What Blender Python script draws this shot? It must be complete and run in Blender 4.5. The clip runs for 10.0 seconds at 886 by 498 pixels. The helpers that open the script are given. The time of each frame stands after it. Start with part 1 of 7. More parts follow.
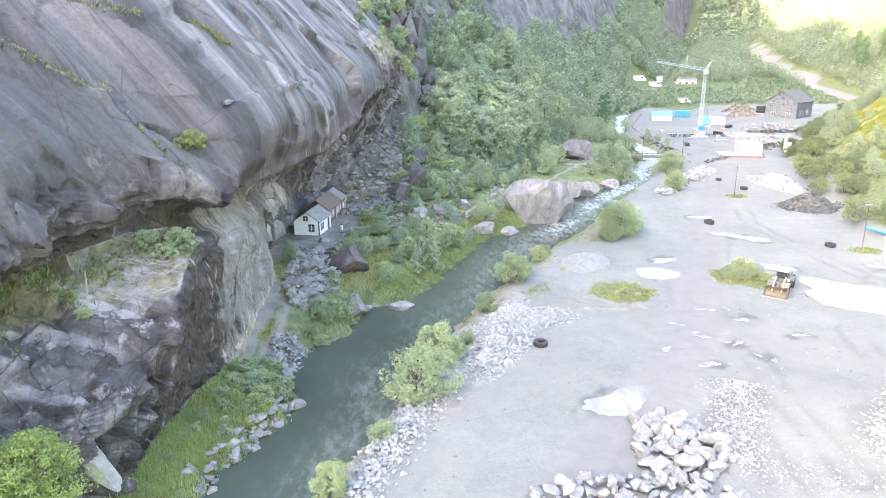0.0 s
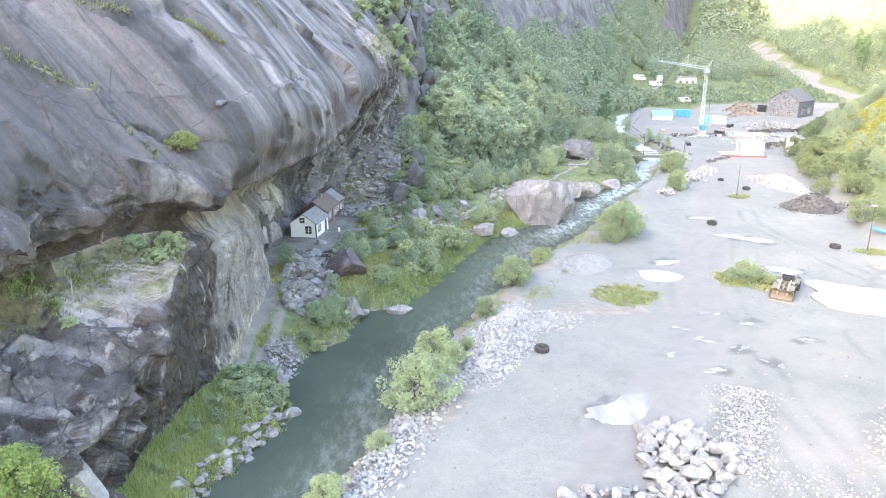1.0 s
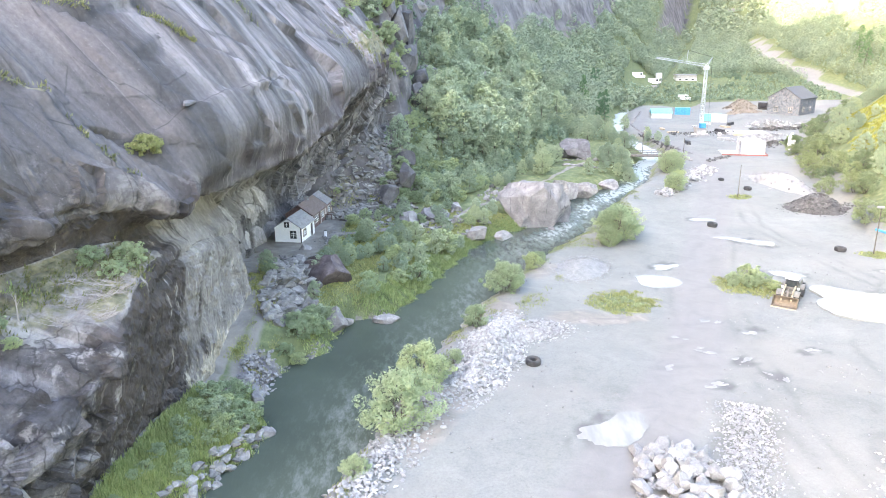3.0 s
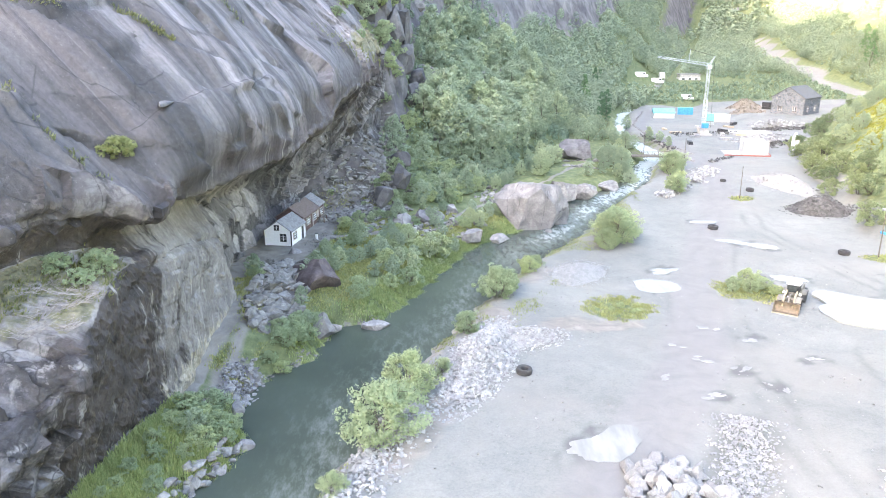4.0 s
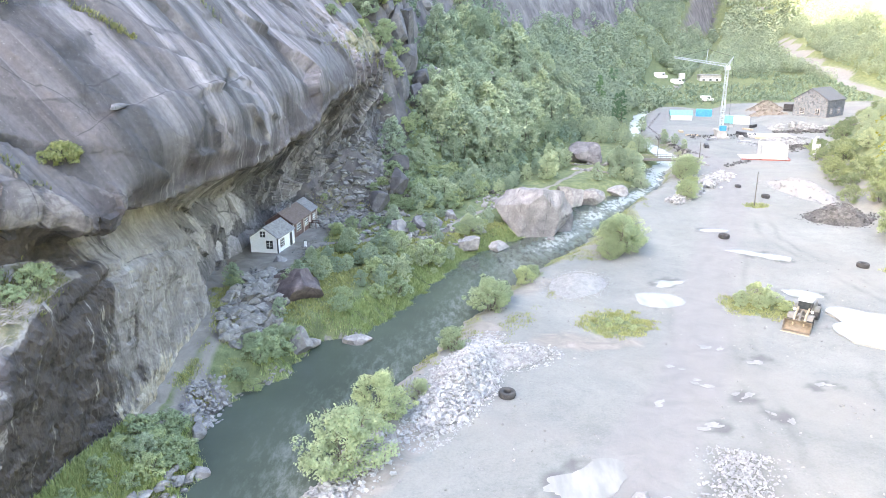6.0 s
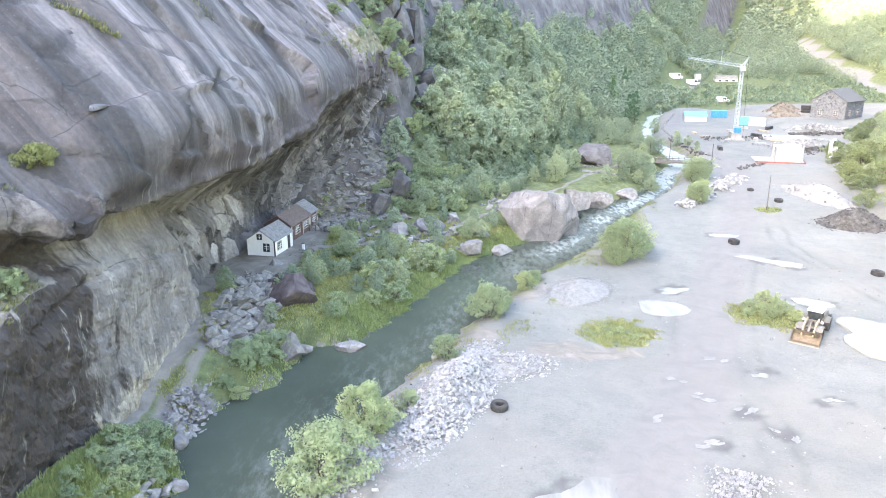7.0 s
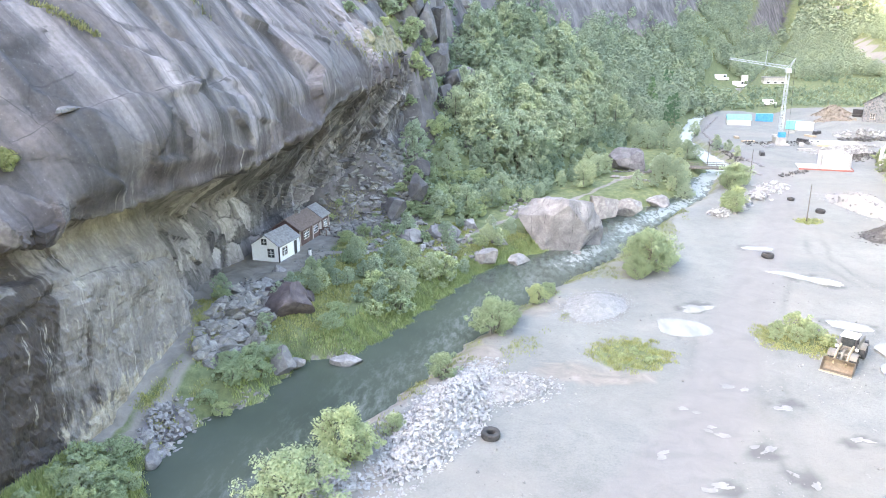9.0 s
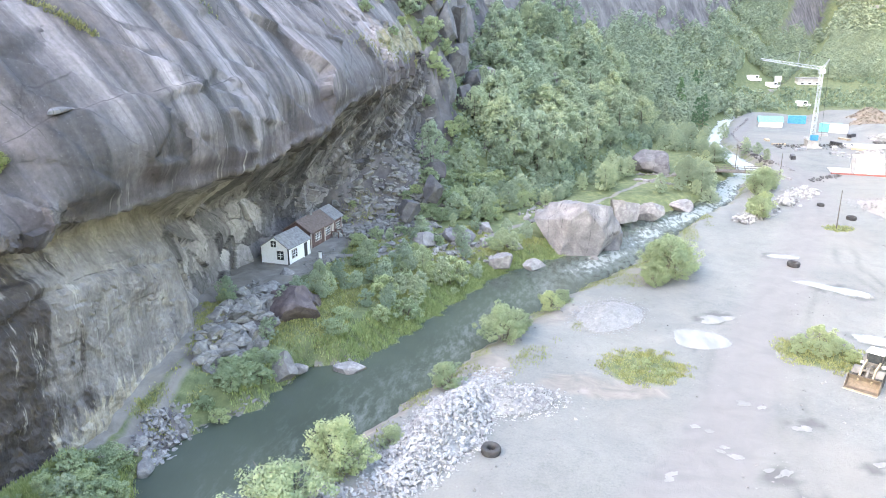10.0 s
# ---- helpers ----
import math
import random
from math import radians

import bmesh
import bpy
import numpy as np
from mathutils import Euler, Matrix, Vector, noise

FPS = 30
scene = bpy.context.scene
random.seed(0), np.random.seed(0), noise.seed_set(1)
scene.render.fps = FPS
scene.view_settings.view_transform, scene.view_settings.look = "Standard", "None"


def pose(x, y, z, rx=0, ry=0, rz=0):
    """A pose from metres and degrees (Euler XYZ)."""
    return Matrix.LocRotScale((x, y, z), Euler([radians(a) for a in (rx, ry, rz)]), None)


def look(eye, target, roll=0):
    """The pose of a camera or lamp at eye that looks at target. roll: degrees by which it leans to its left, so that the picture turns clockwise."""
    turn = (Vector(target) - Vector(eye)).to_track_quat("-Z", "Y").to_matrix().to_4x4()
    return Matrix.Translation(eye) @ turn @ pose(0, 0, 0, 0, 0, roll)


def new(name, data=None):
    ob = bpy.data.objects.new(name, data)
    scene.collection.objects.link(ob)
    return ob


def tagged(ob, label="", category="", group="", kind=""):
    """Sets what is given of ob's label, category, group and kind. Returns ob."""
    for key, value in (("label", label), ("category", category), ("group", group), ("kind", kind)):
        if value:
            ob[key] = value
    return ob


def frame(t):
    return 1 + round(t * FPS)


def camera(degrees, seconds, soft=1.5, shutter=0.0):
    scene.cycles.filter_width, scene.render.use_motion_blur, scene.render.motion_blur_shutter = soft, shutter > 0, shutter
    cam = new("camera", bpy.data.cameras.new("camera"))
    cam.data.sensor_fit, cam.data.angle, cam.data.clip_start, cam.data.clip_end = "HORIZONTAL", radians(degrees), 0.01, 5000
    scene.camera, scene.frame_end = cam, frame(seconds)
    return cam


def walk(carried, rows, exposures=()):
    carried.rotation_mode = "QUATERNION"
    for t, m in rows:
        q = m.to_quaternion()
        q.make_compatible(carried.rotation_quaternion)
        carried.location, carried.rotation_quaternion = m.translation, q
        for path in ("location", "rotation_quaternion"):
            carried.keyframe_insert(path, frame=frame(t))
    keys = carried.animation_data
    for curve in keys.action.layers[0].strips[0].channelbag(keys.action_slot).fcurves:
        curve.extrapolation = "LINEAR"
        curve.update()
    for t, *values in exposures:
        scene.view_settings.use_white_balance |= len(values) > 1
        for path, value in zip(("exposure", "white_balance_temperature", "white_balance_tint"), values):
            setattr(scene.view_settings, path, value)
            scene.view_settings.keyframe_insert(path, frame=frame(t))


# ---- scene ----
cam = camera(64.3, 10.0, soft=0.9)
METRES, EYE, TILT, LEAN, TURN = 26.34, 30.0, 0.0, 0.0, 0.0
ROWS = [
    (0.0, 0.0, 0.0, 0.0, -0.02, -16.62, 0.08),
    (0.5, 0.0008, 0.0312, -0.0016, -0.05, -16.65, 0.12),
    (1.0, 0.0036, 0.0654, -0.0035, -0.07, -16.67, 0.16),
    (1.5, 0.0102, 0.1009, -0.0059, -0.09, -16.69, 0.23),
    (2.0, 0.0198, 0.1354, -0.0081, -0.12, -16.72, 0.28),
    (2.5, 0.0361, 0.1735, -0.0107, -0.15, -16.76, 0.34),
    (4.0, 0.1167, 0.3008, -0.0197, 0.23, -16.8, 0.46),
    (4.5, 0.1501, 0.3446, -0.0225, 0.53, -16.78, 0.49),
    (5.0, 0.1849, 0.3881, -0.0249, 0.72, -16.77, 0.49),
    (5.5, 0.2201, 0.4323, -0.0262, 1.33, -16.76, 0.48),
    (7.0, 0.3314, 0.5587, -0.03, 3.3, -16.75, 0.42),
    (7.5, 0.368, 0.602, -0.0313, 4.1, -16.73, 0.38),
    (8.0, 0.4037, 0.6452, -0.032, 4.89, -16.75, 0.36),
    (8.5, 0.4387, 0.6888, -0.0322, 5.83, -16.76, 0.33),
    (9.0, 0.4738, 0.7318, -0.0316, 6.9, -16.76, 0.31),
    (9.5, 0.5075, 0.7756, -0.0309, 8.12, -16.77, 0.28),
    (10.0, 0.5408, 0.8186, -0.0305, 9.28, -16.79, 0.26),
]
walk(cam, [(t, pose(0, 0, EYE, TILT, LEAN, TURN) @ pose(METRES * x, METRES * y, METRES * z, 90 + pitch, roll, yaw)) for t, x, y, z, yaw, pitch, roll in ROWS], [(0.0, 3.9, 7320, 12), (10.0, 3.9, 7320, 12)])

# ---- light ----
SUN_AZ, SUN_EL = radians(62), radians(27)      # the way the sunlight travels, turned from +y towards +x, and its height
world = bpy.data.worlds.new("world")
scene.world = world
world.use_nodes = True
sky = world.node_tree.nodes.new("ShaderNodeTexSky")
sky.sky_type, sky.sun_disc = "NISHITA", False
sky.sun_elevation, sky.sun_rotation = SUN_EL, SUN_AZ + math.pi
sky.dust_density, sky.air_density, sky.ozone_density = 4.0, 1.0, 1.0
backg = world.node_tree.nodes["Background"]
backg.inputs["Strength"].default_value = 0.15
world.node_tree.links.new(sky.outputs[0], backg.inputs["Color"])
sun = new("sun", bpy.data.lights.new("sun", "SUN"))
sun.data.energy, sun.data.angle, sun.data.color = 2.0, radians(1.0), (1.0, 0.92, 0.8)
travel = Vector((math.sin(SUN_AZ) * math.cos(SUN_EL), math.cos(SUN_AZ) * math.cos(SUN_EL), -math.sin(SUN_EL)))
sun.matrix_world = look((-300, -200, 300), Vector((-300, -200, 300)) + travel)


# ---- numeric noise and the lie of the land ----
def hash3(i, j, k):
    h = (i * 374761393 + j * 668265263 + k * 2147483647 + 1274126177) & 0x7FFFFFFF
    h = ((h ^ (h >> 13)) * 1274126177) & 0x7FFFFFFF
    h = ((h ^ (h >> 16)) * 668265263) & 0x7FFFFFFF
    return ((h ^ (h >> 15)) & 0xFFFFFF) / float(0xFFFFFF)


def vnoise(x, y, z=0.0, seed=0):
    """Value noise from -1 to 1 on arrays."""
    x, y, z = np.broadcast_arrays(np.asarray(x, float), np.asarray(y, float), np.asarray(z, float))
    i, j, k = (np.floor(a).astype(np.int64) for a in (x, y, z))
    f, g, h = x - i, y - j, z - k
    f, g, h = (a * a * (3 - 2 * a) for a in (f, g, h))
    i, j, k = i + 5000 + seed * 131, j + 5000, k + 5000
    out = 0.0
    for a in (0, 1):
        for b in (0, 1):
            for c in (0, 1):
                w = (f if a else 1 - f) * (g if b else 1 - g) * (h if c else 1 - h)
                out = out + w * hash3(i + a, j + b, k + c)
    return out * 2 - 1


def fbm(x, y, z=0.0, octaves=4, seed=0):
    total, amp = 0.0, 0.5
    for o in range(octaves):
        total = total + amp * vnoise(x * 2 ** o, y * 2 ** o, np.asarray(z) * 2 ** o, seed + o)
        amp *= 0.5
    return total


def sstep(a, b, v):
    t = np.clip((np.asarray(v, float) - a) / (b - a), 0, 1)
    return t * t * (3 - 2 * t)


RIVER_Y = [-80, 20, 44, 52, 57, 63, 70, 74, 79, 82.3, 84, 92, 97, 107, 112, 119, 124, 133, 146, 154, 164, 180, 190, 200, 215, 237, 290, 325, 420, 600, 900]
RIVER_L = [-55, -27, -18.4, -15.5, -13.2, -15.7, -14.5, -10.6, -10.2, -9.2, -4.6, -1, 0.6, 4.5, 6.3, 11.4, 16.5, 21.5, 26.5, 35.5, 42.6, 48.3, 54.5, 56.6, 56.4, 56.2, 71, 88, 128, 200, 310]
RIVER_R = [-40, -17, -9, -6.8, -4.8, -3.2, -1.2, 0.3, 2.3, 3.6, 4.4, 7.8, 10.2, 15.6, 19.2, 24.0, 26.5, 31.4, 38, 43.2, 48.2, 53.2, 59.5, 61.6, 60.4, 59.8, 74, 90.2, 129.8, 201.8, 311.8]


def river_l(y):
    return np.interp(y, RIVER_Y, RIVER_L) + 0.35 * np.sin(1.3 * np.asarray(y)) + 0.22 * np.sin(3.1 * np.asarray(y) + 1) + 0.15 * np.sin(5.3 * np.asarray(y))


def river_r(y):
    return np.interp(y, RIVER_Y, RIVER_R) + 0.3 * np.sin(1.1 * np.asarray(y) + 2) + 0.2 * np.sin(2.7 * np.asarray(y))


def water_z(y):
    return np.interp(y, [-80, 120, 165, 190, 250, 330, 420, 700, 900], [-2.3, -2.2, -2.1, -1.7, -1.0, 0.0, 7, 25, 90])


def floor_z(y):
    return np.interp(y, [-80, 60, 68, 80, 95, 112, 127, 143, 180, 280, 320, 385, 500, 620, 900, 2500], [-0.5, -0.5, -0.8, -1.35, -1.45, -1.3, -0.95, -0.15, 0.0, 0.4, 2.0, 7.4, 15, 27, 95, 420])


def foot_x(y):
    return np.interp(y, [-80, 0, 20, 36, 41, 46, 52, 57, 65, 80, 84, 90, 100, 112, 120, 127, 141], [-60, -38, -30, -25, -23, -22.4, -22.2, -21.3, -20.2, -19.9, -22, -24, -24.5, -23, -21.5, -16, -8.5])


def right_edge(y):
    return np.interp(y, [-80, 20, 107, 121, 140, 166, 190, 230, 290, 330, 400, 500, 700, 2500], [60, 66, 69, 70.5, 77, 84, 92, 118, 168, 190, 190, 205, 280, 950])


def left_edge(y):
    return np.interp(y, [-80, 100, 118, 123, 130, 141, 150, 190, 255, 300, 400, 500, 700, 2500], [-400, -60, -19, -11, 1, 5, 12, 30, 51, 70, 108, 146, 225, 900])


def ground_z(x, y):
    x, y = np.asarray(x, float), np.asarray(y, float)
    rl, rr, fz, wz = river_l(y), river_r(y), floor_z(y), water_z(y)
    inside = np.interp(y, [-80, 130, 141, 149, 156], [0, 0, 2, 12, 300])
    x = np.maximum(x, np.where(y < 141, foot_x(y) - 2.0, -8.5 - 2.0) - inside)
    # right of the river: the levelled quarry floor, then the hill
    d = np.maximum(x - right_edge(y), 0)
    right = fz + 0.5 * np.minimum(d, 140) + 0.0028 * np.minimum(d, 120) ** 2
    right += 1.3 * np.clip(d - 42, 0, 45) * sstep(400, 450, y)
    right += sstep(0, 10, d) * (1.2 * fbm(x / 9, y / 9, seed=3) + 4.0 * sstep(30, 90, d) * fbm(x / 35, y / 35, seed=5))
    right += 0.05 * fbm(x / 3, y / 3, seed=7) + 0.10 * fbm(x / 14, y / 14, seed=8)
    right += 1.7 * sstep(0, 4, y - 243 - 0.25 * (x - 125)) * sstep(102, 112, x) * sstep(330, 300, y)
    bank = sstep(0, 1, (x - rr) / np.interp(y, [40, 70, 110, 150, 300], [3.0, 2.6, 4.0, 3.0, 4.0]))
    right = wz - 0.1 + (right - wz + 0.1) * bank
    # left of the river: a low bank, the terrace under the rock, the wooded hillside
    e = np.maximum(rl - x, 0)
    rise = np.interp(y, [-80, 44, 66, 80, 90, 104, 115, 130, 150, 190, 300], [3, 2.6, 2.1, 4.6, 4.6, 4.0, 4.2, 4, 2.6, 2.2, 2.0])
    width = np.interp(y, [-80, 44, 66, 80, 90, 104, 115, 130, 150, 300], [6, 4, 5, 9.5, 15, 18, 22, 20, 8, 8])
    t = np.clip(e / width, 0, 1)
    left = wz - 0.1 + rise * (0.62 * t + 0.38 * sstep(0, 0.25, t)) * 1.0
    h = np.maximum(left_edge(y) - x, 0)
    steep = np.interp(y, [140, 160, 300, 380, 600], [30, 34, 32, 22, 30])
    # the crest, above the view, is raised by y to keep sun off the valley
    left += 0.55 * np.minimum(h, steep) + 0.012 * np.minimum(h, steep) ** 2 + 2.3 * np.minimum(np.maximum(h - steep, 0), np.interp(y, [250, 330, 400, 600], [68, 64, 46, 40])) + 0.3 * np.clip(h - steep - 40, 0, 40) + np.maximum(fz - 1.0, 0) * sstep(0, 25, e)
    gully = sstep(0, 4.5, -4.5 - x + 3.0 * fbm(x / 6, y / 6, seed=17) + 1.6 * np.round(2 * fbm(x / 2.5, y / 2.5, 0, 2, seed=18)) / 2) * sstep(143, 147, y) * sstep(190, 172, y)
    left += gully * (13 + 5 * np.round(3 * fbm(x / 5, y / 5, 0, 2, seed=19)) / 3)
    left += sstep(0, 3, e) * (0.55 * fbm(x / 4, y / 4, seed=11) * sstep(280, 210, y) + 0.18 * fbm(x / 1.2, y / 1.2, seed=12) * sstep(210, 180, y))
    left += sstep(5, 30, h) * (3.0 * fbm(x / 14, y / 14, 0.0, 2, seed=13) + 3.0 * sstep(24, 34, h) * np.round(3 * fbm(x / 13, y / 13, 0.0, 2, seed=16)) / 3 + 9 * sstep(22, 45, h) * fbm(x / 26, y / 30, 0.0, 2, seed=14))
    bed = wz - 0.1 - 1.3 * np.sin(np.pi * np.clip((x - rl) / np.maximum(rr - rl, 0.1), 0, 1))
    # levelled ground round the two houses
    pad = sstep(6.5, 4.0, np.maximum(np.abs(x + 19.5) , np.abs(y - 110) - 6))
    left = left * (1 - pad) + 1.75 * pad
    z = np.where(x > rr, right, np.where(x < rl, left, bed))
    return z


# ---- building helpers ----
def mesh_ob(name, verts, faces, material, parent=None, smooth=False, kind="", label="", category="", group=""):
    me = bpy.data.meshes.new(name)
    me.from_pydata([tuple(v) for v in verts] if not isinstance(verts, np.ndarray) else verts.tolist(), [], faces if isinstance(faces, list) else faces.tolist())
    me.update()
    if smooth:
        me.polygons.foreach_set("use_smooth", [True] * len(me.polygons))
    for m in (material if isinstance(material, (list, tuple)) else [material]):
        me.materials.append(m)
    ob = new(name, me)
    ob.parent = parent
    return tagged(ob, label, category, group, kind)


def part(name, bm, material, parent=None, label="", smooth=False):
    """Links a bmesh as one mesh object under a thing or a part."""
    me = bpy.data.meshes.new(name)
    bm.to_mesh(me)
    bm.free()
    if smooth:
        me.polygons.foreach_set("use_smooth", [True] * len(me.polygons))
    for m in (material if isinstance(material, (list, tuple)) else [material]):
        me.materials.append(m)
    ob = new(name, me)
    ob.parent = parent
    return tagged(ob, label)


def thing(name, m, label, category, group=""):
    ob = new(name)
    ob.empty_display_size = 0.3
    ob.matrix_world = m
    return tagged(ob, label, category, group)


def box(bm, x0, y0, z0, x1, y1, z1, bevel=0.0):
    made = bmesh.ops.create_cube(bm, size=1.0)["verts"]
    for v in made:
        v.co = Vector(((x0 + x1) / 2 + v.co.x * (x1 - x0), (y0 + y1) / 2 + v.co.y * (y1 - y0), (z0 + z1) / 2 + v.co.z * (z1 - z0)))
    if bevel:
        edges = list({e for v in made for e in v.link_edges})
        bmesh.ops.bevel(bm, geom=edges, offset=bevel, segments=2, affect="EDGES", profile=0.5)
    return bm


def boxed(x0, y0, z0, x1, y1, z1, bevel=0.0):
    return box(bmesh.new(), x0, y0, z0, x1, y1, z1, bevel)


def bar(bm, a, b, r0, r1=None, sides=6):
    """A tapered round bar from a to b."""
    a, b = Vector(a), Vector(b)
    r1 = r0 if r1 is None else r1
    m = Matrix.Translation((a + b) / 2) @ (b - a).to_track_quat("Z", "Y").to_matrix().to_4x4()
    bmesh.ops.create_cone(bm, cap_ends=True, segments=sides, radius1=r0, radius2=max(r1, 0.002), depth=(b - a).length, matrix=m)
    return bm


def barred(a, b, r0, r1=None, sides=6):
    return bar(bmesh.new(), a, b, r0, r1, sides)


def lathe(bm, profile, segs=24, axis="z", centre=(0, 0, 0)):
    """Turns (radius, height) pairs round an axis."""
    rings = []
    for r, h in profile:
        ring = []
        for i in range(segs):
            a = 2 * math.pi * i / segs
            p = (r * math.cos(a), r * math.sin(a), h)
            if axis == "x":
                p = (p[2], p[0], p[1])
            if axis == "y":
                p = (p[0], p[2], p[1])
            ring.append(bm.verts.new(Vector(p) + Vector(centre)))
        rings.append(ring)
    for a, b in zip(rings, rings[1:]):
        for i in range(segs):
            bm.faces.new((a[i], a[(i + 1) % segs], b[(i + 1) % segs], b[i]))
    return bm


# ---- materials ----
class Mat:
    """A node material with short calls."""

    def __init__(self, name, rough=0.8, metal=0.0, spec=0.35):
        self.m = bpy.data.materials.new(name)
        self.m.use_nodes = True
        self.t = self.m.node_tree
        self.b = self.t.nodes["Principled BSDF"]
        self.b.inputs["Roughness"].default_value = rough
        self.b.inputs["Metallic"].default_value = metal
        self.b.inputs["Specular IOR Level"].default_value = spec
        self.pos = self.t.nodes.new("ShaderNodeNewGeometry").outputs["Position"]

    def n(self, kind, **ins):
        node = self.t.nodes.new(kind)
        for k, v in ins.items():
            self.put(node.inputs[k.replace("_", " ")], v)
        return node

    def put(self, socket, v):
        if isinstance(v, bpy.types.NodeSocket):
            self.t.links.new(v, socket)
        elif isinstance(v, (tuple, list)) and len(v) == 3 and socket.type == "RGBA":
            socket.default_value = (*v, 1)
        else:
            socket.default_value = v

    def local(self):
        return self.n("ShaderNodeTexCoord").outputs["Object"]

    def uv(self):
        return self.n("ShaderNodeTexCoord").outputs["UV"]

    def attr(self, name):
        node = self.n("ShaderNodeAttribute")
        node.attribute_name = name
        return node.outputs["Fac"]

    def rand(self):
        return self.n("ShaderNodeObjectInfo").outputs["Random"]

    def island(self):
        return self.n("ShaderNodeNewGeometry").outputs["Random Per Island"]

    def stretch(self, vec, scale, rot=(0, 0, 0)):
        node = self.n("ShaderNodeMapping", Vector=vec)
        node.inputs["Scale"].default_value = scale
        node.inputs["Rotation"].default_value = rot
        return node.outputs[0]

    def noise(self, vec, scale, detail=5.0, rough=0.55, warp=0.0):
        return self.n("ShaderNodeTexNoise", Vector=vec, Scale=scale, Detail=detail, Roughness=rough, Distortion=warp).outputs["Fac"]

    def cells(self, vec, scale, feature="F1"):
        node = self.n("ShaderNodeTexVoronoi", Vector=vec, Scale=scale)
        node.feature = feature
        return node.outputs["Distance"]

    def ramp(self, fac, *stops):
        node = self.n("ShaderNodeValToRGB", Fac=fac)
        el = node.color_ramp.elements
        while len(el) < len(stops):
            el.new(0.5)
        for e, (p, c) in zip(el, stops):
            e.position, e.color = p, (*(c if isinstance(c, tuple) else (c, c, c)), 1)
        return node.outputs["Color"]

    def mix(self, fac, a, b, blend="MIX"):
        node = self.n("ShaderNodeMix")
        node.data_type, node.blend_type = "RGBA", blend
        self.put(node.inputs[0], fac), self.put(node.inputs[6], a), self.put(node.inputs[7], b)
        return node.outputs[2]

    def math(self, op, a, b=0.5):
        node = self.n("ShaderNodeMath")
        node.operation = op
        self.put(node.inputs[0], a), self.put(node.inputs[1], b)
        return node.outputs[0]

    def colour(self, c):
        self.put(self.b.inputs["Base Color"], c)
        return self

    def bump(self, height, strength=0.5, distance=0.1):
        node = self.n("ShaderNodeBump", Height=height, Strength=strength, Distance=distance)
        self.t.links.new(node.outputs[0], self.b.inputs["Normal"])
        return self


def plain(name, colour, rough=0.6, metal=0.0, vary=0.25, scale=2.0, grain=25.0):
    """Paint, wood or metal with blotches, fine grain and a slight relief."""
    k = Mat(name, rough, metal)
    v = k.local()
    lo, hi = tuple(c * (1 - vary) for c in colour), tuple(min(1, c * (1 + vary * 0.6)) for c in colour)
    c = k.ramp(k.noise(v, scale, 4), (0.3, lo), (0.7, hi))
    g = k.noise(v, grain, 3)
    k.colour(k.mix(0.35, c, k.ramp(g, (0.3, 0.35), (0.7, 1.0)), "MULTIPLY")).bump(g, 0.2, 0.01)
    return k.m


def stone(name, dark, mid, light, scale=1.0, by="island", rough=0.85, cracks=0.0):
    """Broken stone: tone by piece, mottling and grain."""
    k = Mat(name, rough)
    v = k.local()
    tone = k.rand() if by == "object" else k.island()
    c = k.ramp(k.noise(v, 1.6 * scale, 6, 0.6, 0.6), (0.28, dark), (0.5, mid), (0.72, light))
    c = k.mix(0.5, c, k.ramp(tone, (0.0, 0.55), (1.0, 1.25)), "MULTIPLY")
    if cracks:
        bent = k.n("ShaderNodeVectorMath")
        bent.operation = "ADD"
        k.put(bent.inputs[0], k.stretch(v, (1, 1, 0.16))), k.put(bent.inputs[1], k.n("ShaderNodeTexNoise", Vector=v, Scale=0.5, Detail=4.0).outputs["Color"])
        split = k.ramp(k.cells(bent.outputs[0], cracks, "DISTANCE_TO_EDGE"), (0.0, 0.7), (0.02, 0.0))
        c = k.mix(k.math("MULTIPLY", split, k.ramp(k.noise(v, 0.6, 4), (0.45, 0.0), (0.55, 1.0))), c, (0.05, 0.046, 0.05))
    g = k.noise(v, 14 * scale, 5, 0.65)
    k.colour(k.mix(0.4, c, k.ramp(g, (0.3, 0.4), (0.65, 1.1)), "MULTIPLY")).bump(g, 0.5, 0.05)
    return k.m


def foliage(name, a, b, c, wide=0.0):
    """Leaves: hue by leaf and by plant, a little light through them."""
    k = Mat(name, 0.75, spec=0.12)
    col = k.ramp(k.island(), (0.0, a), (0.5, b), (1.0, c))
    col = k.mix(0.75, col, k.ramp(k.noise(k.pos, wide, 3) if wide else k.rand(), (0.0 if not wide else 0.3, (0.74, 0.8, 0.8)), (0.5, (1.0, 1.0, 1.0)), (1.0 if not wide else 0.7, (1.27, 1.2, 1.02))), "MULTIPLY")
    k.colour(col)
    tr = k.n("ShaderNodeBsdfTranslucent", Color=col)
    mx = k.n("ShaderNodeMixShader")
    mx.inputs[0].default_value = 0.34
    k.t.links.new(k.b.outputs[0], mx.inputs[1]), k.t.links.new(tr.outputs[0], mx.inputs[2])
    k.t.links.new(mx.outputs[0], k.t.nodes["Material Output"].inputs["Surface"])
    return k.m


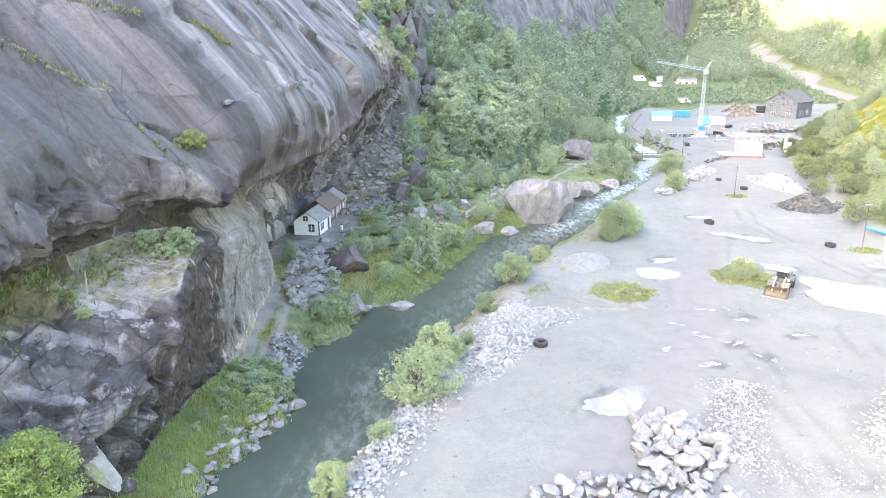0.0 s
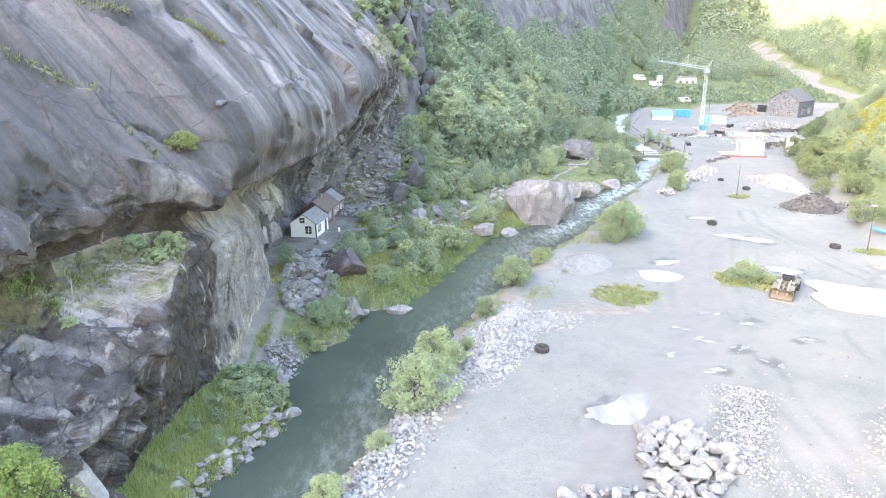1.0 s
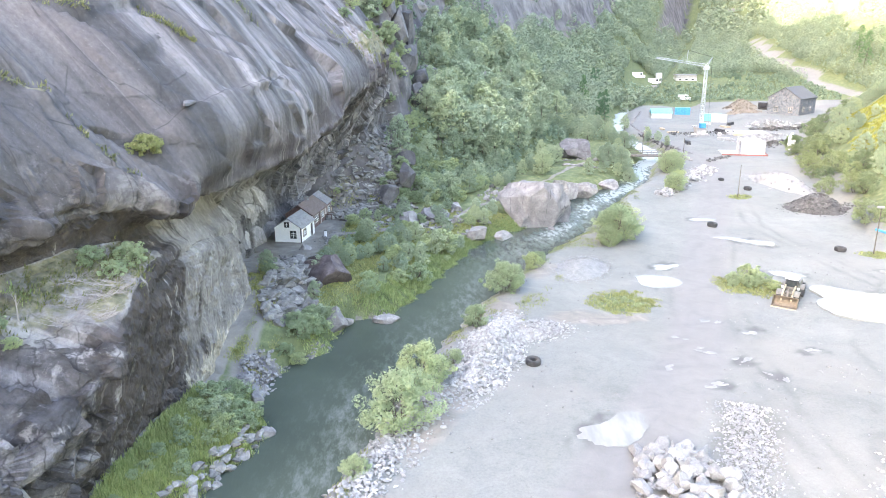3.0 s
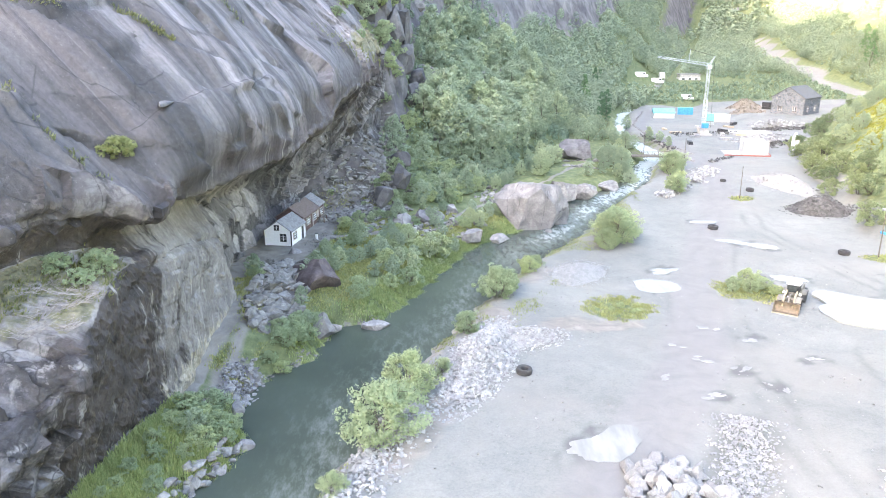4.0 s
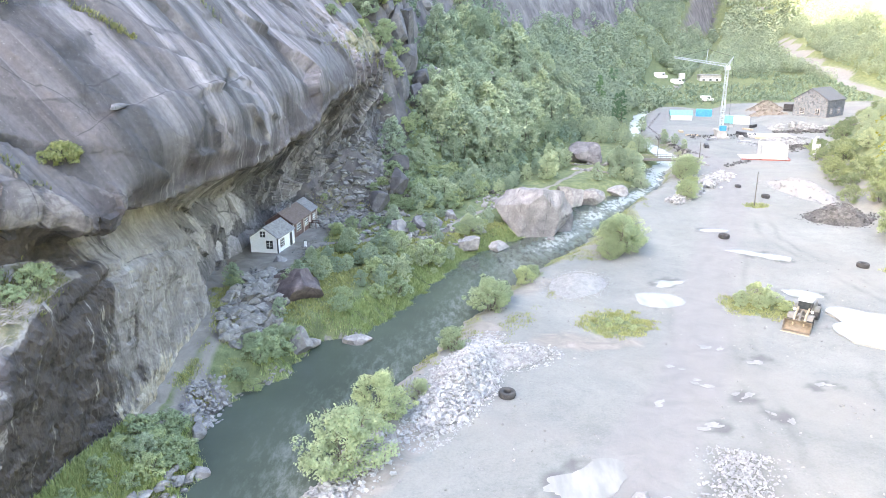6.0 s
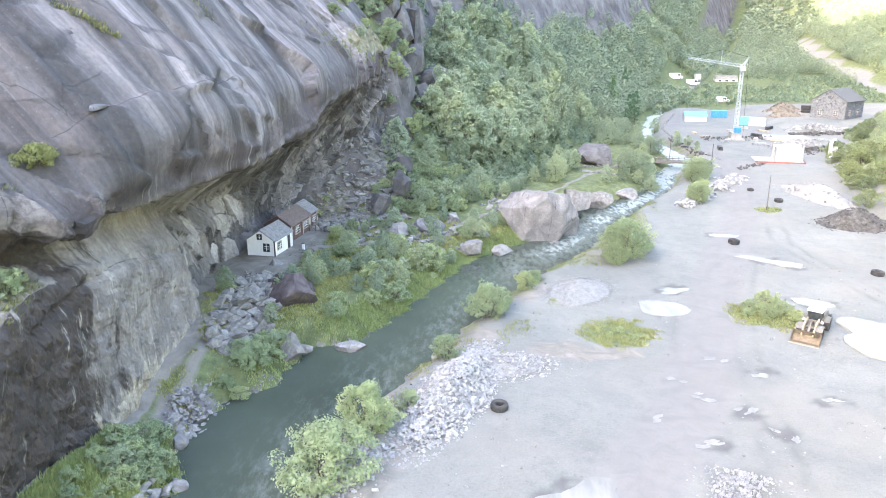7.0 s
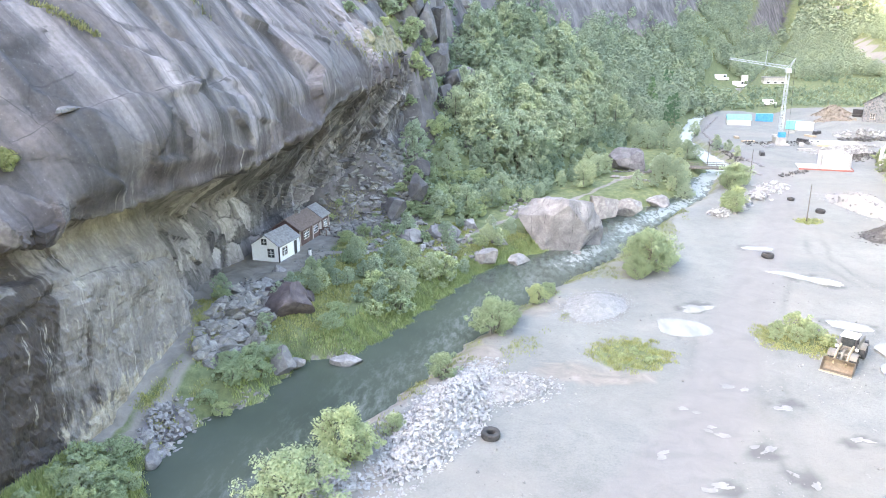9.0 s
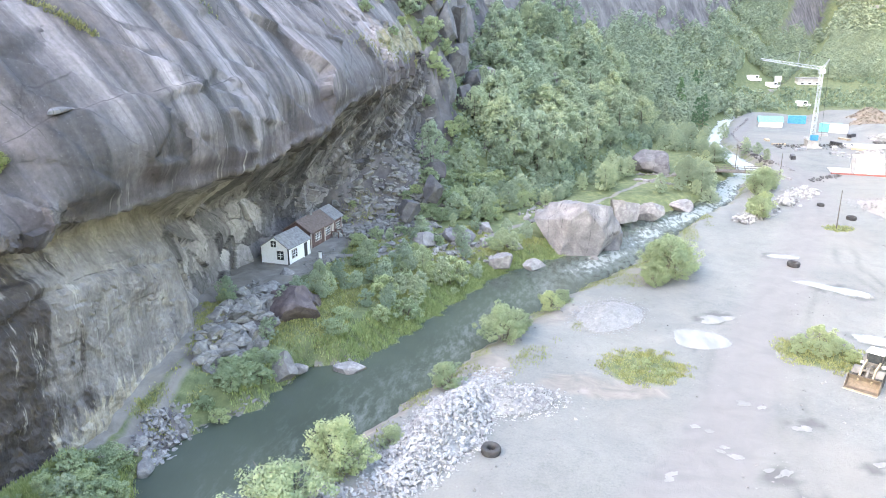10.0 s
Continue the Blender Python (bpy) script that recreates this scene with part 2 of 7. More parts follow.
def rock_face():
    """Smooth gneiss: broad water streaks that run down it, mauve-grey tones, joints, dark seeps and painted shade under
    the lip.
    """
    k = Mat("rock_face", 0.7, spec=0.35)
    uv, p = k.uv(), k.pos
    wob = k.n("ShaderNodeTexNoise", Vector=p, Scale=0.06, Detail=2.0)
    scl = k.n("ShaderNodeVectorMath")
    scl.operation = "SCALE"
    k.put(scl.inputs[0], wob.outputs["Color"])
    scl.inputs["Scale"].default_value = 0.8
    warped = k.n("ShaderNodeVectorMath")
    warped.operation = "ADD"
    k.put(warped.inputs[0], uv), k.put(warped.inputs[1], scl.outputs[0])
    w = warped.outputs[0]
    base = k.ramp(k.noise(p, 0.07, 5, 0.55, 0.3), (0.3, (0.078, 0.074, 0.078)), (0.5, (0.098, 0.091, 0.094)), (0.7, (0.126, 0.113, 0.115)))
    wide = k.ramp(k.noise(k.stretch(w, (0.3, 0.016, 1)), 1.0, 2.5, 0.5), (0.34, 0.5), (0.44, 0.95), (0.55, 1.35), (0.63, 1.9), (0.74, 2.2))
    fine = k.ramp(k.noise(k.stretch(w, (0.85, 0.02, 1)), 1.0, 2, 0.5), (0.36, 0.55), (0.5, 1.0), (0.64, 1.45))
    amount = k.math("MULTIPLY", k.ramp(k.noise(k.stretch(p, (0.05, 0.05, 0.05)), 1.0, 3), (0.35, 0.62), (0.6, 1.0)), k.attr("streaky"))
    c = k.mix(amount, base, wide, "MULTIPLY")
    c = k.mix(k.math("MULTIPLY", amount, 0.6), c, fine, "MULTIPLY")
    crisp = k.ramp(k.noise(k.stretch(w, (0.62, 0.03, 1), (0, 0, -0.03)), 1.0, 6, 0.62, 0.15), (0.38, 0.72), (0.47, 0.86), (0.5, 1.08), (0.56, 1.22), (0.66, 1.55))
    c = k.mix(k.math("ADD", k.math("MULTIPLY", amount, 0.55), 0.4), c, crisp, "MULTIPLY")
    tint = k.ramp(k.noise(p, 0.11, 4, 0.6), (0.35, (1.06, 0.97, 0.98)), (0.65, (0.98, 1.0, 1.02)))
    c = k.mix(0.8, c, tint, "MULTIPLY")
    lines = k.ramp(k.noise(k.stretch(w, (1.7, 0.035, 1)), 1.0, 6, 0.6), (0.35, 1.0), (0.41, 0.0))
    c = k.mix(k.math("MULTIPLY", k.math("MULTIPLY", lines, amount), 0.75), c, (0.055, 0.05, 0.057))
    c = k.mix(1.0, c, k.ramp(k.attr("streaky"), (0.3, 0.92), (0.6, 0.7), (1.0, 1.06)), "MULTIPLY")
    glint = k.ramp(k.noise(k.stretch(w, (2.2, 0.03, 1), (0, 0, 0.02)), 1.0, 4, 0.6), (0.63, 0.0), (0.69, 1.0))
    c = k.mix(k.math("MULTIPLY", k.math("MULTIPLY", glint, amount), 0.25), c, (0.42, 0.4, 0.41))
    stain = k.ramp(k.math("ADD", k.attr("drip"), k.math("MULTIPLY", k.math("SUBTRACT", k.noise(k.stretch(uv, (0.5, 0.06, 1)), 1.0, 4), 0.5), 1.3)), (0.4, 0.0), (0.56, 1.0))
    c = k.mix(k.math("MULTIPLY", stain, 0.62), c, (0.066, 0.053, 0.06))
    lime = k.math("MULTIPLY", k.ramp(k.noise(k.stretch(uv, (1.1, 0.1, 1)), 1.0, 5, 0.65), (0.6, 0.0), (0.65, 1.0)), k.ramp(k.attr("drip"), (0.45, 0.0), (0.8, 1.0)))
    c = k.mix(k.math("MULTIPLY", lime, 0.75), c, (0.46, 0.44, 0.42))
    c = k.mix(0.75, c, k.ramp(k.attr("tone"), (0.0, 0.68), (1.0, 1.2)), "MULTIPLY")
    # hairline joints that run aslant between the slabs
    net = k.cells(k.stretch(w, (0.17, 0.055, 1), (0, 0, 0.5)), 1.0, "DISTANCE_TO_EDGE")
    hair = k.math("MULTIPLY", k.ramp(net, (0.0, 1.0), (0.007, 0.0)), k.ramp(k.noise(p, 0.13, 4), (0.44, 0.0), (0.54, 1.0)))
    c = k.mix(k.math("MULTIPLY", hair, 0.8), c, (0.03, 0.028, 0.031))
    # sheltered rock under the lip: dry grey and ochre patches
    low = k.attr("sheltered")
    dry = k.ramp(k.noise(p, 0.4, 8, 0.66, 0.3), (0.28, (0.172, 0.16, 0.16)), (0.45, (0.24, 0.224, 0.222)), (0.58, (0.298, 0.28, 0.274)), (0.75, (0.39, 0.37, 0.36)))
    dry = k.mix(k.math("MULTIPLY", k.attr("upright"), 0.75), dry, k.ramp(k.noise(k.stretch(uv, (0.7, 0.16, 1)), 1.0, 8, 0.7, 0.2), (0.34, 0.5), (0.46, 0.9), (0.54, 1.0), (0.68, 1.35)), "MULTIPLY")
    shale = k.attr("shale")
    slate = k.ramp(k.noise(p, 0.25, 6, 0.6, 0.2), (0.3, (0.085, 0.083, 0.095)), (0.5, (0.135, 0.13, 0.145)), (0.72, (0.215, 0.205, 0.218)))
    dry = k.mix(shale, dry, k.mix(0.7, slate, k.ramp(k.noise(p, 0.7, 8, 0.75, 0.6), (0.34, 0.45), (0.5, 1.0), (0.6, 1.5), (0.7, 2.2)), "MULTIPLY"))
    dry = k.mix(0.9, dry, k.ramp(k.attr("tone"), (0.0, 0.35), (0.5, 0.95), (1.0, 1.8)), "MULTIPLY")
    # dark runs: real seeps, with shade of the recess painted by the same mask
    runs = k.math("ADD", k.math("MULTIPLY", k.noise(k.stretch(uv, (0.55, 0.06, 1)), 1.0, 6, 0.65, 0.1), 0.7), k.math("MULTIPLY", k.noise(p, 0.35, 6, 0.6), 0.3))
    seep_shade = k.ramp(k.math("ADD", k.attr("seep_shade"), k.math("MULTIPLY", k.math("SUBTRACT", runs, 0.5), 1.9)), (0.42, 0.0), (0.56, 1.0))
    dry = k.mix(k.math("MULTIPLY", seep_shade, 0.92), dry, k.ramp(k.noise(p, 0.5, 5), (0.3, (0.04, 0.035, 0.036)), (0.7, (0.082, 0.067, 0.064))))
    chalk = k.math("MULTIPLY", k.math("MULTIPLY", k.attr("upright"), k.ramp(k.noise(k.stretch(uv, (1.0, 0.13, 1), (0, 0, 0.1)), 1.0, 9, 0.76), (0.57, 0.0), (0.61, 1.0))), k.ramp(k.noise(p, 0.16, 3), (0.4, 0.0), (0.52, 1.0)))
    dry = k.mix(k.math("MULTIPLY", chalk, 0.7), dry, (0.44, 0.42, 0.4))
    splash = k.ramp(k.math("ADD", k.attr("splash"), k.math("MULTIPLY", k.math("SUBTRACT", k.noise(k.stretch(uv, (1.2, 0.35, 1)), 1.0, 6, 0.7), 0.5), 2.2)), (0.5, 0.0), (0.68, 1.0))
    dry = k.mix(k.math("MULTIPLY", splash, 0.8), dry, k.ramp(k.noise(p, 1.2, 5), (0.35, (0.3, 0.255, 0.19)), (0.65, (0.52, 0.48, 0.41))))
    c = k.mix(low, c, dry)
    pale = k.ramp(k.noise(p, 0.9, 8, 0.75, 1.0), (0.68, 0.0), (0.74, 1.0))
    c = k.mix(k.math("MULTIPLY", pale, 0.3), c, (0.5, 0.49, 0.48))
    joint = k.math("ADD", k.math("MINIMUM", k.math("ABSOLUTE", k.attr("joint")), k.math("MINIMUM", k.attr("crack"), k.math("ABSOLUTE", k.attr("sheeting")))), k.math("MULTIPLY", k.math("SUBTRACT", k.noise(p, 0.6, 5), 0.5), 0.16))
    c = k.mix(k.ramp(joint, (0.0, 0.8), (0.06, 0.0)), c, (0.03, 0.028, 0.03))
    frac = k.attr("fractured")
    bent = k.n("ShaderNodeVectorMath")
    bent.operation = "ADD"
    k.put(bent.inputs[0], k.stretch(p, (1, 1, 0.7))), k.put(bent.inputs[1], k.n("ShaderNodeTexNoise", Vector=p, Scale=0.9, Detail=3.0).outputs["Color"])
    quartz = k.ramp(k.noise(p, 0.4, 7, 0.68, 0.4), (0.55, 0.0), (0.62, 1.0))
    c = k.mix(k.math("MULTIPLY", k.math("MULTIPLY", quartz, frac), 0.65), c, (0.33, 0.315, 0.32))
    split = k.ramp(k.cells(bent.outputs[0], 0.5, "DISTANCE_TO_EDGE"), (0.0, 1.0), (0.04, 0.0))
    split = k.math("MULTIPLY", split, k.ramp(k.noise(p, 0.8, 4), (0.38, 0.0), (0.5, 1.0)))
    c = k.mix(k.math("MULTIPLY", k.math("MULTIPLY", split, frac), 0.75), c, (0.025, 0.023, 0.026))
    g = k.noise(p, 2.5, 8, 0.7)
    blotch = k.ramp(k.noise(p, 0.55, 7, 0.7, 0.5), (0.3, 0.66), (0.5, 1.0), (0.7, 1.3))
    c = k.mix(0.45, c, blotch, "MULTIPLY")
    c = k.mix(0.55, c, k.ramp(g, (0.3, 0.5), (0.7, 1.25)), "MULTIPLY")
    speck = k.noise(p, 3.4, 7, 0.8)
    c = k.mix(k.ramp(speck, (0.6, 0.0), (0.68, 0.4)), c, (0.3, 0.29, 0.29))
    c = k.mix(k.ramp(speck, (0.33, 0.5), (0.41, 0.0)), c, (0.035, 0.033, 0.035))
    moss = k.attr("moss")
    c = k.mix(k.ramp(k.math("ADD", k.math("MULTIPLY", moss, 1.1), k.math("SUBTRACT", k.noise(p, 1.3, 6), 0.8)), (0.4, 0.0), (0.6, 1.0)), c,
              k.ramp(k.noise(p, 1.4, 6, 0.7), (0.3, (0.085, 0.085, 0.055)), (0.5, (0.16, 0.15, 0.1)), (0.7, (0.25, 0.235, 0.17))))
    k.colour(c)
    chips = k.cells(k.stretch(p, (1, 1, 0.7)), 0.8)
    k.bump(k.math("ADD", k.math("ADD", k.noise(p, 0.7, 8, 0.62), k.math("MULTIPLY", g, 0.35)), k.math("MULTIPLY", k.math("MULTIPLY", chips, k.attr("shale")), 0.5)), k.math("ADD", k.math("MULTIPLY", low, 0.5), 0.5), 0.5)
    return k.m


def ground_mat():
    """Quarry dust and gravel, grass and heath, soil and bare rock, as the land lies."""
    k = Mat("ground", 0.95, spec=0.2)
    p = k.pos
    veg, soil, track, rocky = k.attr("veg"), k.attr("soil"), k.attr("track"), k.attr("rocky")
    n1, n2, n3 = k.noise(p, 0.06, 6, 0.6, 0.6), k.noise(p, 0.4, 6, 0.65, 0.8), k.noise(p, 5.0, 6, 0.75)
    dust = k.ramp(n1, (0.3, (0.17, 0.177, 0.171)), (0.5, (0.2, 0.206, 0.198)), (0.7, (0.237, 0.239, 0.226)))
    dust = k.mix(0.8, dust, k.ramp(n2, (0.3, (0.82, 0.83, 0.85)), (0.55, (1.0, 1.0, 1.0)), (0.75, (1.06, 1.05, 1.03))), "MULTIPLY")
    dust = k.mix(0.4, dust, k.ramp(n3, (0.3, 0.55), (0.6, 1.08)), "MULTIPLY")
    grit = k.ramp(k.noise(p, 1.7, 8, 0.8), (0.34, 0.6), (0.46, 1.0), (0.6, 1.0), (0.7, 1.2))
    dust = k.mix(0.4, dust, grit, "MULTIPLY")
    damp = k.ramp(k.noise(k.stretch(p, (0.12, 0.05, 1), (0, 0, 0.35)), 1.0, 5, 0.6, 0.5), (0.5, 0.0), (0.66, 1.0))
    dust = k.mix(k.math("MULTIPLY", damp, 0.2), dust, (0.125, 0.132, 0.139))
    warm = k.ramp(k.noise(p, 0.045, 5, 0.6, 0.4), (0.48, 0.0), (0.62, 1.0))
    dust = k.mix(k.math("MULTIPLY", warm, 0.5), dust, (0.215, 0.206, 0.192))
    dust = k.mix(k.math("MULTIPLY", k.attr("wet"), 0.9), dust, (0.09, 0.094, 0.096))
    dust = k.mix(track, dust, k.ramp(n2, (0.3, (0.168, 0.164, 0.164)), (0.7, (0.205, 0.199, 0.197))))
    earth = k.ramp(n2, (0.25, (0.13, 0.118, 0.105)), (0.55, (0.22, 0.205, 0.188)), (0.8, (0.3, 0.285, 0.268)))
    green = k.ramp(k.noise(p, 0.8, 6, 0.65), (0.25, (0.075, 0.095, 0.05)), (0.5, (0.135, 0.16, 0.08)), (0.75, (0.22, 0.235, 0.12)))
    green = k.mix(0.5, green, k.ramp(n3, (0.3, 0.45), (0.7, 1.15)), "MULTIPLY")
    bare = k.ramp(k.noise(p, 0.1, 5, 0.6, 0.3), (0.3, (0.09, 0.085, 0.092)), (0.5, (0.145, 0.135, 0.142)), (0.72, (0.22, 0.2, 0.203)))
    bare = k.mix(0.8, bare, k.ramp(k.noise(k.stretch(p, (0.16, 0.16, 0.16)), 1.0, 8, 0.72, 0.8), (0.32, 0.4), (0.48, 0.9), (0.6, 1.25), (0.72, 1.6)), "MULTIPLY")
    bare = k.mix(0.35, bare, k.ramp(k.noise(k.stretch(p, (0.14, 0.14, 0.2)), 1.0, 4, 0.55, 0.3), (0.35, 0.5), (0.65, 1.25)), "MULTIPLY")

    def edged(a, amount=0.9, tight=0.12):
        s = k.math("ADD", a, k.math("MULTIPLY", k.math("SUBTRACT", n2, 0.5), amount))
        return k.ramp(s, (0.5 - tight, 0.0), (0.5 + tight, 1.0))
    c = k.mix(edged(soil), dust, earth)
    c = k.mix(edged(rocky), c, bare)
    c = k.mix(edged(veg), c, green)
    k.colour(c)
    k.bump(k.math("ADD", n3, k.math("MULTIPLY", n2, 1.5)), 0.45, 0.12)
    return k.m


def river_mat():
    k = Mat("river_water", 0.06, spec=0.5)
    p = k.pos
    k.b.inputs["IOR"].default_value = 1.33
    deep = k.ramp(k.noise(p, 0.08, 4), (0.3, (0.046, 0.06, 0.049)), (0.7, (0.07, 0.086, 0.07)))
    fast = k.attr("rapid")
    flow = k.noise(k.stretch(p, (1.3, 0.5, 1), (0, 0, 0.42)), 1.0, 8, 0.76, 0.1)
    foam = k.ramp(k.math("ADD", flow, k.math("MULTIPLY", fast, 0.42)), (0.54, 0.0), (0.98, 1.0))
    foam = k.math("MULTIPLY", foam, k.math("MINIMUM", k.math("MULTIPLY", fast, 2.0), 1.0))
    k.colour(k.mix(foam, deep, (0.34, 0.38, 0.38)))
    k.put(k.b.inputs["Roughness"], k.math("ADD", k.math("MULTIPLY", foam, 0.5), 0.07))
    ripple = k.math("ADD", k.noise(k.stretch(p, (2.2, 0.8, 1), (0, 0, 0.42)), 1.0, 4, 0.6, 0.5), k.math("MULTIPLY", flow, 0.6))
    k.bump(ripple, k.math("ADD", k.math("MULTIPLY", fast, 0.25), 0.13), 0.15)
    return k.m


ROCK, GROUND, RIVER = rock_face(), ground_mat(), river_mat()
SLATE_ROCK = stone("slate_rock", (0.07, 0.07, 0.078), (0.115, 0.112, 0.122), (0.18, 0.175, 0.185), 0.4, by="object", cracks=0.5)
BROWN_STONE = stone("brown_stone", (0.058, 0.045, 0.049), (0.096, 0.078, 0.083), (0.16, 0.135, 0.14), 0.5, by="object", cracks=0.6)
GREY_STONE = stone("grey_stone", (0.14, 0.135, 0.137), (0.23, 0.22, 0.222), (0.35, 0.335, 0.332), by="object")
PINK_STONE = stone("pink_stone", (0.14, 0.133, 0.138), (0.225, 0.215, 0.222), (0.33, 0.316, 0.32), 0.3, by="object", cracks=0.32)
DARK_STONE = stone("dark_stone", (0.05, 0.04, 0.045), (0.09, 0.07, 0.08), (0.16, 0.13, 0.14), 0.5, by="object")
BLAST_STONE = stone("blast_stone", (0.17, 0.174, 0.182), (0.26, 0.262, 0.268), (0.35, 0.348, 0.345), by="object")
BLAST_HEAP = stone("blast_heap", (0.22, 0.225, 0.235), (0.32, 0.322, 0.33), (0.43, 0.425, 0.428))
DARK_HEAP = stone("dark_heap", (0.05, 0.049, 0.049), (0.1, 0.097, 0.096), (0.2, 0.196, 0.193))
BIRCH_LEAF = foliage("birch_leaf", (0.29, 0.355, 0.262), (0.322, 0.386, 0.28), (0.356, 0.416, 0.298))
FAR_LEAF = foliage("far_leaf", (0.242, 0.3, 0.225), (0.264, 0.32, 0.236), (0.285, 0.34, 0.247), 0.13)
PINE_LEAF = foliage("pine_leaf", (0.1, 0.18, 0.11), (0.14, 0.23, 0.14), (0.2, 0.3, 0.17))
WILLOW_LEAF = foliage("willow_leaf", (0.27, 0.336, 0.21), (0.305, 0.37, 0.225), (0.345, 0.4, 0.245))
UNDERGROWTH = foliage("undergrowth", (0.2, 0.262, 0.195), (0.225, 0.29, 0.21), (0.25, 0.312, 0.222), 0.2)
LEDGE_GRASS = foliage("ledge_grass", (0.1, 0.115, 0.06), (0.15, 0.165, 0.085), (0.22, 0.225, 0.12))
GRASS = foliage("grass", (0.22, 0.28, 0.125), (0.3, 0.36, 0.165), (0.39, 0.43, 0.21))
DRY_GRASS = foliage("dry_grass", (0.2, 0.225, 0.1), (0.29, 0.31, 0.135), (0.4, 0.39, 0.2))
BARK = plain("bark", (0.16, 0.14, 0.12), 0.9, vary=0.5, scale=4)
DEAD_WOOD = plain("dead_wood", (0.33, 0.3, 0.29), 0.9, vary=0.3)


# ---- the land: one sheet to the horizon ----
def steps(lo, a, b, hi, fine, grow):
    out = list(np.arange(a, b, fine))
    s, v = fine, b
    while v < hi:
        out.append(v)
        s *= grow
        v += s
    out.append(hi)
    s, v = fine, a
    while True:
        s *= grow
        v -= s
        if v <= lo:
            break
        out.insert(0, v)
    return np.array([lo] + out)


def blob(x, y, cx, cy, rx, ry, turn=0.0):
    """1 in the middle of an oval, 0 at its rim, below 0 outside."""
    c, s = math.cos(radians(turn)), math.sin(radians(turn))
    dx, dy = x - cx, y - cy
    return 1 - np.hypot((c * dx + s * dy) / rx, (-s * dx + c * dy) / ry)


def trail(x, y, pts):
    """Distance to a polyline."""
    best = np.full(np.shape(x), 1e9)
    for (ax, ay), (bx, by) in zip(pts, pts[1:]):
        t = np.clip(((x - ax) * (bx - ax) + (y - ay) * (by - ay)) / ((bx - ax) ** 2 + (by - ay) ** 2), 0, 1)
        best = np.minimum(best, np.hypot(x - ax - t * (bx - ax), y - ay - t * (by - ay)))
    return best


FOOTPATH = [(-19.2, 46), (-17.8, 54), (-18.2, 62), (-17.6, 72), (-17.5, 82), (-19.5, 90), (-16.5, 99), (-13.5, 107), (-6, 112), (2, 117), (7, 127), (14, 138), (22, 150), (31, 168), (44, 184)]
HAUL_ROAD = [(-2, 28), (8, 41), (18, 55), (26.4, 69.6), (33, 86), (38.4, 101.5), (47, 122), (56, 143), (63, 163), (66, 185), (66, 215), (68, 250), (80, 285), (108, 300), (140, 300)]
SIDE_ROAD = [(46, 116), (58, 104), (75, 92), (100, 80)]
HILL_ROAD = [(146, 284), (166, 292), (184, 316), (189, 340), (190, 364), (195, 407), (205, 451), (216, 500), (236, 560)]
FAR_ROAD = [(120, 640), (190, 690), (260, 720), (330, 735)]
GRASS_ISLANDS = [(23.2, 85.4, 4.6, 4.6, 0), (40.9, 91.0, 5.6, 4.2, -30), (64.9, 104, 3, 2, 0), (58.7, 138.5, 3, 2, 0)]

PUDDLES = [(14.8, 55.2, 3.0, 1.9, 35, .6), (29.8, 93, 2.7, 2.4, 0, .25), (54.3, 82.0, 9.0, 5.2, -35, .35), (47.8, 95.4, 2.2, 1.2, -20, .3), (32.6, 99.2, 2.3, 1.1, 20, .7), (37.1, 90.8, 0.9, 1.0, 0, .6),
           (31.7, 79.4, 1.3, .5, 20, .8), (35, 76.1, 1.1, .6, -30, .8), (27, 74.3, .8, .45, 0, .8), (30.5, 68.1, .8, .45, 10, .7), (23.5, 67.4, .9, .5, 30, .7), (26.1, 62.8, 1.0, .45, 0, .6)]
PUDDLES += [(32.7, 64.5, .5, 1.2, 15, .6), (27.9, 70.9, .9, .4, 0, .8), (39, 70.3, 1.2, .5, 0, .8), (49.3, 111, 4.5, 1.3, -35, .6), (46.1, 123.6, 2.2, .9, 0, .6), (63.9, 94.8, 2.8, 1.1, -40, .6)]

xs = steps(-2500, -34, 92, 2500, 0.55, 1.06)
ys = steps(-600, 34, 200, 3000, 0.55, 1.022)
gx, gy = np.meshgrid(xs, ys)
gz = ground_z(gx, gy)
slope = np.hypot(np.gradient(gz, axis=1) / np.gradient(gx, axis=1), np.gradient(gz, axis=0) / np.gradient(gy, axis=0))
rl, rr = river_l(gy), river_r(gy)
left_side, right_side = sstep(0, 1, rl - gx), sstep(0, 1, gx - rr)
on_hill = sstep(0, 8, gx - right_edge(gy) + 3 * fbm(gx / 6, gy / 6, seed=20))
far_floor = sstep(296, 312, gy + 10 * fbm(gx / 20, gy / 20, seed=21))
path_d = trail(gx, gy, FOOTPATH)
left_side = sstep(-1.2, -0.2, rl - gx)
veg = left_side * (0.85 - 0.55 * sstep(0.9, 0.3, path_d))
terrace = left_side * sstep(foot_x(gy) + np.interp(gy, [58, 64, 76, 88, 96, 122, 130], [0.3, 0.8, 1.2, 5.5, 10.5, 10.5, 5]), foot_x(gy) + np.interp(gy, [58, 64, 76, 88, 96, 122, 130], [0.1, 0.5, 0.8, 2.0, 8.5, 8.5, 2]), gx) * sstep(150, 135, gy)
veg = veg * (1 - 0.75 * terrace)
behind = left_side * sstep(-16.6, -17.6, gx) * sstep(60, 63, gy) * sstep(88, 84, gy)
veg -= behind * (0.3 - 0.35 * sstep(0.9, 0.3, path_d))
scree = np.maximum(blob(gx, gy, -12, 124, 9, 14), blob(gx, gy, -16.3, 67, 2.6, 4.2))
scree = np.maximum(scree, blob(gx, gy, -15.8, 83, 2.6, 9))
veg -= 0.8 * np.clip(scree * 1.5, 0, 1)
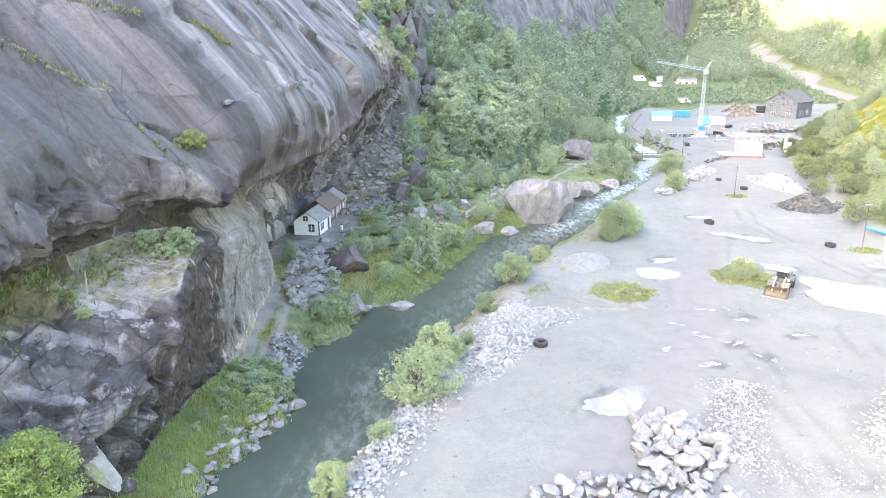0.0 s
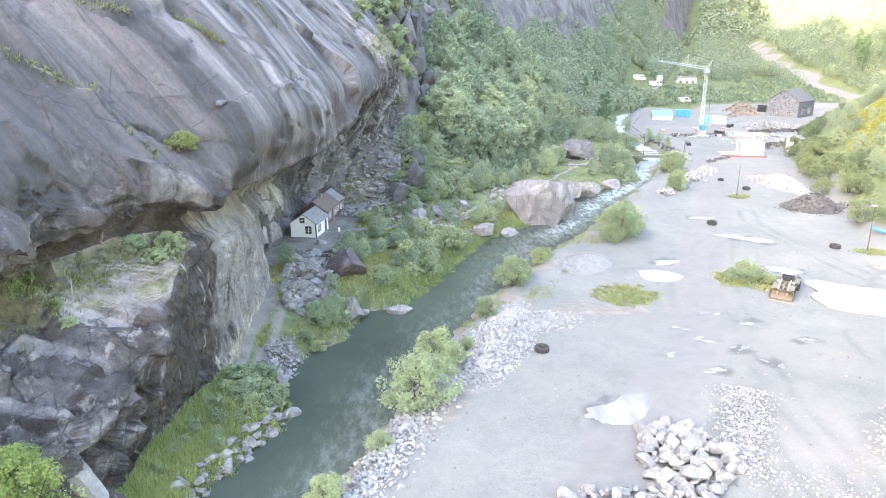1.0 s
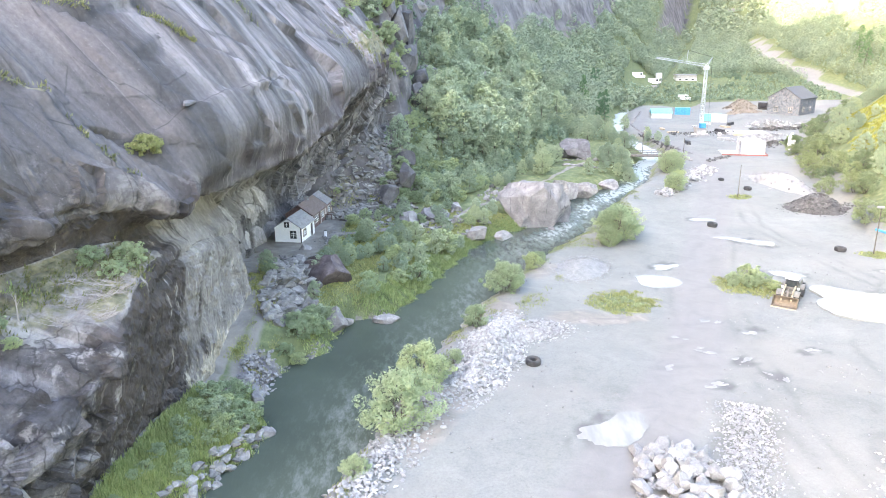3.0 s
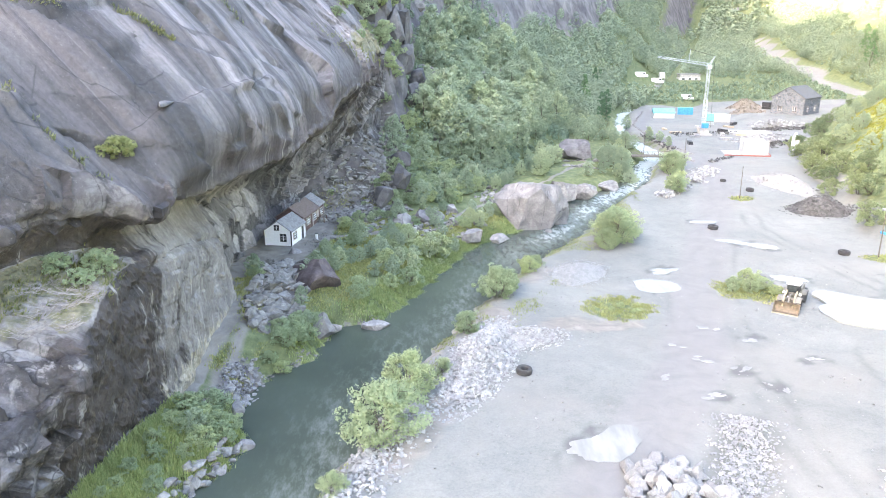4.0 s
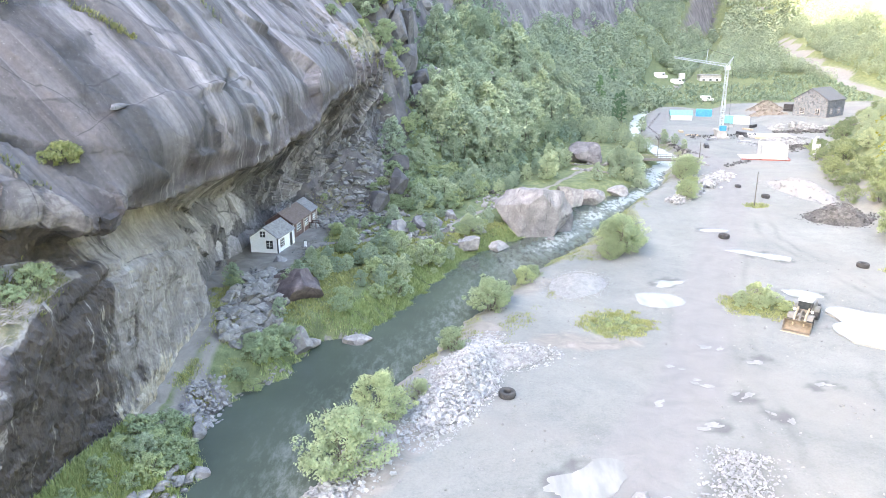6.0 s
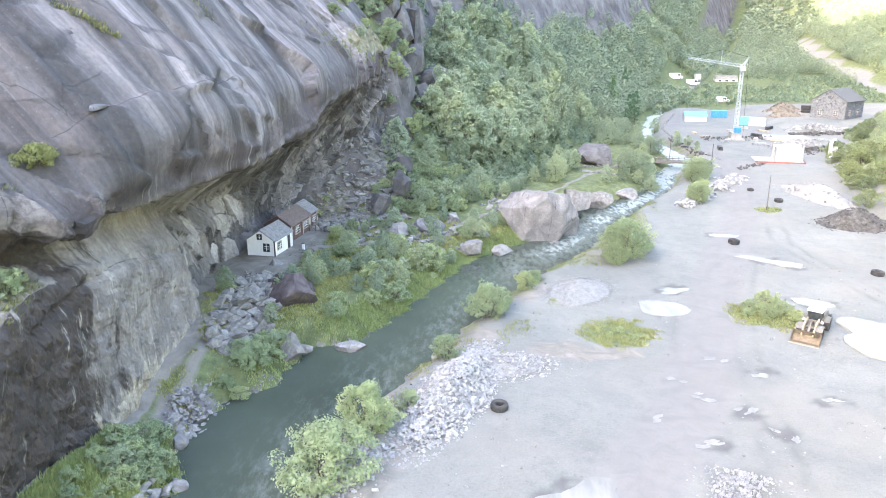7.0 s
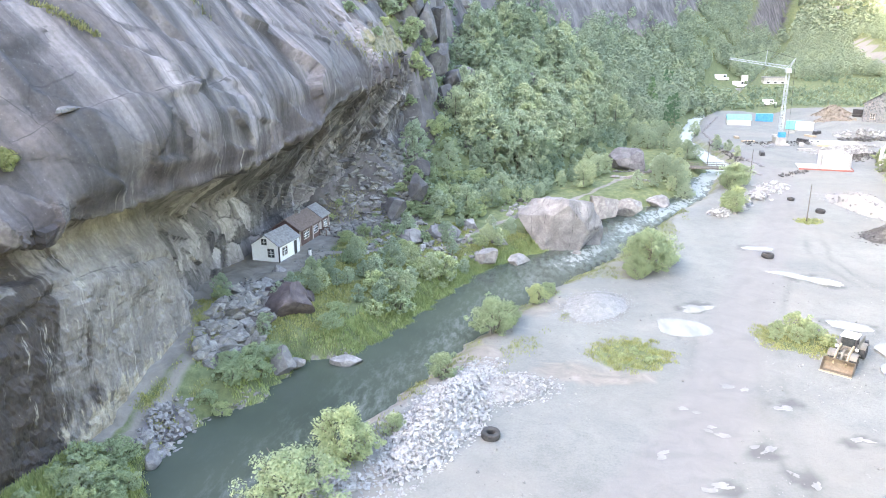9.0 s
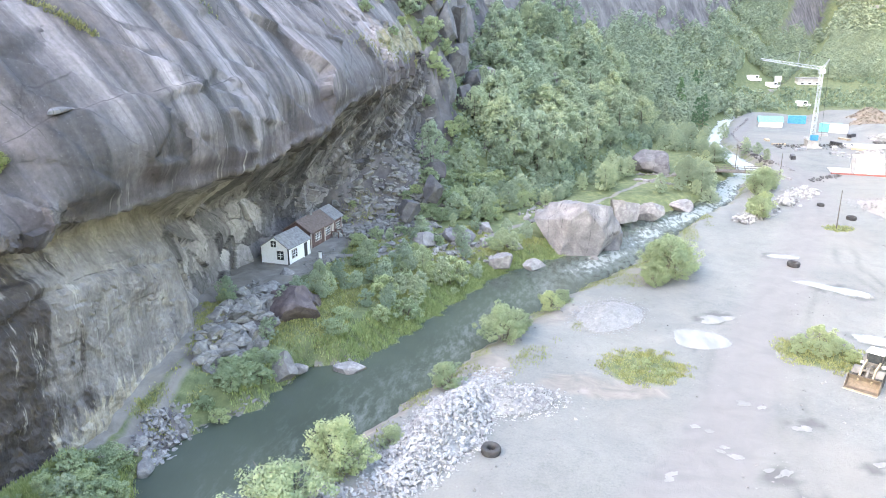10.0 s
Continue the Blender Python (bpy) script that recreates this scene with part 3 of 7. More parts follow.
veg = np.maximum(veg, right_side * np.maximum(on_hill, far_floor))
bankside = np.clip(1 - (gx - rr) / np.interp(gy, [40, 66, 80, 106, 125, 300], [2.5, 3.5, 7.5, 9, 6, 4]), 0, 1) * right_side
veg = np.maximum(veg, bankside * np.interp(gy, [40, 75, 85, 110, 130, 200], [0.1, 0.3, 0.62, 0.6, 0.7, 0.7]))
for cx, cy, rx, ry, turn in GRASS_ISLANDS:
    veg = np.maximum(veg, 1.4 * np.clip(blob(gx, gy, cx, cy, rx, ry, turn) + 0.1, 0, 0.6))
soil = np.clip(np.maximum(terrace, left_side * 0.85) + bankside * np.interp(gy, [50, 70, 85, 115], [0.5, 0.75, 0.85, 0.6]), 0, 1)
for cx, cy, rx, ry, turn in ((7, 82, 6, 10, -25), (17, 81, 7, 4, 0), (1, 58, 3.5, 12, -22), (21, 80, 8, 3, 10), (14, 98, 5, 8, -35)):
    soil = np.maximum(soil, right_side * 0.62 * np.clip(1.6 * blob(gx, gy, cx, cy, rx, ry, turn), 0, 1))
track = 0.75 * sstep(4.2, 2.0, trail(gx, gy, HAUL_ROAD) + 0.6 * fbm(gx / 4, gy / 4, seed=23)) * right_side
far_road = np.maximum(sstep(3.9, 2.7, trail(gx, gy, HILL_ROAD)), sstep(4.0, 3.0, trail(gx, gy, FAR_ROAD)))
veg *= 1 - far_road
track = np.maximum(track, far_road)
calm = sstep(3, 6, np.abs(gx - rl)) * sstep(3, 6, np.abs(gx - rr))
rocky = np.maximum(calm * sstep(0.95, 1.5, slope), np.clip(scree * 2, 0, 1) * 0.8) * np.maximum(left_side, on_hill)
rocky = np.maximum(rocky, calm * sstep(1.1, 1.6, slope))
veg = veg * (1 - 0.7 * calm * sstep(1.2, 1.9, slope)) * np.where((gx > rl) & (gx < rr) & (gy < 328), 0, 1)
ny, nx = gx.shape
idx = np.arange(ny * nx).reshape(ny, nx)
quads = np.stack([idx[:-1, :-1], idx[:-1, 1:], idx[1:, 1:], idx[1:, :-1]], -1).reshape(-1, 4)
ground = mesh_ob("ground", np.stack([gx, gy, gz], -1).reshape(-1, 3), quads, GROUND, smooth=True, kind="structure",
                 label="pale quarry floor, grassy banks and wooded slopes", category="ground")
wet = np.zeros_like(gx)
for cx, cy, rx, ry, turn, _ in PUDDLES:
    wet = np.maximum(wet, sstep(-0.05, 0.3, blob(gx, gy, cx, cy, rx + 0.9, ry + 0.9, turn) + 0.6 * fbm(gx / 1.8, gy / 1.8, seed=25)))
wet *= 0.9 * sstep(-0.35, 0.2, fbm(gx / 1.3, gy / 1.3, seed=34))
# darker gravel among the broken blocks, and old wheel lanes
wet = np.maximum(wet, 0.5 * sstep(0, 0.5, blob(gx, gy, 24.5, 52.5, 3.0, 9, -24) + 0.5 * fbm(gx / 2, gy / 2, seed=26)))
wet = np.maximum(wet, 0.35 * sstep(0, 0.5, blob(gx, gy, 37, 51, 5, 5, 0) + 0.6 * fbm(gx / 2, gy / 2, seed=27)))
wet = np.maximum(wet, 0.22 * sstep(0, 0.6, blob(gx, gy, 33, 76, 6, 7, -20) + 0.7 * fbm(gx / 3, gy / 3, seed=28)))
wet = np.maximum(wet, 0.18 * sstep(0, 0.6, blob(gx, gy, 52, 78, 12, 8, -30) + 0.7 * fbm(gx / 4, gy / 4, seed=29)))
wet = np.maximum(wet, 0.25 * sstep(0, 0.6, blob(gx, gy, 42, 46, 9, 7, 0) + 0.7 * fbm(gx / 3, gy / 3, seed=33)))
for lane in (HAUL_ROAD[1:10], [(30, 44), (30, 58), (33, 72), (38, 92), (45, 110)], [(36, 38), (42, 60), (45, 72), (60, 92), (72, 100)], [(60, 80), (56, 104), (54, 120), (60, 144)], [(24, 40), (27, 66), (30, 84), (36, 104)]):
    d = trail(gx, gy, lane) + 0.5 * fbm(gx / 5, gy / 5, seed=30)
    wet = np.maximum(wet, right_side * 0.45 * np.exp(-((d - 1.2) / 0.4) ** 2) * sstep(-0.4, 0.3, fbm(gx / 7, gy / 7, seed=32)))
for name, values in (("wet", wet), ("veg", veg), ("soil", soil), ("track", track), ("rocky", rocky)):
    ground.data.attributes.new(name, "FLOAT", "POINT").data.foreach_set("value", values.reshape(-1).astype(np.float32))

# the river
wy = np.concatenate([np.arange(-80, 200, 1.0), np.arange(200, 330, 4.0)])
wt = np.linspace(0, 1, 25)
wl, wr = river_l(wy) - 1.8, river_r(wy) + 1.8
wx = wl[:, None] + (wr - wl)[:, None] * wt[None, :]
wyy = np.repeat(wy[:, None], 25, 1)
wzz = np.repeat(water_z(wy)[:, None], 25, 1)
idx = np.arange(wx.size).reshape(wx.shape)
quads = np.stack([idx[:-1, :-1], idx[:-1, 1:], idx[1:, 1:], idx[1:, :-1]], -1).reshape(-1, 4)
water = mesh_ob("water", np.stack([wx, wyy, wzz], -1).reshape(-1, 3), quads, RIVER, smooth=True, kind="structure",
                label="dark green river with pale riffles", category="water")
mid = np.exp(-((wt[None, :] - np.interp(wyy, [60, 80, 110], [0.74, 0.7, 0.6])) / 0.26) ** 2)
rapid = np.interp(wyy, [40, 60, 78, 86, 100, 112, 150, 175, 185, 330], [0.22, 0.28, 0.3, 0.32, 0.38, 0.5, 0.75, 0.95, 1.7, 2.2]) * np.where(wyy > 170, 0.4 + 0.6 * mid, 0.12 + 0.88 * mid)
rapid = rapid * (0.75 + 0.6 * fbm(wx / 5, wyy / 12, seed=36))
water.data.attributes.new("rapid", "FLOAT", "POINT").data.foreach_set("value", rapid.reshape(-1).astype(np.float32))


# ---- the overhanging rock ----
CY = [-80, 0, 20, 36, 39.5, 42, 44.8, 46.2, 50, 53, 56, 58.3, 60, 65, 80, 84, 90, 100, 112, 120, 127, 141]
# the open face above the lip: how far back it stands 3, 6, 11 and 19 m above the lip
FACE_Y = [-80, 0, 36, 46, 52, 58, 67, 72, 78, 88, 96, 104, 112, 128, 141]
FACE_3 = [-66, -40, -28.2, -26.1, -24.9, -21.4, -16.9, -16.0, -14.9, -13.7, -12.8, -11.8, -11.2, -9.5, -8.8]
FACE_6 = [-68, -42, -29.5, -27.2, -27.2, -24.3, -17.9, -16.6, -15.3, -14.2, -13.5, -13.0, -13.0, -11.0, -9.6]
FACE_11 = [-72, -47, -34.5, -32.0, -32.0, -29.0, -22.2, -20.9, -18.8, -18.0, -17.3, -17.6, -17.4, -14.5, -12.7]
FACE_19 = [-80, -54, -42, -39.5, -39, -36, -29.5, -28, -26, -24.8, -24, -24.6, -24, -22, -20]
LIP_X = [-64, -39, -32, -27, -26.3, -26.3, -26.3, -26.2, -23.6, -22.4, -20.6, -18.9, -18.7, -17.8, -14.8, -14.1, -13.3, -12, -10.6, -9.9, -9.4, -8.3]
LIP_Z = [17, 17, 16.8, 16.4, 16.5, 16.7, 16.9, 17.0, 17.6, 18.1, 18.0, 17.2, 16.8, 17.0, 17.2, 17.4, 17.9, 19.5, 22.2, 22.4, 22.6, 23]
WALL_X = [-60, -40, -31, -25.5, -23.4, -21.6, -20.0, -19.5, -19.7, -20.0, -20.5, -20.7, -20.7, -20.0, -21, -23.5, -25, -25.4, -24, -21.5, -16, -9.0]
WALL_Z = [5, 5, 5, 6.0, 6.6, 7.8, 9.7, 10.2, 11.9, 12.7, 12.9, 12.7, 12.4, 11.6, 9.6, 8, 7, 6.5, 6.2, 7, 9.5, 13]
BACK_X = [-66, -45, -36, -32, -31, -30, -29.6, -29.2, -26.6, -25.2, -23.6, -23.4, -23.2, -22.2, -23.2, -25.2, -27, -27, -23, -20, -15, -9.3]
BACK_Z = [12, 12, 12, 12.2, 12.8, 13.6, 14.6, 14.9, 15.2, 15.5, 15.4, 15.2, 15.2, 15.4, 14.4, 12.4, 10.8, 10, 10.5, 11.5, 13.5, 15.5]


def cliff_profile(y):
    """Control points (x, z) of the rock from its foot to the plateau above, at y."""
    yy = min(y, 141.0)
    f = [float(np.interp(yy, CY, t)) for t in (LIP_X, LIP_Z, WALL_X, WALL_Z, BACK_X, BACK_Z)]
    lx, lz, wx_, wz_, kx, kz = f
    a3, a6, a11, a19 = [float(np.interp(yy, FACE_Y, t)) for t in (FACE_3, FACE_6, FACE_11, FACE_19)]
    jag = float(sstep(30, 40, yy) * sstep(112, 96, yy))
    lz += jag * (0.6 * round(2.6 * float(fbm(yy / 5.5, 3.0, 0, 3, seed=58))) / 2.6 + 0.3 * float(fbm(yy / 1.5, 4.0, 0, 2, seed=59)))
    lx -= jag * 0.6 * abs(round(2.6 * float(fbm(yy / 5.5, 3.0, 0, 3, seed=58))) / 2.6)
    fx = float(foot_x(yy))
    fz_ = float(ground_z(fx, yy))
    # the last two points, out of view, are raised to shade the right-hand hill
    pts = [(fx - 0.3, fz_ - 2.5), (fx, fz_), ((fx + wx_) / 2 - 0.2, (fz_ + wz_) / 2), (wx_, wz_), ((wx_ + kx) / 2 - 0.3, (wz_ + kz) / 2 - 0.2), (kx, kz),
           ((kx + lx) / 2, (kz + lz) / 2 + 0.5), (lx - 0.5, lz - 0.5), (lx, lz + 0.8), (a3, lz + 3), (a6, lz + 6), (a11, lz + 11), (a19, lz + 19),
           (a19 - 9, lz + 29), (a19 - 26, lz + 50), (a19 - 54, lz + 95), (a19 - 87, lz + 155), (a19 - 180, lz + 255)]
    if y > 141:
        t = (y - 141) / 10.0
        pts = [(x - 30 * t * t - 6 * t - 4.0 * t * (1 - min(i, 8) / 8), z) for i, (x, z) in enumerate(pts)]
    return np.array(pts)


SEG = [3, 18, 22, 10, 12, 10, 10, 6, 10, 10, 18, 24, 24, 26, 20, 8, 6]


def cliff_rows(y):
    p = cliff_profile(y)
    out = []
    ext = np.vstack([p[:1] * 2 - p[1:2], p, p[-1:] * 2 - p[-2:-1]])
    for i, n in enumerate(SEG):
        a, b, c, d = ext[i:i + 4]
        for s in range(n):
            t = s / n
            out.append(0.5 * (2 * b + (c - a) * t + (2 * a - 5 * b + 4 * c - d) * t * t + (3 * b - a - 3 * c + d) * t ** 3))
    out.append(p[-1])
    return np.array(out)


# joints across the face as lines of (y, z), with the depth of the step and how much grows on it
JOINTS = [([(46.3, 32.5), (53.5, 29.2), (56, 26)], 0.9, 1.0), ([(56, 26), (56.3, 23.2), (57.2, 19.2), (58.3, 16.8)], 0.3, 0.25), ([(53.2, 26.8), (50.4, 23.4), (48.8, 20.1), (50.1, 17)], 0.2, 0.0),
          ([(57.8, 33.5), (64.8, 32.6), (71.3, 31.6), (72.7, 29.3), (76.7, 27.1), (84.4, 23.9)], 0.35, 0.6), ([(76.7, 36.9), (88.8, 34.4), (89.8, 31.3), (91.7, 28)], 0.4, 0.6),
          ([(62.1, 22.5), (63.4, 23.2), (65.2, 24), (69.3, 24.8), (78, 25.4), (85.8, 25.5)], 0.22, 0.12), ([(44.3, 25.3), (45.5, 22), (46.3, 19.9), (51.2, 17.8)], 0.4, 0.0), ([(105.1, 38.3), (107, 32), (109.3, 29)], 0.5, 0.1)]
cy = np.concatenate([np.arange(-80, 24, 3.0), np.arange(24, 36, 0.5), np.arange(36, 64, 0.2), np.arange(64, 142, 0.33), np.arange(142, 152, 0.5)])
prof = np.array([cliff_rows(v) for v in cy])
px_, pz_ = prof[:, :, 0], prof[:, :, 1]
py_ = np.repeat(cy[:, None], px_.shape[1], 1)
arc = np.concatenate([np.zeros((len(cy), 1)), np.cumsum(np.hypot(np.diff(px_, axis=1), np.diff(pz_, axis=1)), 1)], 1)
tx, tz = np.gradient(px_, axis=1), np.gradient(pz_, axis=1)
ln = np.maximum(np.hypot(tx, tz), 1e-6)
nxv, nzv = tz / ln, -tx / ln
n_low = sum(SEG[:7])
row = np.arange(px_.shape[1])[None, :]
sheltered = sstep(n_low + 4, n_low - 3, row + 4 * fbm(py_ / 3, pz_ / 3, seed=31)) * np.ones_like(px_)
face = 1 - sheltered
flute = fbm(py_ / 2.6 + 0.12 * pz_, pz_ / 30, 0, 3, seed=41)
push = face * (0.55 * fbm(px_ / 14, py_ / 14, pz_ / 14, 3, seed=40) + 0.12 * flute)
# great slabs that lean down the face, each a plane of its own parted by a thin joint
gs = np.random.RandomState(31)
slabs = np.stack([gs.uniform(24, 146, 190), gs.uniform(14, 62, 190)], -1)
slab_tilt, slab_lift, slab_tones = gs.normal(0, 0.055, (190, 2)), gs.normal(0, 0.13, 190), gs.uniform(-0.5, 0.5, 190)
by, bz = py_ + 0.7 * fbm(py_ / 4, pz_ / 4, 0, 3, seed=53), pz_ + 0.7 * fbm(py_ / 4, pz_ / 4, 0, 3, seed=54)
g1, g2, mine = np.full(px_.shape, 1e9), np.full(px_.shape, 1e9), np.zeros(px_.shape, int)
for i, (a, b) in enumerate(slabs):
    d = np.hypot((0.8 * (by - a) - 0.6 * (bz - b)) / 2.3, 0.6 * (by - a) + 0.8 * (bz - b))
    closer = d < g1
    g2 = np.where(closer, g1, np.minimum(g2, d))
    mine = np.where(closer, i, mine)
    g1 = np.where(closer, d, g1)
open_face = face * sstep(0.5, 2.5, pz_ - np.interp(np.minimum(py_, 141), CY, LIP_Z))
push += open_face * (slab_lift[mine] + slab_tilt[mine, 0] * (by - slabs[mine, 0]) + slab_tilt[mine, 1] * (bz - slabs[mine, 1]))
sheet_tone = 0.5 + 0.8 * slab_tones[mine]
sheeting = np.where((open_face > 0.3) & (fbm(py_ / 9, pz_ / 9, 0, 2, seed=55) > -0.12), 0.3 * (g2 - g1), 9.0)
panel = sstep(46, 48, py_) * sstep(86, 81, py_)
rough = 1 - 0.96 * panel
# fractured rock: flat facets with tilts of their own, parted by cracks
gr = np.random.RandomState(77)
seeds = np.concatenate([np.stack([gr.uniform(22, 66, 420), gr.uniform(-2, 25, 420)], -1), np.stack([gr.uniform(80, 143, 400), gr.uniform(0, 33, 400)], -1)])
near = seeds[:, 0] < 70
tilt, lift, tones = gr.normal(0, 0.28, (len(seeds), 2)), gr.normal(0, 0.42, len(seeds)) * np.where(near, 0.7, 1.0), gr.uniform(0, 1, len(seeds))
tilt = tilt * np.where(near, 1.35, 1.0)[:, None]
sy, sz = py_ + 0.5 * fbm(py_ / 1.5, pz_ / 1.5, 0, 2, seed=51), (pz_ + 0.5 * fbm(py_ / 1.5, pz_ / 1.5, 0, 2, seed=52)) * 0.8
f1, f2, own = np.full(px_.shape, 1e9), np.full(px_.shape, 1e9), np.zeros(px_.shape, int)
for i, (a, b) in enumerate(seeds):
    d = np.hypot(sy - a, sz - b * 0.8)
    if a > 110:
        d = np.hypot(1.6 * (0.83 * (sy - a) - 0.55 * (sz - b * 0.8)), 0.55 * (0.55 * (sy - a) + 0.83 * (sz - b * 0.8)))
    closer = d < f1
    f2 = np.where(closer, f1, np.minimum(f2, d))
    own = np.where(closer, i, own)
    f1 = np.where(closer, d, f1)
broken = sheltered * np.maximum(sstep(48.5, 46.5, py_ + 0.8 * fbm(py_ / 2, pz_ / 2, 0, 2, seed=67)), sstep(82, 87, py_)) * sstep(24, 30, py_)
fluted = sheltered * sstep(45.5, 47.5, py_) * sstep(63, 59, py_) * sstep(13, 11, pz_)
lip_blocks = sstep(n_low + 20, n_low + 8, row + 8 * fbm(py_ / 6, pz_ / 6, 0, 2, seed=61)) * sstep(n_low - 14, n_low - 6, row) * sstep(66, 60, py_) * sstep(26, 32, py_)
corner = sstep(n_low + 46, n_low + 34, row + 10 * fbm(py_ / 6, pz_ / 6, 0, 2, seed=62)) * sstep(n_low - 8, n_low, row) * sstep(117, 124, py_)
strength = 1 - 0.55 * sheltered * sstep(80, 86, py_) * sstep(120, 112, py_) - 0.62 * lip_blocks * sstep(n_low - 8, n_low - 2, row) - 0.35 * corner
broken = np.maximum.reduce([broken, lip_blocks, corner])
facet = lift[own] + tilt[own, 0] * (sy - seeds[own, 0]) + tilt[own, 1] * (sz - seeds[own, 1] * 0.8)
tone = np.where(face > 0.5, sheet_tone, 0.5 + (tones[own] - 0.5) * broken)
rough = rough * (1 - 0.85 * broken)
push += broken * np.interp(py_, [30, 40, 50, 56, 90], [1.3, 1.3, 1.2, 0.9, 0.9]) * facet * strength
chip = sheltered * sstep(66, 60, py_) * sstep(26, 32, py_)
push += chip * 0.35 * np.round(4 * fbm(py_ / 1.4 + 0.4 * pz_, pz_ / 1.4, px_ / 1.4, 3, seed=72)) / 4
blocky = np.round(fbm(px_ / 3.5, py_ / 4, pz_ / 3, 2, seed=42) * 5 + 0.7 * fbm(px_, py_, pz_, 2, seed=44)) / 5
push += sheltered * rough * (0.9 * blocky + 0.6 * fbm(px_ / 1.5, py_ / 1.5, pz_ / 1.5, 3, seed=43) + 0.5 * fbm(py_ / 1.1, pz_ / 7, 0, 3, seed=47))
push += sheltered * panel * (0.45 * fbm(py_ / 6, pz_ / 7, 0, 2, seed=48) + 0.4 * np.round(3 * fbm(py_ / 2.8, pz_ / 2.2, 0, 4, seed=49)) / 3 + 0.22 * np.round(3 * fbm(py_ / 3.5 + pz_ / 5, pz_ / 3.0, 0, 2, seed=63)) / 3)
# the dark wall: leaning flutes that peel off towards the ground
lean_y = py_ - 0.35 * pz_
push += fluted * (0.55 * np.round(3 * fbm(lean_y / 2.2, pz_ / 14, 0, 3, seed=68)) / 3 + 0.35 * fbm(lean_y / 0.7, pz_ / 6, 0, 3, seed=69)) * (0.4 + 0.6 * sstep(8, 2, pz_))
moss = sheltered * 0.0
crack = np.where(broken > 0.4, np.where(py_ < 66, 0.17, 0.4) * (f2 - f1), 9.0)
# the long crack across the top of the wall, and two upright ones
for line, depth in (([(56, 10.4), (62, 12.0), (67, 12.2), (74, 10.6), (82, 8.8)], 0.5), ([(66, 12.2), (67, 8.5), (66.4, 5)], 0.15), ([(75, 10.4), (76.6, 7), (78, 3)], 0.2), ([(60.5, 11.6), (61.6, 7), (61, 2)], 0.25)):
    d = trail(py_ + 0.3 * fbm(py_ / 2, pz_ / 2, 0, 2, seed=64), pz_ + 0.3 * fbm(py_ / 2, pz_ / 2, 0, 2, seed=65), line)
    on_wall = (sheltered > 0.5) & (row < sum(SEG[:5]))
    push -= np.where(on_wall, depth * np.exp(-(d / 0.5) ** 2), 0)
    crack = np.where(on_wall, np.minimum(crack, 0.7 * d), crack)
joint = np.full(px_.shape, 9.0)
for line, depth, growth in JOINTS:
    wander = 0.4 * fbm(py_ / 3, pz_ / 3, 0.0, 3, seed=46)
    d = trail(py_, pz_ + wander, line)
    ly, lz = [q[0] for q in line], [q[1] for q in line]
    above = pz_ + wander - np.interp(py_, sorted(ly), [z for _, z in sorted(zip(ly, lz))])
    push -= face * depth * np.exp(-(d / 1.6) ** 2) * sstep(-0.2, 0.2, above)
    push += face * 0.5 * depth * np.exp(-(d / 1.0) ** 2) * sstep(0.2, -0.2, above)
    joint = np.where((d < np.abs(joint)) & (face > 0.3), np.where(above > 0, d, -d), joint)
    moss = np.maximum(moss, face * growth * np.exp(-(d / 0.55) ** 2))
lip_here = np.interp(np.minimum(py_, 141), CY, LIP_Z)
drip = sstep(0.0, 0.4, face) * sstep(np.interp(py_, [60, 88, 100, 141], [4, 4.5, 5.5, 5.5]), 0.8, pz_ - lip_here) * np.interp(py_, [40, 55, 62, 75, 84, 92, 141], [0.25, 0.3, 0.55, 0.62, 0.78, 1.0, 1.05])
near_lip = np.exp(-((row - n_low) / 5.0) ** 2)
push += near_lip * (0.45 * np.round(fbm(py_ / 3.5, pz_ / 3, 0, 3, seed=55) * 4) / 4 + 0.35 * fbm(py_ / 0.9, pz_ / 0.9, 0, 2, seed=56))
seep_shade = sheltered * np.maximum(np.interp(py_, [28, 40, 45, 47, 57, 60.5, 62.5, 67, 80], [0.2, 0.2, 0.4, 0.8, 0.9, 0.75, 0.42, 0.26, 0.2]), np.interp(py_, [82, 88, 105, 112, 141], [0, 0.2, 0.3, 0.4, 0.4]) * sstep(6, 12, pz_))
# the band below the lip darkens the rock as the undercut's shade would
seep_shade = np.maximum(seep_shade, sheltered * sstep(lip_here - 3.0, lip_here - 1.0, pz_) * np.interp(py_, [36, 44, 50, 54, 61, 66, 74, 84, 95], [0.0, 0.0, 0.25, 0.95, 0.95, 0.6, 0.45, 0.6, 0.8]))
shale = sheltered * sstep(66, 58, py_) * sstep(12.5, 11, pz_ + 0.6 * fbm(py_ / 3, pz_ / 3, 0, 2, seed=60))
shale = np.maximum(shale, 0.75 * sheltered * sstep(104, 114, py_))
splash = sheltered * sstep(58, 63, py_) * sstep(90, 84, py_) * sstep(6, 0.5, pz_ + 0.5) * 0.75
streaky = np.interp(py_ + 0.5 * (pz_ - 25), [46, 60, 70, 150], [0.3, 0.6, 1.0, 1.0]) * np.ones_like(px_)
moss = np.maximum(moss, 0.85 * corner * sstep(25, 27.5, pz_))
ledge_top = sstep(0.4, 0.7, -tx / ln) * sheltered * sstep(61, 57, py_) * sstep(10.6, 12.6, pz_ + 1.0 * fbm(py_ / 1.5, px_ / 1.5, 0, 3, seed=73)) * sstep(26, 30, py_)
moss = np.maximum(moss, ledge_top * (0.84 + 0.3 * fbm(py_ / 2.5, px_ / 2.5, 0, 3, seed=70)))
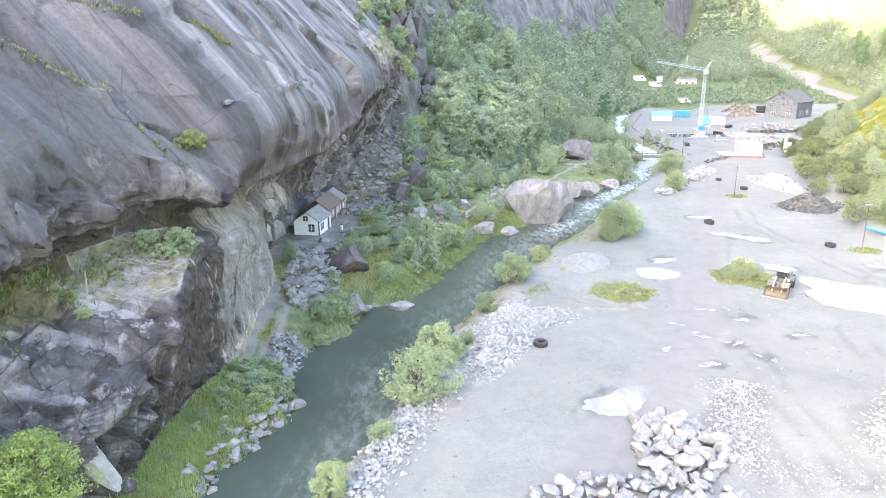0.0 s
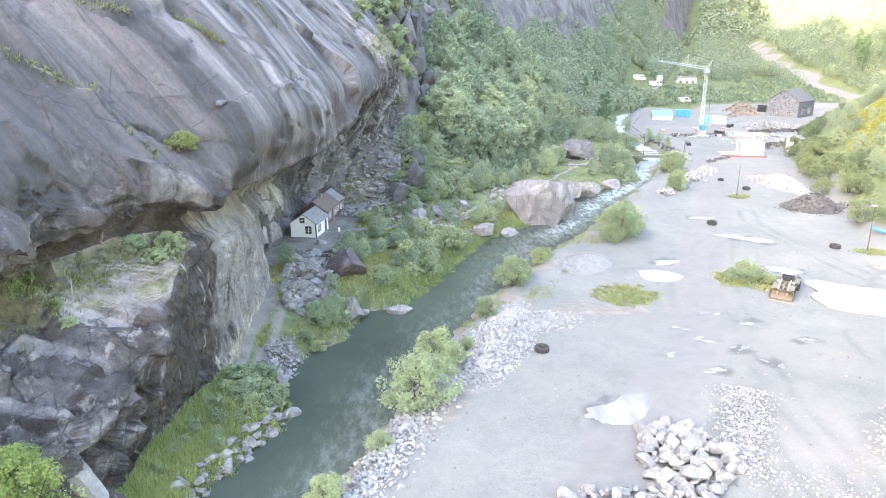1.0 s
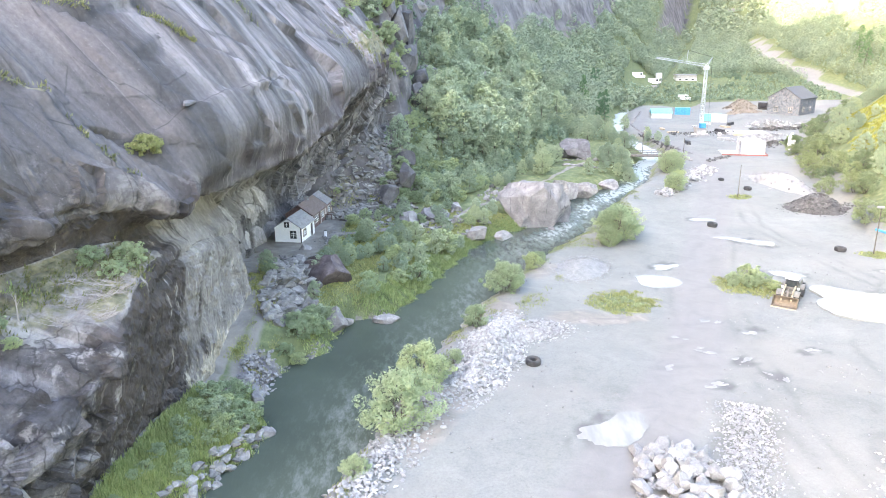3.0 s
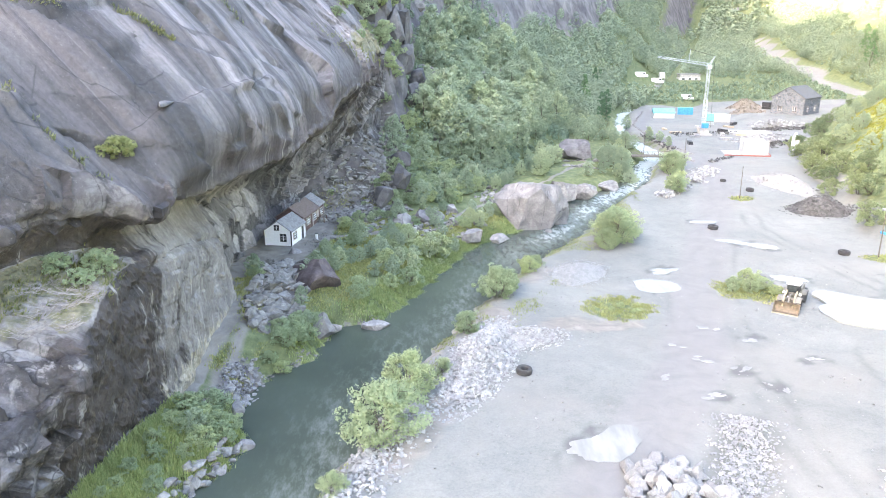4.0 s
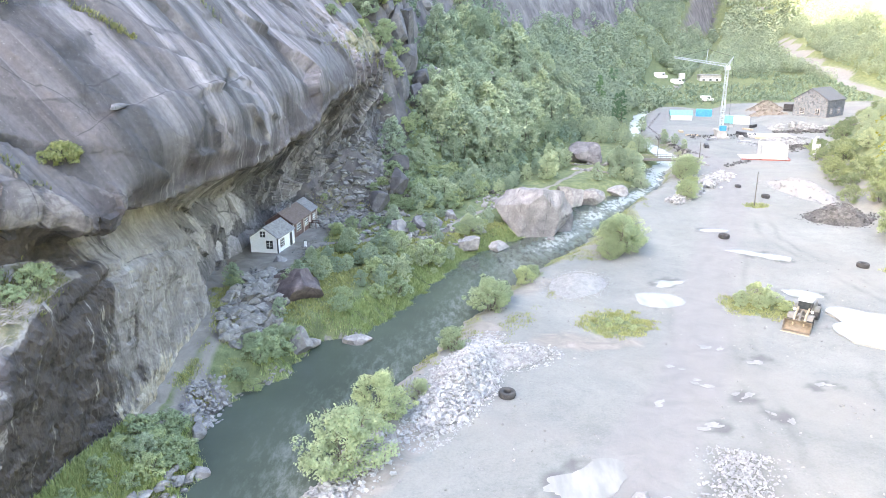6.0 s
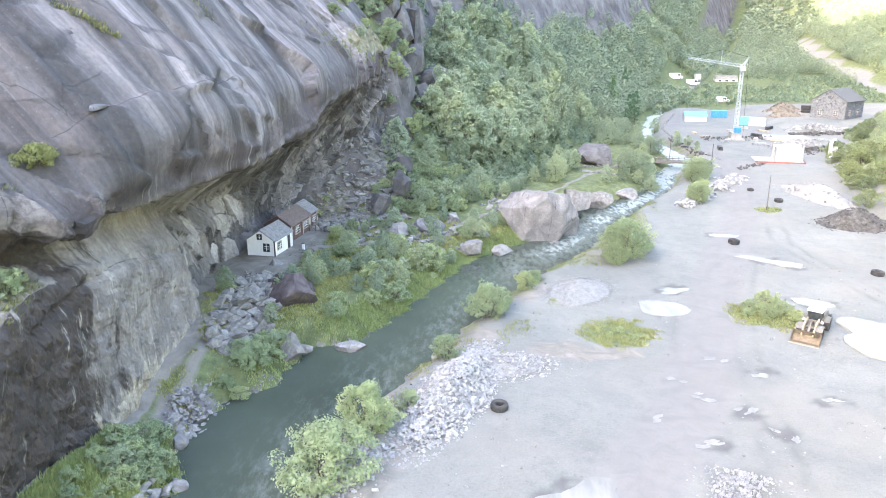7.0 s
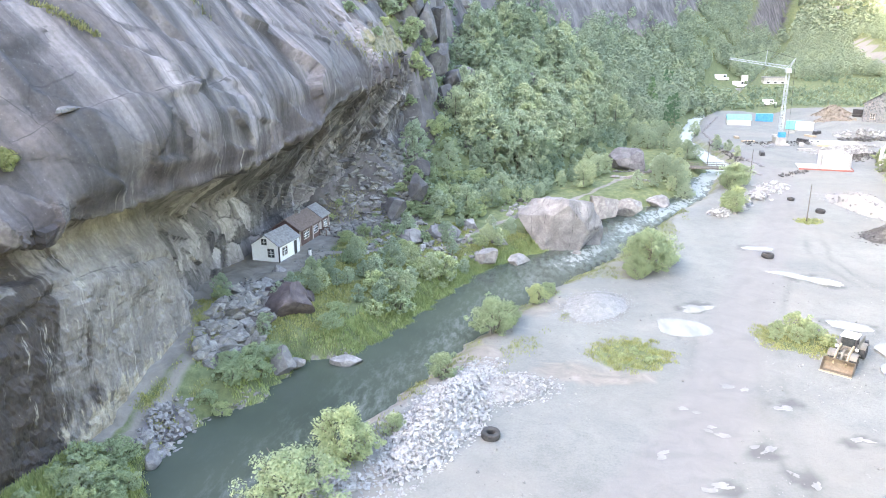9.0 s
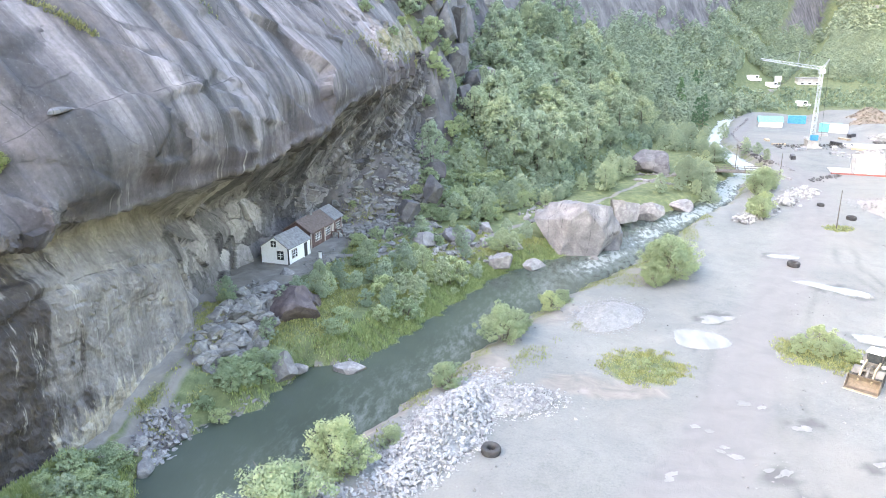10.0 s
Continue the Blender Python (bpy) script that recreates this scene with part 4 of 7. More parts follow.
seep_shade = seep_shade * (1 - 0.95 * ledge_top)
fade = np.interp(row, [0, 3, sum(SEG[:13]), sum(SEG)], [1, 1, 1, 1]) * sstep(152, 146, py_)
qx, qz = px_ + nxv * push * fade, pz_ + nzv * push * fade
idx = np.arange(px_.size).reshape(px_.shape)
quads = np.stack([idx[:-1, :-1], idx[:-1, 1:], idx[1:, 1:], idx[1:, :-1]], -1).reshape(-1, 4)[:, ::-1]
cliff = mesh_ob("cliff", np.stack([qx, py_, qz], -1).reshape(-1, 3), quads, ROCK, smooth=True, kind="structure",
                label="streaked grey rock face overhanging a sheltered terrace", category="cliff")
for name, values in (("sheltered", sheltered), ("moss", moss), ("joint", joint), ("crack", crack), ("sheeting", sheeting), ("drip", drip), ("seep_shade", seep_shade), ("tone", tone), ("shale", shale), ("splash", splash), ("streaky", streaky), ("fractured", broken * strength), ("upright", sstep(0.5, 0.9, np.abs(tz) / ln))):
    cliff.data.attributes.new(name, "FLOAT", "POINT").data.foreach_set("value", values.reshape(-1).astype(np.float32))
quad_mean = broken.reshape(-1)[quads].mean(1)
cliff.data.polygons.foreach_set("use_smooth", (quad_mean < 0.35) & (sheltered.reshape(-1)[quads].mean(1) < 0.6))
uvl = cliff.data.uv_layers.new(name="run")
loops = np.empty(len(cliff.data.loops), np.int32)
cliff.data.loops.foreach_get("vertex_index", loops)
uvl.data.foreach_set("uv", np.stack([py_.reshape(-1)[loops], arc.reshape(-1)[loops]], -1).reshape(-1).astype(np.float32))


def on_cliff(y, z, low=False):
    """The place on the rock nearest to the height z at y: on the face, or on the ledge and wall under the lip."""
    a = n_low if not low else sum(SEG[:1])
    b = px_.shape[1] if not low else sum(SEG[:6])
    i = int(np.argmin(np.abs(cy - y)))
    j = a + int(np.argmin(np.abs(qz[i, a:b] - z)))
    return float(qx[i, j]), float(py_[i, j]), float(qz[i, j])


def ledge_z(x, y):
    """The height of the ledge under the lip at (x, y)."""
    i = int(np.argmin(np.abs(cy - y)))
    a, b = sum(SEG[:3]), sum(SEG[:5])
    return float(qz[i, a + int(np.argmin(np.abs(qx[i, a:b] - x)))])


# ---- stones, plants ----
def hull_mesh(name, seed, material, flat=0.75, n=16):
    """An angular stone about 1 m across."""
    r = random.Random(seed)
    bm = bmesh.new()
    for _ in range(n):
        v = Vector((r.gauss(0, 1), r.gauss(0, 1), r.gauss(0, 1))).normalized() * r.uniform(0.42, 0.55)
        bm.verts.new((v.x * r.uniform(0.85, 1.1), v.y * 0.85, v.z * flat))
    bmesh.ops.convex_hull(bm, input=bm.verts)
    for v in [v for v in bm.verts if not v.link_faces]:
        bm.verts.remove(v)
    me = bpy.data.meshes.new(name)
    bm.to_mesh(me)
    bm.free()
    me.materials.append(material)
    return me


def spin(r, x, y, z, s, tilt=0.6):
    return Matrix.LocRotScale((x, y, z), Euler((r.uniform(-tilt, tilt), r.uniform(-tilt, tilt), r.uniform(0, 6.28))), (s * r.uniform(0.8, 1.25), s * r.uniform(0.8, 1.2), s * r.uniform(0.75, 1.1)))


def piled(name, meshes, places, material, label):
    """Many stones joined into one mesh of kind stuff; places: (x, y, z, size)."""
    r = random.Random(name)
    verts, faces, base = [], [], 0
    data = [(np.array([v.co for v in m.vertices]), [tuple(p.vertices) for p in m.polygons]) for m in meshes]
    for x, y, z, s in places:
        co, fs = data[r.randrange(len(data))]
        m = np.array(spin(r, x, y, z, s))
        verts.append(co @ m[:3, :3].T + m[:3, 3])
        faces += [tuple(i + base for i in f) for f in fs]
        base += len(co)
    return mesh_ob(name, np.vstack(verts), faces, material, kind="stuff", label=label, category="stones")


def gz1(x, y):
    """The height of the ground sheet at one place."""
    i = min(max(int(np.searchsorted(xs, x)) - 1, 0), len(xs) - 2)
    j = min(max(int(np.searchsorted(ys, y)) - 1, 0), len(ys) - 2)
    f, g = (x - xs[i]) / (xs[i + 1] - xs[i]), (y - ys[j]) / (ys[j + 1] - ys[j])
    return float((gz[j, i] * (1 - f) + gz[j, i + 1] * f) * (1 - g) + (gz[j + 1, i] * (1 - f) + gz[j + 1, i + 1] * f) * g)


def boulder(name, x, y, z, size, seed, material, label, category="boulder", turn=0.0, group="", detail=4, cuts=13, rough=0.07):
    """A large stone: a ball cut by planes, then roughened."""
    r = random.Random(seed)
    bm = bmesh.new()
    bmesh.ops.create_icosphere(bm, subdivisions=detail, radius=1.0)
    planes = [(Vector((r.gauss(0, 1), r.gauss(0, 1), r.gauss(0.2, 0.8))).normalized(), r.uniform(0.4, 0.7)) for _ in range(cuts)]
    for v in bm.verts:
        for nrm, d in planes:
            over = v.co.dot(nrm) - d
            if over > 0:
                v.co -= nrm * over * 0.97
        p = v.co
        k = noise.fractal(p * 1.3 + Vector((seed, 0, 0)), 1.0, 2.0, 4) * rough + noise.noise(p * 6 + Vector((seed, 0, 0))) * rough * 0.25
        v.co = p * (1 + k)
    for v in bm.verts:
        v.co = Vector((v.co.x * size[0], v.co.y * size[1], v.co.z * size[2]))
    ob = part(name, bm, material)
    ob.matrix_world = pose(x, y, z, 0, 0, turn)
    return tagged(ob, label, category, group)


def leaf_mesh(name, centres, sizes, per, leaf, seed, material, droop=0.3):
    """Leaves in clumps round centres: small folded blades."""
    g = np.random.RandomState(seed)
    n = len(centres) * per
    c = np.repeat(np.asarray(centres), per, 0)
    s = np.repeat(np.asarray(sizes), per)[:, None]
    d = g.normal(size=(n, 3))
    d /= np.linalg.norm(d, axis=1, keepdims=True)
    pos = c + d * s * (g.uniform(0.2, 1.0, (n, 1)) ** 0.5) * np.array([1.05, 1.05, 0.85])
    # blades face outwards and up, with a scatter
    up = d * 0.7 + g.normal(size=(n, 3)) * 0.45 + np.array([0, 0, 0.4])
    a = g.normal(size=(n, 3))
    a[:, 2] -= droop
    a -= up * (np.sum(a * up, 1) / np.maximum(np.sum(up * up, 1), 1e-6))[:, None]
    a /= np.maximum(np.linalg.norm(a, axis=1, keepdims=True), 1e-6)
    b = np.cross(a, up)
    b /= np.maximum(np.linalg.norm(b, axis=1, keepdims=True), 1e-6)
    l = leaf * g.uniform(0.6, 1.4, (n, 1))
    v = np.stack([pos - a * l * 0.5, pos + b * l * 0.33, pos + a * l * 0.5, pos - b * l * 0.33], 1).reshape(-1, 3)
    f = np.arange(n * 4).reshape(-1, 4)
    me = bpy.data.meshes.new(name)
    me.from_pydata(v.tolist(), [], f.tolist())
    me.materials.append(material)
    return me


def stem_mesh(name, h, r0, limbs, seed, material, spread=0.35, stems=1):
    """A tapered trunk with limbs, or several stems from one root."""
    r = random.Random(seed)
    bm = bmesh.new()
    tips = []
    for s in range(stems):
        at, way = Vector((r.uniform(-.2, .2) * (stems > 1), r.uniform(-.2, .2) * (stems > 1), -0.3)), Vector((r.uniform(-1, 1) * (0.12 + 0.4 * (stems > 1)), r.uniform(-1, 1) * (0.12 + 0.4 * (stems > 1)), 1)).normalized()
        n = 4
        for i in range(n):
            to = at + way * (h + 0.3) / n
            bar(bm, at, to, r0 * (1 - i / n * 0.85), r0 * (1 - (i + 1) / n * 0.85), 6)
            if i:
                for _ in range(limbs):
                    a = r.uniform(0, 6.28)
                    q = at.lerp(to, r.random())
                    tip = q + Vector((math.cos(a), math.sin(a), r.uniform(0.2, 0.9))) * h * spread * r.uniform(0.5, 1.0) * (1.15 - i / n)
                    bar(bm, q, tip, r0 * 0.35 * (1 - i / n * 0.6), 0.012, 4)
                    tips.append(tuple(tip))
            at = to
            way = (way + Vector((r.uniform(-.15, .15), r.uniform(-.15, .15), 0.1))).normalized()
        tips.append(tuple(at))
    me = bpy.data.meshes.new(name)
    bm.to_mesh(me)
    bm.free()
    me.materials.append(material)
    return me, tips


def crown_centres(h, w, lo, n, seed, lumpy=0.6, cone=0.0):
    g = np.random.RandomState(seed)
    out, sz = [], []
    while len(out) < n:
        t = g.uniform(0, 1)
        a = g.uniform(0, 6.28)
        rim = (math.sin(math.pi * min(1, 0.12 + 0.88 * t)) ** 0.7) * (1 - cone) + cone * (1.05 - t)
        rim *= 1 + lumpy * float(vnoise(math.cos(a) * 1.3 + seed * 3.1, math.sin(a) * 1.3, t * 3))
        q = w * rim * g.uniform(0.25, 1) ** 0.5
        out.append((q * math.cos(a), q * math.sin(a), lo + (h - lo) * t))
        sz.append(w * g.uniform(0.11, 0.27) * (1 - 0.4 * cone))
    return out, sz


def make_plant(kind, seed, h, w, lo, clumps, per, leaf, leaf_mat, limbs=4, stems=1, cone=0.0, trunk=0.11):
    trunk_me, tips = stem_mesh(kind + "_trunk", h * 0.93, trunk, limbs, seed, BARK, w / h * 0.8, stems)
    c, s = crown_centres(h, w, lo, clumps, seed, cone=cone)
    for tpt in tips[:: max(1, len(tips) // 14)]:
        c.append(tpt), s.append(w * 0.22)
    return trunk_me, leaf_mesh(kind + "_crown", c, s, per, leaf, seed, leaf_mat)


def plant(kind, meshes, x, y, z, scale, turn, label, category, group="", tilt=0.0):
    ob = thing(kind, Matrix.LocRotScale((x, y, z), Euler((tilt, 0, turn)), (scale, scale, scale)), label, category, group)
    for nm, me in zip(("trunk", "crown"), meshes):
        o = new(nm, me)
        o.parent = ob
    return ob


R = random.Random(7)
BIRCHES = [make_plant("birch", 10 + i, R.uniform(6.0, 9.0), R.uniform(2.2, 3.1), 0.7, 100, 44, 0.285, BIRCH_LEAF) for i in range(8)]
PINES = [make_plant("spruce", 30 + i, 10 + i, 2.3, 0.8, 90, 30, 0.3, PINE_LEAF, cone=0.9) for i in range(2)]
BUSHES = [make_plant("willow_bush", 50 + i, R.uniform(2.6, 3.4), R.uniform(1.7, 2.1), 0.25, 100, 84, 0.13, WILLOW_LEAF, 3, 5, trunk=0.05) for i in range(4)]
SHRUBS = [make_plant("shrub", 60 + i, R.uniform(1.4, 2.0), R.uniform(1.0, 1.4), 0.1, 48, 54, 0.13, WILLOW_LEAF, 3, 4, trunk=0.035) for i in range(4)]

# woods on the hillside across the river
placed = []
tries = 0
while len(placed) < 285 and tries < 9000:
    tries += 1
    y = 108 + (R.random() ** 1.25) * 150
    x = R.uniform(-40, river_l(y) - 3)
    lim = left_edge(y)
    h = lim - x
    if h < -9 or h > 62:
        continue
    if h < 0 and R.random() < 0.45:
        continue
    if y < 150 and x < foot_x(min(y, 141)) + 4:
        continue
    if blob(np.array(x), np.array(y), -12, 124, 9, 14) > 0 or float(trail(np.array(x), np.array(y), FOOTPATH)) < 2.0 or abs(x - 35) + abs(y - 186) < 13:
        continue
    if any((x - a) ** 2 + (y - b) ** 2 < 2.3 ** 2 for a, b in placed):
        continue
    placed.append((x, y))
    if abs(gz1(x + 1.5, y) - gz1(x - 1.5, y)) > 4.0:
        continue
    small = 0.55 if h < 3 else 0.75 if y < 150 else 1.1
    plant("birch", R.choice(BIRCHES), x, y, gz1(x, y) - 0.15, R.uniform(0.62, 1.5) * small, R.uniform(0, 6.28), "leafy green birch on the wooded rocky slope", "tree", "woodland trees")

# bushes along the quarry bank and by the water: (x, y, scale)
for i, (x, y, s) in enumerate([(-2, 56.5, 1.5), (-0.2, 63.8, 1.3), (2.6, 67.6, 0.5), (-7.8, 42.5, 0.9), (-4.9, 49.8, 0.5), (9.1, 89.6, 1.35), (11.3, 92.7, 0.6), (28.4, 111.6, 1.75), (29.6, 114.0, 1.7), (27.2, 110.0, 1.0), (5.1, 78.2, 0.75), (13.9, 99, 0.75), (15.4, 102.5, 0.6), (47.3, 143.3, 1.2), (49.2, 146.2, 1.1)]):
    plant("willow_bush", BUSHES[i % 4], x, y, gz1(x, y) - 0.1, s, R.uniform(0, 6.28), "light green willow bush on the gravel bank", "bush", "riverside bushes")

# ---- crushed and blasted rock ----
GRAVEL_HEAP = stone("gravel_heap", (0.2, 0.21, 0.222), (0.275, 0.285, 0.297), (0.37, 0.376, 0.384))
CHIPS = [hull_mesh("chip", i, BLAST_HEAP, n=10) for i in range(10)]
BLOCKS = [hull_mesh("rock", 40 + i, BLAST_STONE, n=17) for i in range(12)]


def heap_z(x, y, cx, cy, rx, ry, turn, h):
    t = np.clip(blob(np.asarray(x), np.asarray(y), cx, cy, rx, ry, turn), 0, 1)
    return h * sstep(0, 0.95, t)


def heap(name, cx, cy, rx, ry, turn, h, count, smin, smax, material, label, meshes, seed, singles=0):
    """A mound of broken stone: a solid core with stones over it."""
    r = random.Random(seed)
    bm = bmesh.new()
    n = 26
    grid = {}
    for i in range(n + 1):
        for j in range(n + 1):
            a, b = (i / n * 2 - 1) * rx, (j / n * 2 - 1) * ry
            c, s = math.cos(radians(turn)), math.sin(radians(turn))
            x, y = cx + c * a - s * b, cy + s * a + c * b
            grid[i, j] = bm.verts.new((x, y, gz1(x, y) - 0.25 + float(heap_z(x, y, cx, cy, rx, ry, turn, h)) + 0.15 * h * float(fbm(x / 1.5, y / 1.5, seed=seed))))
    for i in range(n):
        for j in range(n):
            bm.faces.new((grid[i, j], grid[i + 1, j], grid[i + 1, j + 1], grid[i, j + 1]))
    core = part(name, bm, material)
    tagged(core, label, "stone heap")
    places = []
    while len(places) < count:
        a, b = r.uniform(-1.08, 1.08), r.uniform(-1.08, 1.08)
        if a * a + b * b > 1.16 or (a * a + b * b > 0.8 and r.random() < 0.6):
            continue
        c, s = math.cos(radians(turn)), math.sin(radians(turn))
        x, y = cx + c * a * rx - s * b * ry, cy + s * a * rx + c * b * ry
        places.append((x, y, gz1(x, y) + float(heap_z(x, y, cx, cy, rx, ry, turn, h)), smin + (smax - smin) * r.random() ** 2.2))
    places.sort(key=lambda q: q[1])
    for x, y, z, s in places[:singles]:
        ob = new("stone", r.choice(meshes))
        ob.parent = core
        ob.matrix_world = spin(r, x, y, z, s)
    loose = piled("loose_stones", meshes, places[singles:], material, "")
    loose.parent = core
    del loose["category"]
    return core


heap("stone_heap", 6.3, 70.9, 12.0, 3.5, 74, 2.0, 4600, 0.14, 0.58, BLAST_HEAP, "heap of pale broken stone beside the river bank", CHIPS, 3, 300)
heap("stone_heap", 11, 76.5, 5.2, 3.4, 20, 1.0, 1300, 0.12, 0.46, BLAST_HEAP, "low spread of pale broken stone beside the larger heap", CHIPS, 5)
heap("gravel_heap", 20.8, 98.3, 6.4, 4.4, 65, 1.5, 2400, 0.08, 0.22, GRAVEL_HEAP, "low heap of bluish crushed gravel", CHIPS, 4)

# pile of large blasted blocks
pile = thing("block_pile", pose(14.5, 46.5, 0), "pile of large white blasted rock blocks", "rock pile")
for i in range(290):
    a, d = R.uniform(0, 6.28), R.random() ** 0.55
    if i < 170:
        x, y, s = 18.3 + 3.6 * d * math.cos(a), 48.0 + 4.8 * d * math.sin(a), 0.5 + 1.3 * R.random() ** 1.4
    else:
        x, y, s = 13.5 + 7.5 * d * math.cos(a), 41.8 + 2.6 * d * math.sin(a), R.uniform(0.5, 1.35)
    ob = new("rock", R.choice(BLOCKS))
    ob.parent = pile
    ob.matrix_parent_inverse = pile.matrix_world.inverted()
    ob.matrix_world = spin(R, x, y, gz1(x, y) + s * 0.2 + 1.3 * max(0, 1 - d) * R.random(), s)

# ---- boulders ----
boulder("boulder", 16.4, 126.0, 0.5, (7.5, 7.0, 9.8), 31, PINK_STONE, "huge pinkish grey boulder standing in the river", turn=20, detail=6, rough=0.16, cuts=18)
boulder("boulder", 21.6, 129.6, 0.0, (4.0, 3.8, 5.0), 27, PINK_STONE, "tall pinkish grey boulder leaning on a larger one", turn=50, detail=5, rough=0.15, cuts=20)
boulder("boulder", -12.5, 87.6, 1.7, (5.2, 4.2, 4.3), 15, BROWN_STONE, "big dark brown boulder below the white house", detail=5, cuts=18, rough=0.2)
boulder("boulder", 34.6, 182.5, 1.4, (7.4, 4.2, 4.4), 17, SLATE_ROCK, "big dark boulder on the meadow", turn=-15)
boulder("boulder", 25.5, 143, 0.2, (3.4, 3.0, 3.4), 18, GREY_STONE, "rounded grey boulder at the water's edge")
boulder("boulder", 31, 147, -0.6, (3.4, 2.6, 2.4), 19, GREY_STONE, "rounded grey boulder at the water's edge")
boulder("boulder", -10.6, 79.4, -1.0, (2.3, 2.0, 2.9), 46, GREY_STONE, "pointed grey boulder on the green bank", cuts=22, rough=0.14)
boulder("boulder", -5.0, 82.2, -2.0, (1.8, 1.4, 1.3), 22, GREY_STONE, "low rock with grass at the water's edge")


# ---- paints and building materials ----
WHITE_PAINT = plain("white_paint", (0.84, 0.85, 0.87), 0.6, vary=0.06)
DARK_TRIM = plain("dark_trim", (0.05, 0.05, 0.055), 0.6)
SLATE = plain("slate_roof", (0.27, 0.27, 0.29), 0.8, vary=0.35, scale=3)
DARK_SLATE = plain("dark_slate_roof", (0.12, 0.125, 0.135), 0.85, vary=0.35, scale=3)
BROWN_WOOD = plain("brown_boards", (0.15, 0.095, 0.085), 0.85, vary=0.4)
BROWN_ROOF = plain("brown_roof", (0.2, 0.155, 0.145), 0.85, vary=0.35, scale=3)
PALE_WOOD = plain("pale_boards", (0.5, 0.44, 0.4), 0.8)
CONCRETE = plain("concrete", (0.4, 0.39, 0.385), 0.9, vary=0.2, scale=0.8)
WHITE_WALL = plain("white_render", (0.6, 0.6, 0.6), 0.8, vary=0.08)
RED_PAINT = plain("red_formwork", (0.3, 0.1, 0.085), 0.6)
STEEL = plain("crane_paint", (0.45, 0.5, 0.53), 0.5, vary=0.15)
BLUE_PAINT = plain("blue_paint", (0.05, 0.28, 0.55), 0.5)
CYAN_ROOF = plain("turquoise_roof", (0.16, 0.5, 0.55), 0.5)
RUBBER = plain("tyre_rubber", (0.055, 0.055, 0.058), 0.85, vary=0.3)
RUST_STEEL = plain("worn_bucket_steel", (0.2, 0.165, 0.13), 0.65, 0.2, vary=0.35)
EDGE_STEEL = plain("yellowed_edge", (0.42, 0.36, 0.26), 0.6, 0.2)
LOADER_PAINT = plain("faded_loader_paint", (0.18, 0.17, 0.155), 0.6, vary=0.3)
GREY_METAL = plain("grey_metal", (0.4, 0.4, 0.41), 0.5, 0.4)
HEATH = foliage("heath", (0.187, 0.202, 0.043), (0.259, 0.266, 0.065), (0.331, 0.317, 0.101))


def glass(name):
    k = Mat(name, 0.05, spec=0.6)
    k.colour(k.ramp(k.noise(k.local(), 3.0, 2), (0.3, (0.02, 0.025, 0.03)), (0.7, (0.05, 0.06, 0.065))))
    return k.m


GLASS = glass("window_glass")


def masonry():
    k = Mat("rubble_masonry", 0.9)
    v = k.local()
    cells = k.n("ShaderNodeTexVoronoi", Vector=v, Scale=1.6)
    grey = k.n("ShaderNodeRGBToBW", Color=cells.outputs["Color"]).outputs[0]
    c = k.mix(0.7, k.ramp(k.noise(v, 0.8, 5), (0.3, (0.095, 0.11, 0.13)), (0.7, (0.165, 0.182, 0.208))), k.ramp(grey, (0.2, 0.5), (0.8, 1.3)), "MULTIPLY")
    edge = k.cells(v, 1.6, "DISTANCE_TO_EDGE")
    k.colour(k.mix(k.ramp(edge, (0.02, 1.0), (0.06, 0.0)), c, (0.24, 0.24, 0.25))).bump(edge, 0.6, 0.05)
    return k.m


MASONRY = masonry()


def puddle_mat():
    k = Mat("puddle", 0.16, spec=0.12)
    k.b.inputs["IOR"].default_value = 1.33
    k.colour(k.ramp(k.noise(k.stretch(k.pos, (0.8, 0.25, 1), (0, 0, 0.5)), 1.0, 5), (0.35, (0.2, 0.203, 0.198)), (0.6, (0.26, 0.26, 0.248))))
    return k.m


PUDDLE = puddle_mat()


# ---- houses ----
def gable_roof(bm, w, l, eave, ridge, over, thick=0.12):
    """Two pitched slabs over a house of width w (x) and length l (y)."""
    k = (ridge - eave) / (w / 2)
    for s in (-1, 1):
        x0, x1 = s * (w / 2 + over), 0.0
        z0, z1 = eave - over * k, ridge
        vs = [bm.verts.new(p) for p in ((x0, -over, z0), (x1, -over, z1), (x1, l + over, z1), (x0, l + over, z0),
                                        (x0, -over, z0 + thick), (x1, -over, z1 + thick), (x1, l + over, z1 + thick), (x0, l + over, z0 + thick))]
        for f in ((0, 1, 2, 3), (7, 6, 5, 4), (0, 4, 5, 1), (1, 5, 6, 2), (2, 6, 7, 3), (3, 7, 4, 0)):
            bm.faces.new([vs[i] for i in f])
    bmesh.ops.recalc_face_normals(bm, faces=bm.faces)
    return bm


def gable_body(bm, w, l, eave, ridge, z0=-0.4):
    vs = []
    for y in (0, l):
        vs.append([bm.verts.new(p) for p in ((-w / 2, y, z0), (w / 2, y, z0), (w / 2, y, eave), (0, y, ridge), (-w / 2, y, eave))])
    a, b = vs
    bm.faces.new(a)
    bm.faces.new(b[::-1])
    for i in range(5):
        bm.faces.new((a[i], b[i], b[(i + 1) % 5], a[(i + 1) % 5]))
    bmesh.ops.recalc_face_normals(bm, faces=bm.faces)
    return bm


